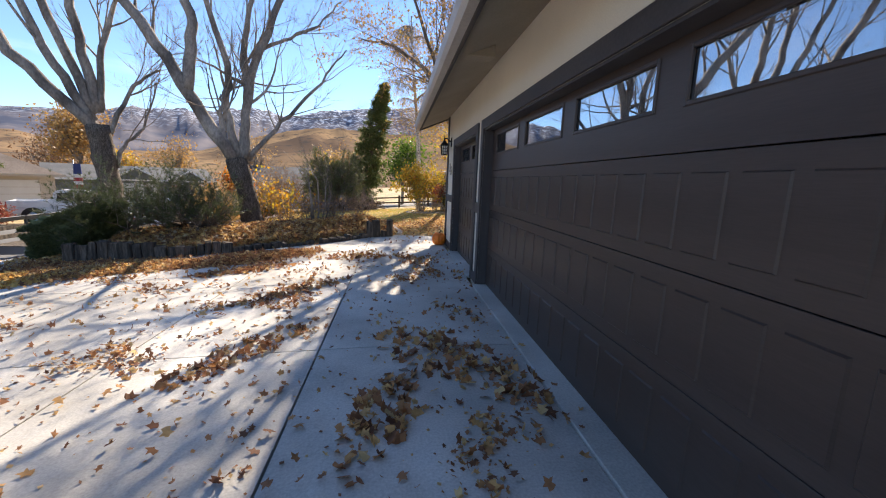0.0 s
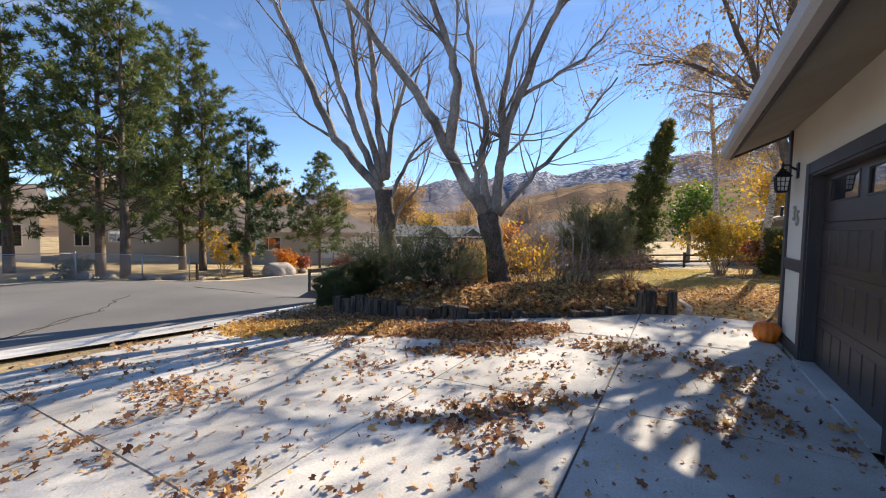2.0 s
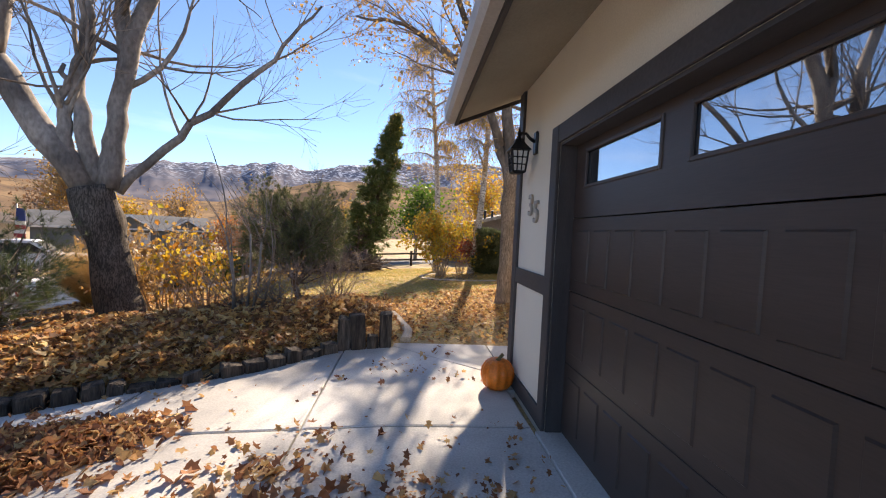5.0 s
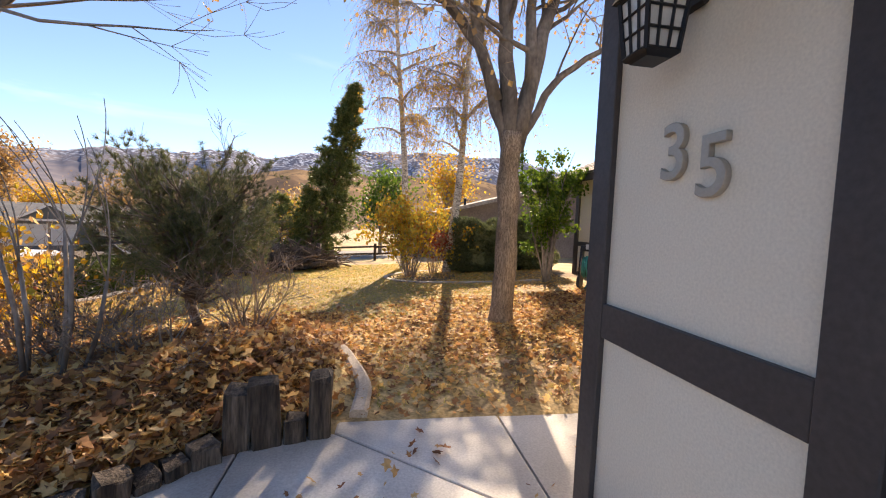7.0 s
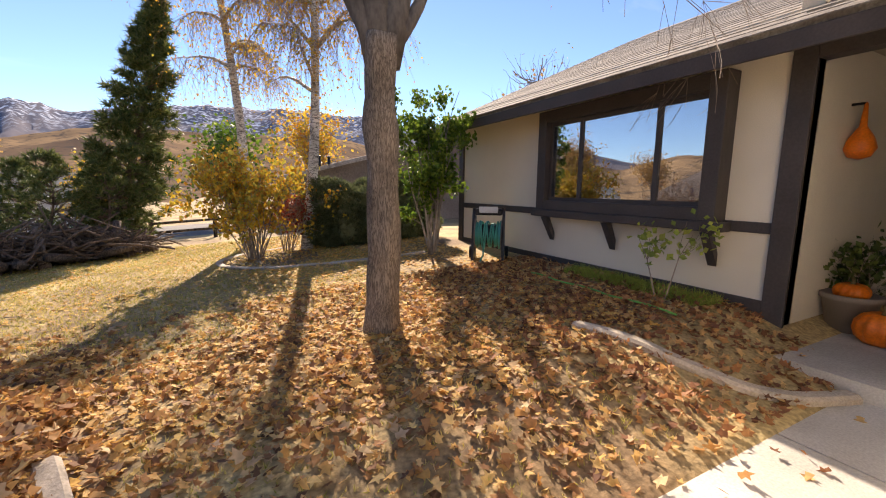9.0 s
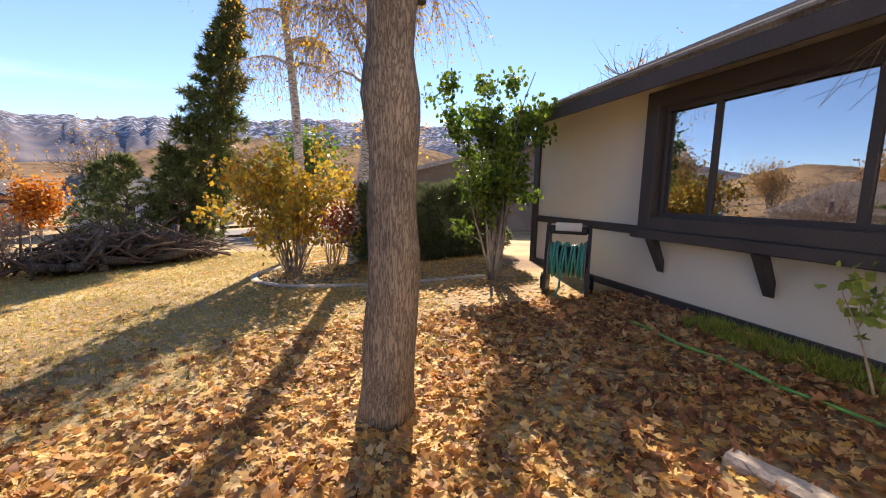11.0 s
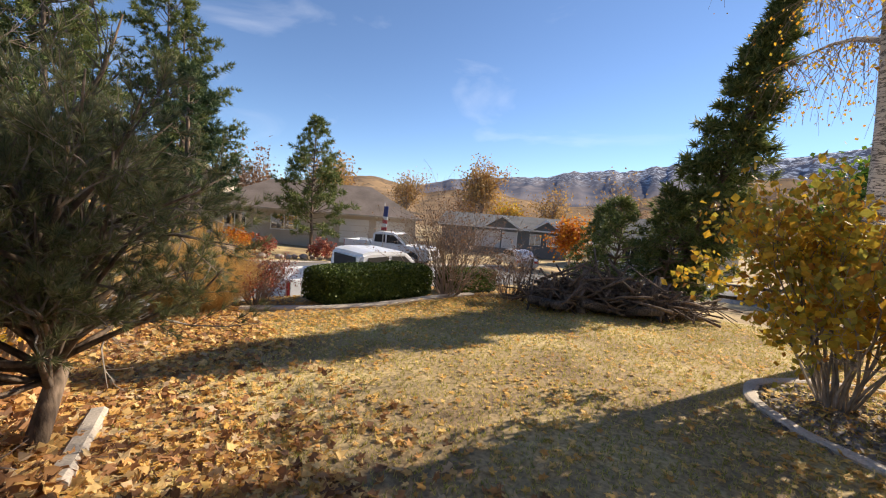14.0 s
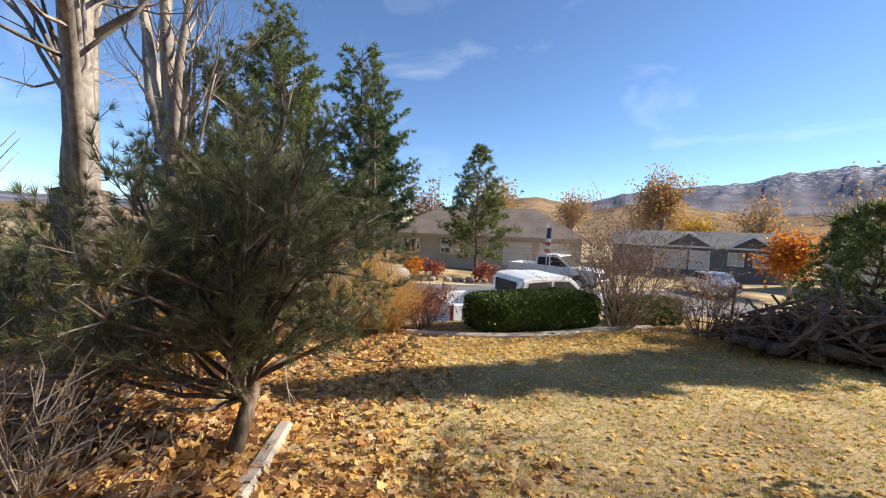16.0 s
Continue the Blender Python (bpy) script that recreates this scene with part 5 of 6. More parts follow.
def hedge(name, x0, y0, x1, y1, height, label, count, material, size=0.035, wave=0.05, needle=False):
    t = thing(name, (x0 + x1) / 2, (y0 + y1) / 2, h((x0 + x1) / 2, (y0 + y1) / 2), label, "hedge")
    cx, cy, hx, hy = (x0 + x1) / 2, (y0 + y1) / 2, (x1 - x0) / 2, (y1 - y0) / 2
    u = rng.uniform(-1, 1, (count, 3))
    k = rng.integers(0, 3, count)
    u[np.arange(count), k] = np.sign(u[np.arange(count), k])
    r = np.linalg.norm(u, ord=6, axis=1, keepdims=True)
    u = u / r
    u = u * (1 - np.abs(rng.normal(size=(count, 1))) * 0.09)
    bumps = np.array([noise.noise((a * hx * 2.2, b * hy * 2.2, c * 1.5)) for a, b, c in u]) * wave
    x, y = cx + u[:, 0] * (hx + bumps), cy + u[:, 1] * (hy + bumps)
    z = land(x, y) + (u[:, 2] * 0.5 + 0.5) * height + bumps * (u[:, 2] > 0.3)
    core = bmesh.new()
    bmesh.ops.create_cube(core, size=1)
    bmesh.ops.bevel(core, geom=core.edges[:], offset=0.12, segments=2, affect="EDGES")
    core.transform(Matrix.LocRotScale((cx, cy, h(cx, cy) + height * 0.46), None, (hx * 1.7, hy * 1.76, height * 0.82)))
    part("inner_growth", core, material, t)
    if needle:
        needles("foliage", np.stack([x, y, z], 1), u + np.array([0, 0, 0.6]), 8, size, size * 0.075, material, t, 0.5)
    else:
        leaves("foliage", np.stack([x, y, z], 1), size, material, t)
    return t


hedge("box_hedge", -6.0, 15.7, -5.0, 18.3, 0.72, "clipped green boxwood hedge block beside the lawn", 26000, M_BOX, 0.036)
hedge("box_hedge", -5.9, 18.9, -5.2, 20.6, 0.62, "clipped green boxwood hedge behind bare shrubs", 9000, M_BOX, 0.036)
hedge("dark_hedge", 2.25, 17.7, 5.0, 19.6, 1.35, "dense grey green evergreen hedge near the birch", 17000, M_SAGE, 0.11, 0.3, True)
hedge("dark_hedge", -6.9, 8.15, -5.7, 9.4, 0.75, "clipped dark juniper hedge at the end of the bed", 9000, M_JUNIPER, 0.07, 0.1, True)

# straw grass
gx0, gy0 = -6.05, 14.05
gz0 = h(gx0, gy0)
straw = thing("ornamental_grass", gx0, gy0, gz0, "clump of straw coloured ornamental grass with plumes", "grass")
n = 5200
a, s = rng.uniform(0, 6.28, n), np.sqrt(rng.random(n))
bp = np.stack([gx0 + np.cos(a) * s * 0.42, gy0 + np.sin(a) * s * 0.42, np.full(n, gz0)], 1)
bd = np.stack([np.cos(a) * s * 0.5, np.sin(a) * s * 0.5, np.ones(n)], 1)
needles("blades", bp, bd, 2, 1.15, 0.0035, M_STRAW, straw, 0.2)
lp = bp + bd * rng.uniform(0.35, 0.75, (n, 1))
needles("leaf_tips", lp[::2], (bd * np.array([2.2, 2.2, 0.1]) + np.array([0, 0, -0.15]))[::2], 2, 0.4, 0.003, M_STRAW, straw, 0.35)
pl, pp, pd = Acc(), [], []
for i in range(46):
    aa, rr = rng.uniform(0, 6.28), rng.uniform(0, 0.55)
    tx, ty, tz = gx0 + math.cos(aa) * rr, gy0 + math.sin(aa) * rr, gz0 + rng.uniform(1.15, 1.55)
    pl.tube([(gx0 + math.cos(aa) * 0.1, gy0 + math.sin(aa) * 0.1, gz0), (gx0 + math.cos(aa) * rr * 0.6, gy0 + math.sin(aa) * rr * 0.6, gz0 + 0.8), (tx, ty, tz)], [0.003] * 3, 3)
    for j in range(9):
        pp.append((tx, ty, tz - 0.02 * j))
        pd.append((math.cos(aa) * 0.4, math.sin(aa) * 0.4, 1.0))
pl.make("stalks", M_STRAW, straw, smooth=False)
needles("plumes", np.array(pp), np.array(pd), 9, 0.07, 0.002, M_STRAW, straw, 0.35)

# brush pile
pile = thing("brush_pile", -2.6, 20.6, h(-2.6, 20.6), "heap of cut branches and logs at the lawn edge", "brush pile")
heap = Acc()
for i in range(760):
    s = rng.random()
    cx, cy = -3.7 + s * 2.5 + rng.normal() * 0.25, 19.9 + s * 1.7 + rng.normal() * 0.35
    top = 0.75 * (1 - abs(s - 0.45) * 1.1)
    z = h(cx, cy) + abs(rng.normal()) * 0.3 * top + rng.random() * top * 0.6
    d = Vector((rng.normal() * 0.9, rng.normal() * 0.6, rng.normal() * 0.42)).normalized()
    ln = rng.uniform(0.3, 1.2)
    c = Vector((cx, cy, z + 0.05))
    heap.tube([c - d * ln * 0.5, c + Vector(rng.normal(size=3)) * 0.05, c + d * ln * 0.5], [rng.uniform(0.006, 0.03)] * 2 + [0.005], 5)
tagged(heap.make("branch_tangle", M_PINE_BARK, pile), kind="stuff")
for i in range(9):
    s = rng.random()
    c = Vector((-3.3 + s * 2.3, 19.6 + s * 1.6, 0))
    c.z = h(c.x, c.y) + 0.12
    d = Vector((rng.normal(), rng.normal(), 0.25)).normalized()
    lg = Acc()
    lg.tube([c, c + d * 0.35, c + d * 0.75], [0.09, 0.085, 0.075], 9, 0.2)
    lg.make("log", M_BARK_DARK, pile)
lg = Acc()
c = Vector((-2.6, 19.95, h(-2.6, 19.95)))
lg.tube([c, c + Vector((-0.12, 0.2, 0.4)), c + Vector((-0.2, 0.45, 0.8))], [0.1, 0.09, 0.08], 9, 0.2)
lg.make("log", M_BARK, pile, "leaning grey log")


# ---- leaf litter and lawn ----
def litter_density(x, y):
    s = y - lerp(x, WALL_X, WALL_Y)
    patch = np.array([noise.noise((a * 1.1, b * 1.1, 3.0)) + 0.5 * noise.noise((a * 3.1, b * 3.1, 8.0)) for a, b in zip(x, y)])
    drive = np.clip(0.03 + 0.34 * step(0.1, 0.45, patch) * step(1.25, 0.6, x), 0, 1)
    drive = drive + 0.7 * np.exp(-((x + 3.2 + 0.3 * (y - 7)) / 1.3) ** 2 - ((y - 7.4) / 0.55) ** 2) * step(-0.3, 0.2, patch)
    drive = drive * (1 - 0.85 * step(8.0, 8.6, y) * step(-2.0, -1.2, x))
    drive = drive + 0.8 * step(-4.2, -5.0, x) * step(5.9, 6.8, y) * step(-7.3, -6.5, x)
    bed = 0.85
    yard = 0.55 + 0.35 * step(-0.2, 0.4, patch) - 0.3 * step(11.6, 10.6, y)
    lawn = 0.10 + 0.22 * step(0.0, 0.5, patch)
    west = 0.75 * step(-2.8, -4.2, x) * step(12.8, 13.6, y)
    green = step(1.6, 0.4, x) * step(12.6, 14.2, y)
    open_yard = np.maximum(yard * (1 - green) + lawn * green, west)
    outside = np.where(s > 0.08, np.where((s < 3.6) & (x < -0.2), bed, open_yard), drive)
    outside = np.where((x > -0.1) & (y < 10.45), np.where(x > 1.15, 0.01, drive), outside)
    outside = np.where((x > -0.1) & (y > 10.45), open_yard, outside)
    outside = np.where((x > 5.1) | ((x > GX) & (y < 9.5)), 0, outside)
    return outside


pts = ground_points(-7.2, 0.6, 5.1, 14.6, 120000, litter_density)
pts[:, 2] += np.abs(rng.normal(size=len(pts))) * 0.02 + 0.006
on_drive = (pts[:, 1] < 10.42) & (pts[:, 1] - lerp(pts[:, 0], WALL_X, WALL_Y) < 0)
# brown mix by the house: leaf colour, partly replacing shade that falls there
by_house = pts[:, 0] + rng.normal(size=len(pts)) * 0.35 > 2.9
tagged(leaves("leaf_litter", pts[~on_drive & by_house], 0.062, M_LITTER_BROWN, None, lobed=True, flat=0.45), "reddish brown fallen leaves in the house bed, also toned for shade", "leaves", kind="stuff")
tagged(leaves("leaf_litter", pts[~on_drive & ~by_house], 0.062, M_LITTER, None, lobed=True, flat=0.5), "crisp golden brown fallen leaves over the yard", "leaves", kind="stuff")
tagged(leaves("leaf_litter", pts[on_drive], 0.052, M_LITTER_BROWN, None, lobed=True, flat=0.42), "curled brown leaves blown over the driveway", "leaves", kind="stuff")
pts = ground_points(-6.6, 11.5, 4.6, 22.0, 52000, litter_density)
pts[:, 2] += np.abs(rng.normal(size=len(pts))) * 0.015 + 0.006
tagged(leaves("leaf_litter", pts, 0.05, M_LITTER_PALE, None, lobed=True, flat=0.7), "pale golden fallen leaves over the lawn", "leaves", kind="stuff")


def heap_leaves(cx, cy, rx2, ry2, top, n, mat, turn=0.0):
    a, s = rng.uniform(0, 6.28, n), np.sqrt(rng.random(n)) * (1 + rng.normal(size=n) * 0.12)
    p, q = np.cos(a) * s * rx2, np.sin(a) * s * ry2
    x, y = cx + p * math.cos(turn) - q * math.sin(turn), cy + p * math.sin(turn) + q * math.cos(turn)
    lump = np.array([0.6 + 0.5 * noise.noise((p * 2.2, q * 2.2, 1.0)) for p, q in zip(x, y)])
    z = land(x, y) + top * np.clip(1 - np.abs(s) ** 1.6, 0, 1) * lump * rng.random(n) ** 0.4 + 0.012
    p = np.stack([x, y, z], 1)
    keep = (y - lerp(x, WALL_X, WALL_Y)) < 0.0
    tagged(leaves("leaf_pile", p[keep], 0.075, mat, None, lobed=True, flat=0.35), "swept pile of brown leaves on the driveway", "leaf pile", kind="stuff")


pts = ground_points(-5.6, 8.2, -0.15, 12.6, 46000, lambda x, y: ((y - lerp(x, WALL_X, WALL_Y)) > 0.07) * np.where(y - lerp(x, WALL_X, WALL_Y) < 1.3, 1.0, 0.5))
pts[:, 2] += np.abs(rng.normal(size=len(pts))) * 0.03 + 0.035
tagged(leaves("leaf_litter", pts, 0.075, M_LITTER, None, lobed=True, flat=0.45), "deep brown fallen leaves filling the raised bed", "leaves", kind="stuff")
# crumbled leaf bits on the concrete
pts = ground_points(-6.5, 0.8, 1.15, 9.6, 60000, lambda x, y: np.where(y < lerp(x, WALL_X, WALL_Y) - 0.1, litter_density(x, y) * 1.2, 0))
pts[:, 2] += 0.006
tagged(leaves("leaf_litter", pts, 0.026, M_LITTER_BROWN, None, flat=0.6), "crumbled brown leaf bits on the concrete", "leaves", kind="stuff")
heap_leaves(-2.75, 7.7, 1.25, 0.5, 0.17, 2800, M_LITTER_BROWN, 0.5)
heap_leaves(-4.7, 7.05, 1.5, 0.5, 0.12, 2600, M_LITTER, 0.35)
heap_leaves(-5.9, 6.5, 1.0, 0.6, 0.07, 1200, M_LITTER_PALE, 0.3)
heap_leaves(-2.4, 6.65, 0.8, 0.25, 0.03, 200, M_LITTER_BROWN, 0.45)
heap_leaves(-0.75, 7.5, 1.0, 0.25, 0.03, 90, M_LITTER_BROWN, -0.15)
heap_leaves(0.5, 3.0, 0.95, 0.36, 0.03, 230, M_LITTER_BROWN, -0.9)
heap_leaves(-0.05, 2.3, 0.55, 0.2, 0.03, 120, M_LITTER_BROWN, 1.3)
heap_leaves(-1.25, 3.35, 0.7, 0.2, 0.03, 110, M_LITTER_BROWN, 1.0)
heap_leaves(-1.35, 5.2, 0.9, 0.2, 0.03, 110, M_LITTER_BROWN, 0.8)

# lawn blades
n = 60000
x, y = rng.uniform(-4.8, 3.0, n), rng.uniform(10.6, 22.5, n)
keep = ((y - 12.6 > 0) | (x > 0.2)) & (rng.random(n) < np.where(y > 13.5, 0.95, 0.35)) & (x < 4.8)
x, y = x[keep], y[keep]
p = np.stack([x, y, land(x, y) - 0.003], 1)
up = np.tile(np.array([[0.0, 0.0, 1.0]]), (len(p), 1))
tagged(needles("lawn_grass", p, up, 3, 0.045, 0.0035, M_BLADE, None, 0.55), "short dry yellow green lawn grass", "grass", kind="stuff")

p = np.stack([rng.uniform(4.75, 5.1, 1500), rng.uniform(11.5, 13.4, 1500), np.zeros(1500)], 1)
p[:, 2] = land(p[:, 0], p[:, 1])
tagged(needles("green_grass", p, np.tile(np.array([[-0.4, 0.0, 1.0]]), (1500, 1)), 4, 0.12, 0.004, M_LIME, None, 0.6), "strip of fresh green grass along the house wall", "grass", kind="stuff")

hose = Acc()
hose.tube([(4.35 + 0.03 * math.sin(i * 1.3), 13.6 - i * 0.16, h(4.4, 13) + 0.03) for i in range(14)], [0.012] * 14, 6)
tagged(hose.make("garden_hose", M_LIMEHOSE), "bright green garden hose lying in the leaves", "hose")

# gravel in the shrub ring
n = 1700
a, s = rng.uniform(0, 6.28, n), np.sqrt(rng.random(n))
x, y = 1.35 + np.cos(a) * s * 0.85, 17.5 + np.sin(a) * s * 0.95
st = leaves("gravel", np.stack([x, y, land(x, y) + 0.012], 1), 0.05, M_ROCK, None, flat=0.5)
tagged(st, "grey gravel in the shrub bed", "gravel", kind="stuff")


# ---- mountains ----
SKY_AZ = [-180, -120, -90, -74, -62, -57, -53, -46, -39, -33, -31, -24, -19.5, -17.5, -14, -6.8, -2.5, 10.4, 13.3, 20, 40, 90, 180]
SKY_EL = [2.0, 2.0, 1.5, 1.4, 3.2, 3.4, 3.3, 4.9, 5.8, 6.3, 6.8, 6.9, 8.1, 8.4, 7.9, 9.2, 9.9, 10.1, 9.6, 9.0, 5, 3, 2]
HILL_AZ = [-180, -100, -74, -66, -60, -57, -54, -50, -46, -40, -36, -30, -24, -18.5, -13.7, -9, 0, 8.2, 10.5, 14, 25, 50, 180]
HILL_EL = [1, 1, 1.2, 3.0, 4.2, 4.4, 3.9, 2.6, 3.4, 3.6, 2.8, 2.4, 2.8, 4.6, 6.2, 6.4, 6.3, 6.6, 7.0, 6.6, 4, 2, 1]


def range_mesh(name, az, el, r0, r1, r2, material, label, rough, seed, rows=26, cols=520):
    A = np.linspace(-180, 180, cols)
    e = np.interp(A, az, el)
    v = []
    for i in range(rows + 8):
        f = i / rows
        r = r0 + (r1 - r0) * f if f <= 1 else r1 + (r2 - r1) * (i - rows) / 7
        for a, q in zip(A, e):
            x, y = r * math.sin(radians(a)), r * math.cos(radians(a))
            top = math.tan(radians(q)) * r1
            k = f ** 1.25 if f <= 1 else 1 - 0.7 * (i - rows) / 7
            nz = noise.fractal((x / rough, y / rough, seed), 1.0, 2.1, 5)
            gul = abs(noise.noise((a * 0.55 + 0.9 * nz, f * 0.8, seed + 3)))
            w = top * (k + (0.16 * nz - 0.22 * (0.4 - gul)) * min(k, 1.4 - k) * 1.0)
            v.append((x, y, w - 6 + 6 * min(1, k * 4)))
    n = cols
    i = (np.arange(rows + 7)[:, None] * n + np.arange(n - 1)[None, :]).reshape(-1)
    f = np.stack([i, i + n, i + n + 1, i + 1], axis=1)
    return tagged(put(name, v, f, material, smooth=True), label, "mountains", kind="structure")


def hill_mat(name, a, b, c, scale, snow):
    m, n, l, p = node_mat(name)
    geo = n.new("ShaderNodeNewGeometry")
    n1, n2 = n.new("ShaderNodeTexNoise"), n.new("ShaderNodeTexNoise")
    n1.inputs["Scale"].default_value, n1.inputs["Detail"].default_value = scale, 8
    n2.inputs["Scale"].default_value, n2.inputs["Detail"].default_value = scale * 9, 8
    for q in (n1, n2):
        l.new(geo.outputs["Position"], q.inputs["Vector"])
    r = n.new("ShaderNodeValToRGB")
    r.color_ramp.elements[0].position, r.color_ramp.elements[1].position = 0.38, 0.62
    r.color_ramp.elements[0].color, r.color_ramp.elements[1].color = (*a, 1), (*b, 1)
    l.new(n1.outputs["Fac"], r.inputs[0])
    mask = n.new("ShaderNodeValToRGB")
    mask.color_ramp.elements[0].position, mask.color_ramp.elements[1].position = (0.5, 0.62) if snow else (0.54, 0.64)
    mx = n.new("ShaderNodeMixRGB")
    mx.inputs[2].default_value = (*c, 1)
    l.new(r.outputs[0], mx.inputs[1])
    if snow:
        sep = n.new("ShaderNodeSeparateXYZ")
        l.new(geo.outputs["Position"], sep.inputs[0])
        mr = n.new("ShaderNodeMapRange")
        mr.inputs["From Min"].default_value, mr.inputs["From Max"].default_value = 150, 280
        l.new(sep.outputs["Z"], mr.inputs["Value"])
        mul = n.new("ShaderNodeMath")
        mul.operation = "MULTIPLY"
        l.new(mr.outputs[0], mul.inputs[0])
        l.new(mask.outputs[0], mul.inputs[1])
        l.new(mul.outputs[0], mx.inputs[0])
    else:
        l.new(mask.outputs[0], mx.inputs[0])
    l.new(n2.outputs["Fac"], mask.inputs[0])
    l.new(mx.outputs[0], p.inputs["Base Color"])
    p.inputs["Roughness"].default_value, p.inputs["Specular IOR Level"].default_value = 1.0, 0.0
    return m


# rock tinted blue-grey: distance haze mixed into its base colour
range_mesh("backdrop_range", SKY_AZ, SKY_EL, 1050, 2300, 3100, hill_mat("far_range_haze_blue", (0.10, 0.115, 0.16), (0.22, 0.205, 0.22), (0.62, 0.68, 0.78), 0.006, True), "distant snow dusted mountain range", 420.0, 2.0)
range_mesh("backdrop_hills", HILL_AZ, HILL_EL, 170, 620, 1000, hill_mat("foothill_grass", (0.155, 0.11, 0.08), (0.32, 0.22, 0.13), (0.105, 0.088, 0.075), 0.012, False), "dry tan and brown sagebrush foothills", 120.0, 5.0)


# ---- houses across the street ----
def house(w, d, wall_h, ridge, wall_mat, roof_mat, label, at, openings, gable="x", over=0.5, trim=M_WHITE_TRIM, gables=()):
    """A house with its front on the local -y side. openings: (kind, x0, x1, z0, z1) on the front."""
    t = thing("house", 0, 0, 0, label, "house")
    if gable == "hip":
        bm = bmesh.new()
        e = [bm.verts.new(p) for p in ((-w / 2 - over, -over, wall_h), (w / 2 + over, -over, wall_h), (w / 2 + over, d + over, wall_h), (-w / 2 - over, d + over, wall_h))]
        r = [bm.verts.new(p) for p in ((-w / 2 + d * 0.45, d / 2, ridge), (w / 2 - d * 0.45, d / 2, ridge))]
        for f in ((e[0], e[1], r[1], r[0]), (e[2], e[3], r[0], r[1]), (e[1], e[2], r[1]), (e[3], e[0], r[0]), (e[3], e[2], e[1], e[0])):
            bm.faces.new(f)
        part("roof", bm, roof_mat, t)
        part("wall", box(-w / 2, 0, -1.0, w / 2, d, wall_h), wall_mat, t)
    elif gable == "x":
        part("roof", prism([(-over, wall_h - 0.1), (d / 2, ridge), (d + over, wall_h - 0.1), (d + over, wall_h + 0.05), (d / 2, ridge + 0.16), (-over, wall_h + 0.05)], -w / 2 - over, w / 2 + over, "x"), roof_mat, t)
        part("wall", prism([(0, -1.0), (d, -1.0), (d, wall_h), (d / 2, ridge - 0.05), (0, wall_h)], -w / 2, w / 2, "x"), wall_mat, t)
    else:
        part("roof", prism([(-w / 2 - over, wall_h - 0.15), (0, ridge), (w / 2 + over, wall_h - 0.15), (w / 2 + over, wall_h + 0.02), (0, ridge + 0.18), (-w / 2 - over, wall_h + 0.02)], -over, d + over, "y"), roof_mat, t)
        part("wall", prism([(-w / 2, -1.0), (w / 2, -1.0), (w / 2, wall_h), (0, ridge - 0.05), (-w / 2, wall_h)], 0, d, "y"), wall_mat, t)
    if gable != "y":
        part("fascia", box(-w / 2 - over, -over - 0.04, wall_h - 0.12, w / 2 + over, -over, wall_h + 0.06), trim, t)
    for kind, x0, x1, z0, z1 in openings:
        if kind == "garage":
            g = part("garage_door", box(x0, -0.03, z0, x1, 0.0, z1), M_PALE, t, "pale panelled garage door")
            for k in range(1, 4):
                z = z0 + (z1 - z0) * k / 4
                part("groove", box(x0, -0.036, z - 0.015, x1, -0.031, z + 0.015), trim, g)
            for q0, q1 in ((x0 - 0.1, x0), (x1, x1 + 0.1)):
                part("door_trim", box(q0, -0.06, z0, q1, 0.0, z1 + 0.1), trim, t)
        else:
            g = part("window", box(x0, -0.03, z0, x1, 0.0, z1), M_DARK if kind == "dark" else M_GLASS, t)
            for q in ((x0 - 0.07, z0 - 0.07, x0, z1 + 0.07), (x1, z0 - 0.07, x1 + 0.07, z1 + 0.07), (x0, z0 - 0.07, x1, z0), (x0, z1, x1, z1 + 0.07), ((x0 + x1) / 2 - 0.03, z0, (x0 + x1) / 2 + 0.03, z1)):
                part("window_frame", box(q[0], -0.06, q[1], q[2], -0.031, q[3]), M_WHITE_TRIM, g)
    for gx1, gw, gh in gables:
        part("gable_wall", prism([(gx1 - gw / 2, wall_h - 0.1), (gx1 + gw / 2, wall_h - 0.1), (gx1, wall_h + gh)], -0.5, d / 2, "y"), wall_mat, t)
        part("gable_roof", prism([(gx1 - gw / 2 - 0.3, wall_h - 0.15), (gx1, wall_h + gh + 0.05), (gx1 + gw / 2 + 0.3, wall_h - 0.15), (gx1 + gw / 2 + 0.3, wall_h), (gx1, wall_h + gh + 0.2), (gx1 - gw / 2 - 0.3, wall_h)], -0.9, d / 2, "y"), roof_mat, t)
        part("bargeboard", prism([(gx1 - gw / 2 - 0.3, wall_h - 0.2), (gx1, wall_h + gh), (gx1 + gw / 2 + 0.3, wall_h - 0.2), (gx1 + gw / 2 + 0.3, wall_h + 0.02), (gx1, wall_h + gh + 0.24), (gx1 - gw / 2 - 0.3, wall_h + 0.02)], -0.95, -0.9, "y"), trim, t)
    t.matrix_world = at
    return t


house(17, 9, 2.4, 5.0, M_BEIGE, M_ROOF_BROWN, "long beige house with a brown hipped roof and garage", pose(-30.5, 27.0, -1.6, 0, 0, 56),
      [("garage", 2.2, 4.6, 0.0, 2.0), ("garage", 5.2, 7.6, 0.0, 2.0), ("window", -3.2, -1.2, 0.8, 1.9), ("window", -6.8, -5.2, 0.8, 1.9)], "hip", trim=M_BEIGE)
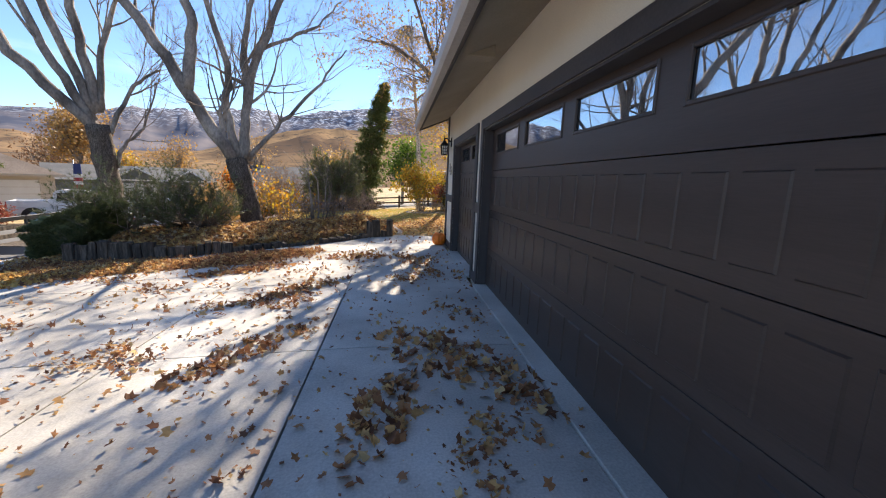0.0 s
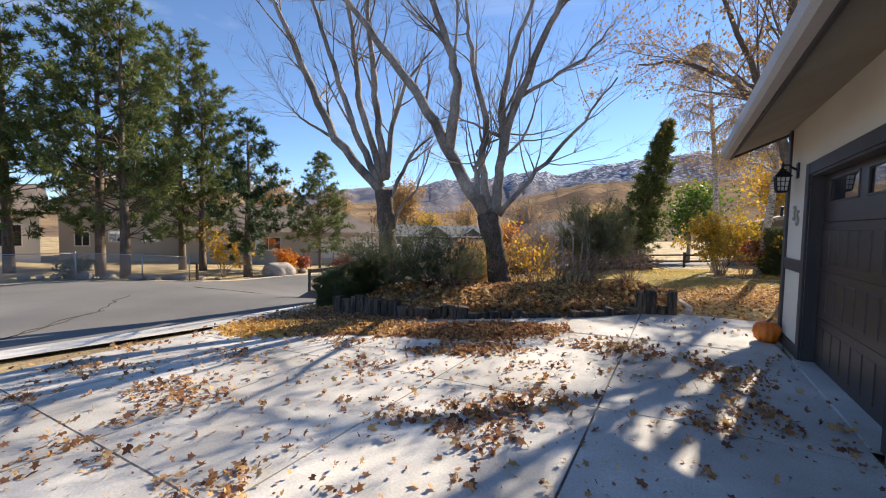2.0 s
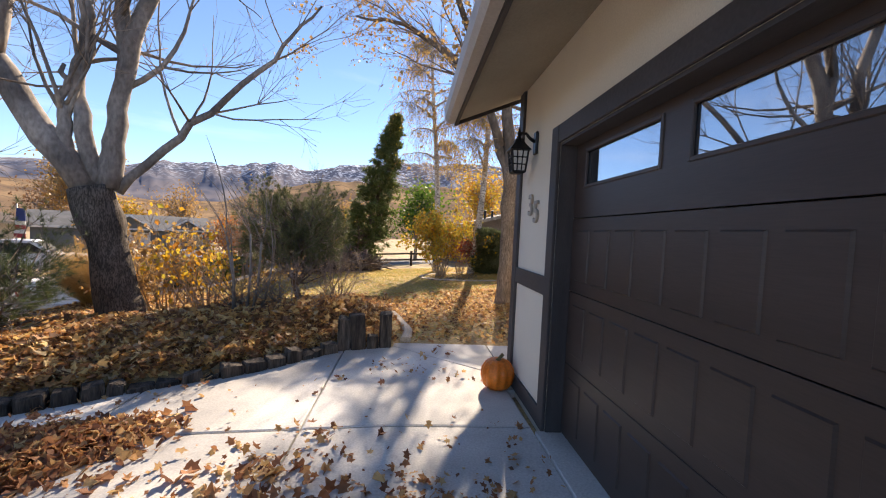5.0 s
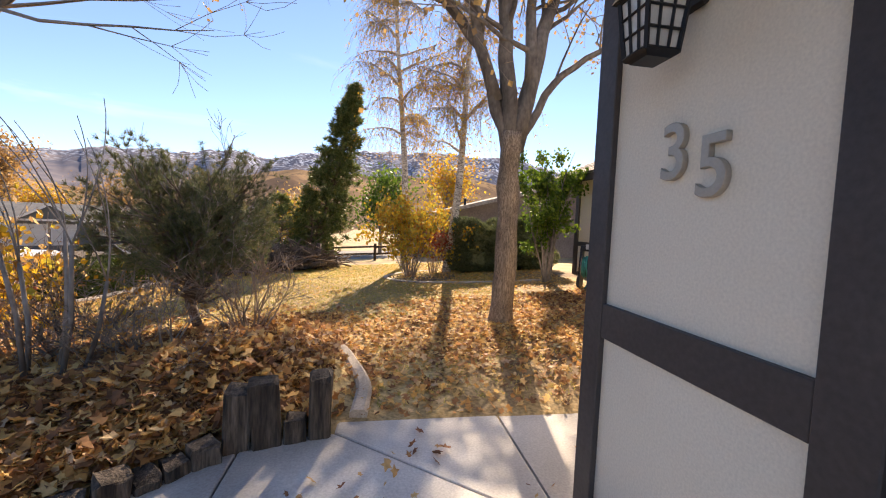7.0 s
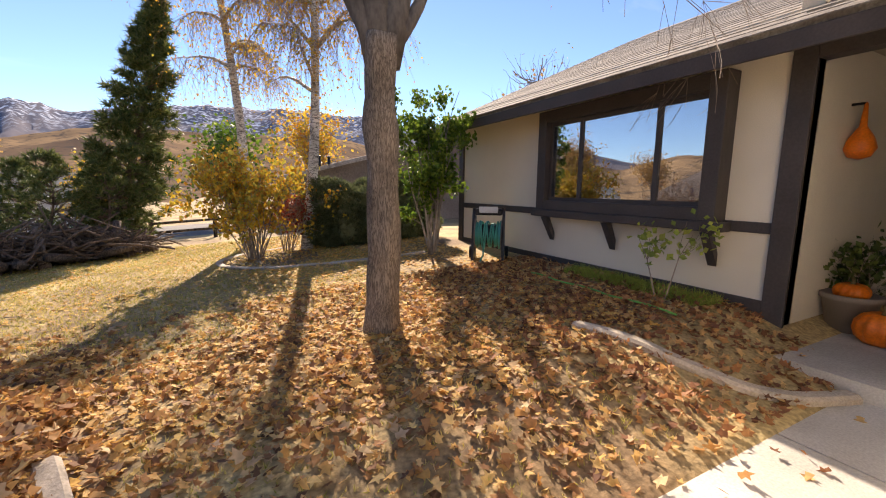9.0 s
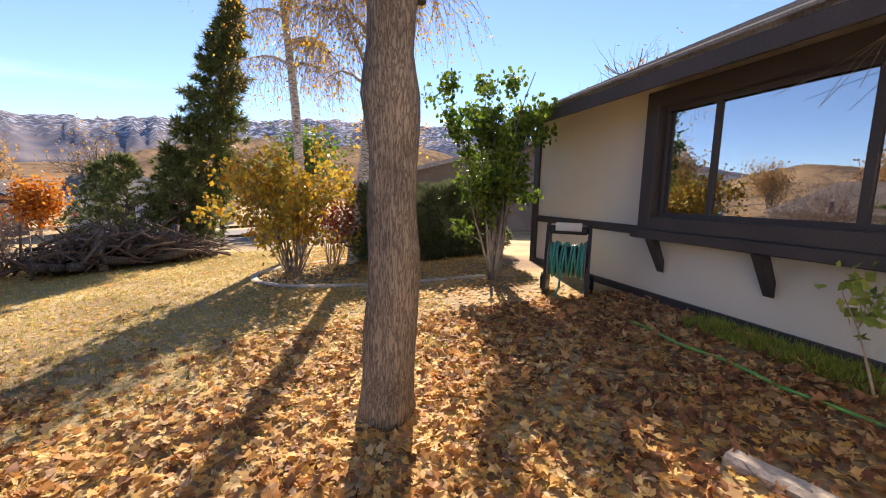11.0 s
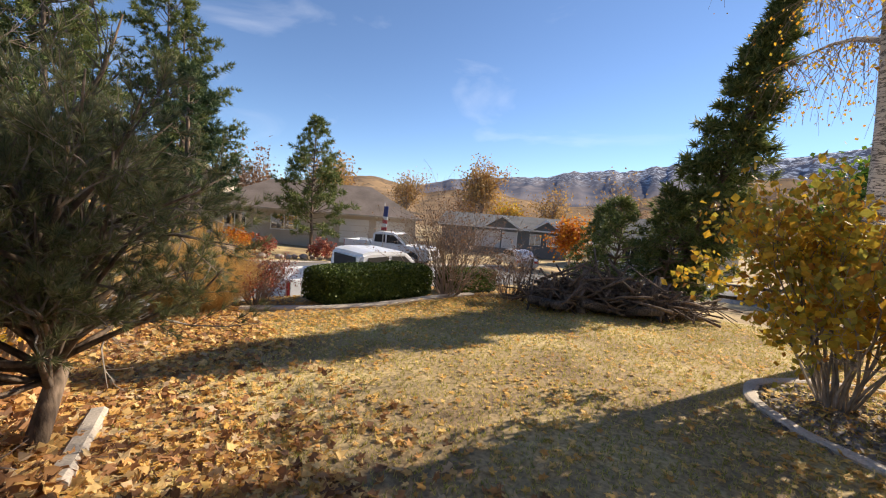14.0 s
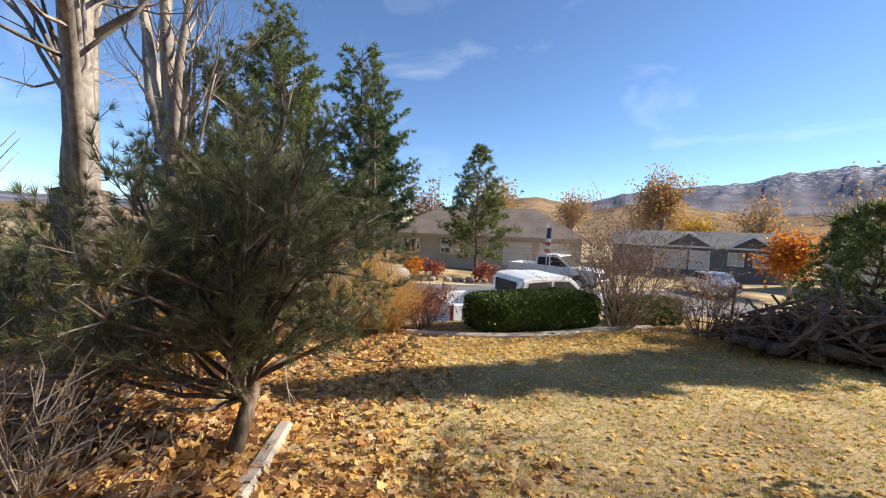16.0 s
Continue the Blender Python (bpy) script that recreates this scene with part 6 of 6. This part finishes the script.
house(15, 9, 2.4, 3.8, M_GREY_SIDING, M_ROOF_GREY, "dark grey house with white trimmed gables and garage", pose(-29.5, 50.5, -2.1, 0, 0, 37),
      [("garage", -3.2, -0.4, 0.0, 2.0), ("garage", 0.0, 1.6, 0.0, 2.0), ("window", 3.2, 4.4, 0.7, 1.9), ("window", 5.2, 6.6, 0.7, 1.9)], "x", gables=((-0.2, 4.2, 1.3), (5.0, 3.4, 1.1)))
house(9, 10, 4.3, 6.3, M_BEIGE, M_ROOF_BROWN, "tall beige house behind the pines", pose(-38, 17.5, -1.4, 0, 0, 66),
      [("window", -1.6, -0.7, 1.3, 2.1), ("window", 0.5, 1.6, 1.3, 2.1), ("dark", -3.6, -2.8, 1.0, 2.0)], "y", trim=M_BEIGE)
house(13, 9, 3.2, 5.2, M_PALE, M_ROOF_BROWN, "low pale house with a brown roof beside the street", pose(-40, 5.7, -1.2, 0, 0, 77),
      [("dark", 3.0, 5.6, 0.9, 2.3), ("dark", -3, -1, 0.9, 2.3)], "x", trim=M_TRIM)
house(16, 10, 2.5, 4.6, M_ROOF_BROWN, M_SHINGLE, "brown neighbouring house beyond the hedge", pose(11.3, 27.0, -0.55, 0, 0, 0),
      [("window", -6, -4.5, 0.8, 1.9), ("window", 0, 1.5, 0.8, 1.9)], "y", trim=M_TRIM)
house(12, 9, 2.5, 4.3, M_PALE, M_ROOF_GREY, "pale far house among bare trees", pose(-12.5, 52, -1.9, 0, 0, 15), [("dark", -3, -1.6, 0.2, 2.0), ("window", 1, 2.4, 0.8, 1.9)], "x")


for vx in (4.2, 4.6):
    v = thing("roof_vent", vx, 27.4, 2.2, "dark metal vent pipe on a neighbouring roof", "vent pipe", "roof vents")
    a = Acc()
    a.tube([(vx, 27.4, 2.1), (vx, 27.4, 2.74)], [0.06, 0.06], 10)
    a.make("pipe", M_BLACK, v)
    part("cap", turned([(0.01, 0), (0.1, 0.0), (0.1, 0.04), (0.01, 0.09)], vx, 27.4, 2.74, 12), M_BLACK, v)


# ---- vehicles ----
def wheel(parent, x, y, r, side):
    a = Acc()
    a.tube([(x, y - 0.12, r), (x, y - 0.09, r), (x, y + 0.09, r), (x, y + 0.12, r)], [r * 0.9, r, r, r * 0.9], 22)
    t = a.make("wheel", M_TYRE, parent)
    b = Acc()
    b.tube([(x, y + side * 0.10, r), (x, y + side * 0.125, r), (x, y + side * 0.13, r)], [r * 0.64, r * 0.6, r * 0.12], 14)
    b.make("rim", M_RIM, t, "alloy rim")


def pickup(label, paint):
    """A crew cab pickup heading along +x, 5.8 m long."""
    t = thing("pickup_truck", 0, 0, 0, label, "pickup truck")
    def side(pts, w0, w1, bev=0.05):
        bm = prism(pts, w0, w1, "y")
        bmesh.ops.bevel(bm, geom=bm.edges[:], offset=bev, segments=2, affect="EDGES")
        return bm
    part("body", side([(-2.9, 0.55), (2.75, 0.45), (2.9, 0.6), (2.9, 1.05), (2.75, 1.18), (1.35, 1.25), (-0.95, 1.25), (-0.95, 0.9), (-2.9, 0.9)], -0.98, 0.98), paint, t, smooth=False)
    part("cab", side([(-1.0, 1.18), (-0.92, 1.85), (-0.6, 1.93), (0.55, 1.92), (1.42, 1.24)], -0.86, 0.86, 0.07), paint, t)
    for s in (-1, 1):
        part("bed_side", box(-2.88, s * 0.98, 0.88, -0.97, s * 0.84, 1.3, 0.03), paint, t)
        part("side_window", prism([(-0.8, 1.3), (-0.74, 1.76), (-0.05, 1.8), (-0.05, 1.3)], s * 0.865, s * 0.872), M_DARK, t)
        part("side_window", prism([(0.05, 1.3), (0.05, 1.8), (0.5, 1.79), (1.12, 1.32)], s * 0.865, s * 0.872), M_DARK, t)
        part("headlight", box(2.8, s * 0.6, 0.86, 2.915, s * 0.93, 1.06, 0.02), M_LAMP_CLEAR, t)
        part("tail_light", box(-2.92, s * 0.84, 0.88, -2.8, s * 0.97, 1.24, 0.02), M_LAMP_RED, t)
        part("mirror", box(0.72, s * 0.9, 1.3, 0.9, s * 1.12, 1.48, 0.03), M_BLACK, t)
        part("wheel_arch", prism([(r2 * math.cos(a2) + 1.85, 0.42 + r2 * math.sin(a2)) for r2, a2 in [(0.5, k * math.pi / 9) for k in range(10)]], s * 0.975, s * 0.985), M_BLACK, t)
        part("wheel_arch", prism([(r2 * math.cos(a2) - 1.85, 0.42 + r2 * math.sin(a2)) for r2, a2 in [(0.5, k * math.pi / 9) for k in range(10)]], s * 0.975, s * 0.985), M_BLACK, t)
    part("tailgate", box(-2.9, -0.83, 0.88, -2.82, 0.83, 1.28, 0.02), paint, t)
    part("windscreen", prism([(0.66, 1.85), (1.36, 1.31), (1.372, 1.32), (0.672, 1.862)], -0.74, 0.74), M_DARK, t)
    part("rear_window", box(-0.975, -0.6, 1.38, -0.96, 0.6, 1.75), M_DARK, t)
    part("grille", box(2.88, -0.55, 0.72, 2.93, 0.55, 1.08, 0.02), M_BLACK, t)
    part("bumper", box(2.85, -0.95, 0.48, 2.99, 0.95, 0.68, 0.03), M_RIM, t, "chrome front bumper")
    part("bumper", box(-3.02, -0.95, 0.55, -2.88, 0.95, 0.74, 0.03), M_RIM, t, "chrome rear bumper")
    for x in (-1.85, 1.85):
        for y, s in ((-0.86, -1), (0.86, 1)):
            wheel(t, x, y, 0.4, s)
    return t


truck = pickup("white crew cab pickup parked behind the hedge", M_WHITE)
truck.matrix_world = pose(-8.9, 19.2, h(-8.9, 19.2), 0, 0, 90)
other = copy_thing(truck, pose(-19.6, 27.4, h(-19.6, 27.4), 0, 0, 28))
tagged(other, "white crew cab pickup parked in a driveway")


def sedan(label, paint):
    t = thing("parked_car", 0, 0, 0, label, "car")
    bm = prism([(-2.2, 0.35), (2.2, 0.3), (2.3, 0.5), (2.2, 0.75), (1.1, 0.92), (-2.0, 0.98), (-2.3, 0.8)], -0.88, 0.88, "y")
    bmesh.ops.bevel(bm, geom=bm.edges[:], offset=0.06, segments=2, affect="EDGES")
    part("body", bm, paint, t)
    bm = prism([(-1.95, 0.94), (-1.35, 1.42), (-0.2, 1.47), (0.35, 1.4), (1.15, 0.9)], -0.74, 0.74, "y")
    bmesh.ops.bevel(bm, geom=bm.edges[:], offset=0.06, segments=2, affect="EDGES")
    part("cabin", bm, paint, t)
    for s in (-1, 1):
        part("side_window", prism([(-1.5, 1.0), (-1.2, 1.34), (-0.2, 1.38), (0.28, 1.32), (0.85, 0.98)], s * 0.745, s * 0.752), M_DARK, t)
        part("headlight", box(2.15, s * 0.5, 0.58, 2.29, s * 0.82, 0.72, 0.02), M_LAMP_CLEAR, t)
        part("tail_light", box(-2.29, s * 0.5, 0.66, -2.18, s * 0.82, 0.82, 0.02), M_LAMP_RED, t)
    for x in (-1.35, 1.4):
        for y, s in ((-0.78, -1), (0.78, 1)):
            wheel(t, x, y, 0.32, s)
    return t


car = sedan("silver car parked before the grey house", M_SILVER)
car.matrix_world = pose(-17.6, 37.6, h(-17.6, 37.6), 0, 0, 150)

# utility trailer
tr = thing("utility_trailer", 0, 0, 0, "dark steel utility trailer with a lowered ramp", "trailer")
part("bed", box(-1.6, -0.85, 0.45, 1.6, 0.85, 0.52, 0.01), M_TIMBER, tr, "worn plank bed")
for s in (-1, 1):
    for z in (0.66, 0.86, 1.06):
        part("side_rail", box(-1.6, s * 0.85 - 0.025, z - 0.05, 1.6, s * 0.85 + 0.025, z + 0.05, 0.006), M_TIMBER if z < 1 else M_BLACK, tr)
    for x in (-1.58, -0.5, 0.5, 1.58):
        part("post", box(x - 0.025, s * 0.85 - 0.03, 0.4, x + 0.025, s * 0.85 + 0.03, 1.12), M_BLACK, tr)
    wheel(tr, 0.0, s * 1.02, 0.33, s)
    part("fender", prism([(-0.5, 0.6), (-0.32, 0.74), (0.32, 0.74), (0.5, 0.6), (0.5, 0.63), (0.32, 0.78), (-0.32, 0.78), (-0.5, 0.63)], s * 0.88, s * 1.16), M_BLACK, tr)
rp = bmesh.new()
box(-3.0, -0.8, 0.0, -1.62, 0.8, 0.04, 0, rp)
rp.transform(pose(-1.62, 0, 0.47, 0, -17, 0) @ pose(1.62, 0, 0))
part("ramp", rp, M_BLACK, tr, "lowered mesh ramp")
part("tongue", box(1.6, -0.05, 0.42, 2.9, 0.05, 0.5), M_BLACK, tr)
tr.matrix_world = pose(-8.3, 11.6, h(-8.3, 11.6), 0, 0, 92)

# flagpole
fl = thing("flagpole", -18.6, 26.0, h(-18.6, 26.0), "slim pole with a limp striped flag", "flagpole")
fz = h(-18.6, 26.0)
a = Acc()
a.tube([(-18.6, 26.0, fz), (-18.6, 26.0, fz + 3.6)], [0.035, 0.025], 8)
a.make("pole", M_GALV, fl)
M_FLAG_R, M_FLAG_B = plain("flag_red", (0.4, 0.05, 0.06), 0.9), plain("flag_blue", (0.05, 0.07, 0.2), 0.9)
for k in range(7):
    part("stripe", box(-18.58 + 0.0, 25.96 + k * 0.0 - 0.02 * k, fz + 3.4 - 0.2 * (k + 1), -18.2 + 0.02 * k, 26.0 - 0.02 * k, fz + 3.4 - 0.2 * k), (M_FLAG_R, M_WHITE_TRIM)[k % 2] if k > 2 else M_FLAG_B, fl)

# chain link fence
fence = thing("chain_link_fence", -22, 9, h(-22, 9), "galvanised chain link fence along the street", "fence")
fp = [(-25.5 + 0.0, 4.0), (-24.4, 6.6), (-23.2, 9.2), (-22.3, 11.4), (-21.6, 13.2)]
for (xa, ya), (xb, yb) in zip(fp, fp[1:]):
    for z in (0.05, 1.2):
        a = Acc()
        a.tube([(xa, ya, h(xa, ya) + z), (xb, yb, h(xb, yb) + z)], [0.02 if z > 1 else 0.008] * 2, 6)
        a.make("rail", M_GALV, fence)
    mesh = Acc()
    ln = math.hypot(xb - xa, yb - ya)
    for s in (-1, 1):
        for k in range(int(ln / 0.11) + 10):
            u0, u1 = (k - 10) * 0.11 if s > 0 else k * 0.11, (k * 0.11 if s > 0 else (k - 10) * 0.11)
            c0, c1 = min(max(u0, 0), ln), min(max(u1, 0), ln)
            if abs(c1 - c0) < 0.02:
                continue
            za, zb = 0.05 + 1.1 * (c0 - u0) / (u1 - u0), 0.05 + 1.1 * (c1 - u0) / (u1 - u0)
            q = [(xa + (xb - xa) * c / ln, ya + (yb - ya) * c / ln) for c in (c0, c1)]
            mesh.tube([(*q[0], h(*q[0]) + za), (*q[1], h(*q[1]) + zb)], [0.007] * 2, 3)
    mesh.make("wire_mesh", M_GALV, fence, smooth=False)
for xa, ya in fp:
    a = Acc()
    a.tube([(xa, ya, h(xa, ya) - 0.1), (xa, ya, h(xa, ya) + 1.28)], [0.03] * 2, 8)
    a.make("post", M_GALV, fence)
a = Acc()
a.tube([(-20.9, 13.2, h(-20.9, 13.2) - 0.1), (-20.9, 13.2, h(-20.9, 13.2) + 0.85)], [0.07, 0.06], 8)
tagged(a.make("wooden_post", M_TIMBER), "short weathered wooden post at the street", "post")


def boulder(x, y, r, label):
    bm = bmesh.new()
    bmesh.ops.create_icosphere(bm, subdivisions=3, radius=1)
    for v in bm.verts:
        v.co *= 1 + 0.3 * noise.noise(v.co * 1.4 + Vector((x, y, 0)))
    bm.transform(Matrix.LocRotScale((x, y, h(x, y) + r * 0.25), None, (r, r * 0.85, r * 0.6)))
    return tagged(part("boulder", bm, M_ROCK, None, smooth=True), label, "boulder", "boulders")


boulder(-20.4, 17.6, 0.95, "large rounded brown boulder at the street edge")
for i in range(16):
    u = rng.random()
    boulder(-25.3 + u * 4.2 - rng.random() * 0.8, 7.5 + u * 7.5, rng.uniform(0.15, 0.38), "grey field stone in the verge")
for i in range(9):
    boulder(-21.5 + rng.normal() * 0.5, 19.5 + i * 0.5, rng.uniform(0.15, 0.3), "grey field stone in the verge")
for i in range(10):
    boulder(-1.9 + rng.normal() * 0.5, 22.2 + rng.normal() * 0.3, rng.uniform(0.08, 0.18), "small field stone by the brush pile")

shrub("orange_shrub", -21.4, 19.0, 1.5, 0.7, "small shrub with bright orange leaves", M_TWIG, M_ORANGE, 1400, 0.11, stems=14, levels=1)
shrub("red_shrub", -21.6, 20.3, 1.2, 0.8, "low shrub with red leaves", M_TWIG, M_REDLEAF, 1400, 0.1, stems=14, levels=1)
shrub("red_shrub", -20.6, 23.2, 1.2, 0.8, "low shrub with red leaves", M_TWIG, M_REDLEAF, 1400, 0.1, stems=14, levels=1)
shrub("dark_shrub", -21.2, 18.2, 0.8, 0.7, "low dark evergreen shrub", M_TWIG, M_JUNIPER, 1600, 0.09, stems=16, levels=1)
shrub("yellow_tree", -23.2, 16.0, 2.6, 0.9, "small tree with yellow leaves", M_TWIG, M_YELLOW, 900, 0.14, stems=8, levels=1)
shrub("dark_shrub", -24.6, 9.6, 1.0, 0.9, "dark shrub behind the fence", M_TWIG, M_JUNIPER, 1500, 0.1, stems=14, levels=1)


def round_tree(x, y, height, radius, label, leaf, count, size, trunk_mat=M_LIMB):
    z = h(x, y)
    t = thing("far_tree", x, y, z, label, "tree")
    acc, tips = (Acc(), Acc()), []
    acc[0].tube([(x, y, z - 0.2), (x + 0.05, y, z + height * 0.35), (x, y, z + height * 0.8)], [height * 0.028, height * 0.022, 0.03], 8)
    for k in range(26):
        a = rng.uniform(0, 6.28)
        d = Vector((math.cos(a) * rng.uniform(0.2, 0.9), math.sin(a) * rng.uniform(0.2, 0.9), rng.uniform(0.3, 1.2)))
        spray(acc, tips, (x, y, z + height * rng.uniform(0.25, 0.6)), d, radius * rng.uniform(0.7, 1.15), height * 0.009, 1, 0.0, 0.1, 6, 0.2, 0.5)
    acc[0].make("trunk", trunk_mat, t)
    tagged(acc[1].make("twig_crown", M_TWIG, t, smooth=False), kind="stuff")
    i = rng.integers(0, len(tips), count)
    p = np.array([tuple(tips[j][0]) for j in i]) + rng.normal(size=(count, 3)) * size * 2.2
    leaves("foliage", p, size, leaf, t)


round_tree(-15.6, 42.0, 4.2, 1.5, "small round tree with glowing orange leaves", M_ORANGE, 2600, 0.2)
round_tree(-42, 60, 11, 5.5, "rust brown autumn tree behind the houses", M_TAN, 5000, 0.3)
round_tree(-52, 52, 9, 5, "bare brown tree behind the houses", M_TAN, 2500, 0.25)
round_tree(-18, 55, 9, 4, "bare grey tree beyond the houses", M_TAN, 500, 0.2)
round_tree(-46, 36, 9, 4.5, "brown autumn tree behind a roof", M_TAN, 3000, 0.3)
round_tree(-36, 6, 7, 3.5, "yellow green tree behind the fence", M_YELLOW, 2500, 0.22)
round_tree(-38, 62, 7, 3, "yellow green tree behind the grey house", M_YELLOW, 2200, 0.25)
round_tree(0.5, 34, 5, 2.4, "green shrub tree beyond the street", M_GREEN, 2200, 0.2)
round_tree(6, 40, 7, 3, "golden tree beyond the street", M_YELLOW, 2600, 0.2)
round_tree(14, 24, 8, 3, "bare tree behind the house roof", M_TAN, 150, 0.15)

for fx, fy, fh, fr, fl_ in ((-58, 44, 8, 4.5, M_RUST), (-33, 66, 9, 4, M_TAN), (-50, 66, 8, 5, M_RUST), (-24, 70, 8, 4, M_RUST), (-9, 62, 8, 4, M_TAN), (-44, 26, 8, 4, M_RUST), (-52, 20, 9, 4.5, M_TAN), (-8, 48, 5, 2.5, M_GOLD)):
    round_tree(fx, fy, fh, fr, "brown autumn tree far behind the houses", fl_, 1500, 0.26)

# split rail fence at the far lawn edge
rf = thing("rail_fence", 0, 25.2, h(0, 25.2), "low weathered split rail fence at the lawn end", "fence")
for xa, xb in ((-1.6, 0.2), (0.2, 2.0), (2.0, 3.8)):
    for z in (0.3, 0.6):
        a = Acc()
        a.tube([(xa, 25.2, h(xa, 25.2) + z), (xb, 25.2, h(xb, 25.2) + z + 0.02)], [0.045, 0.04], 6, 0.2)
        a.make("rail", M_TIMBER, rf)
for xa in (-1.6, 0.2, 2.0, 3.8):
    part("post", box(xa - 0.06, 25.14, h(xa, 25.2) - 0.1, xa + 0.06, 25.26, h(xa, 25.2) + 0.75, 0.01), M_TIMBER, rf)
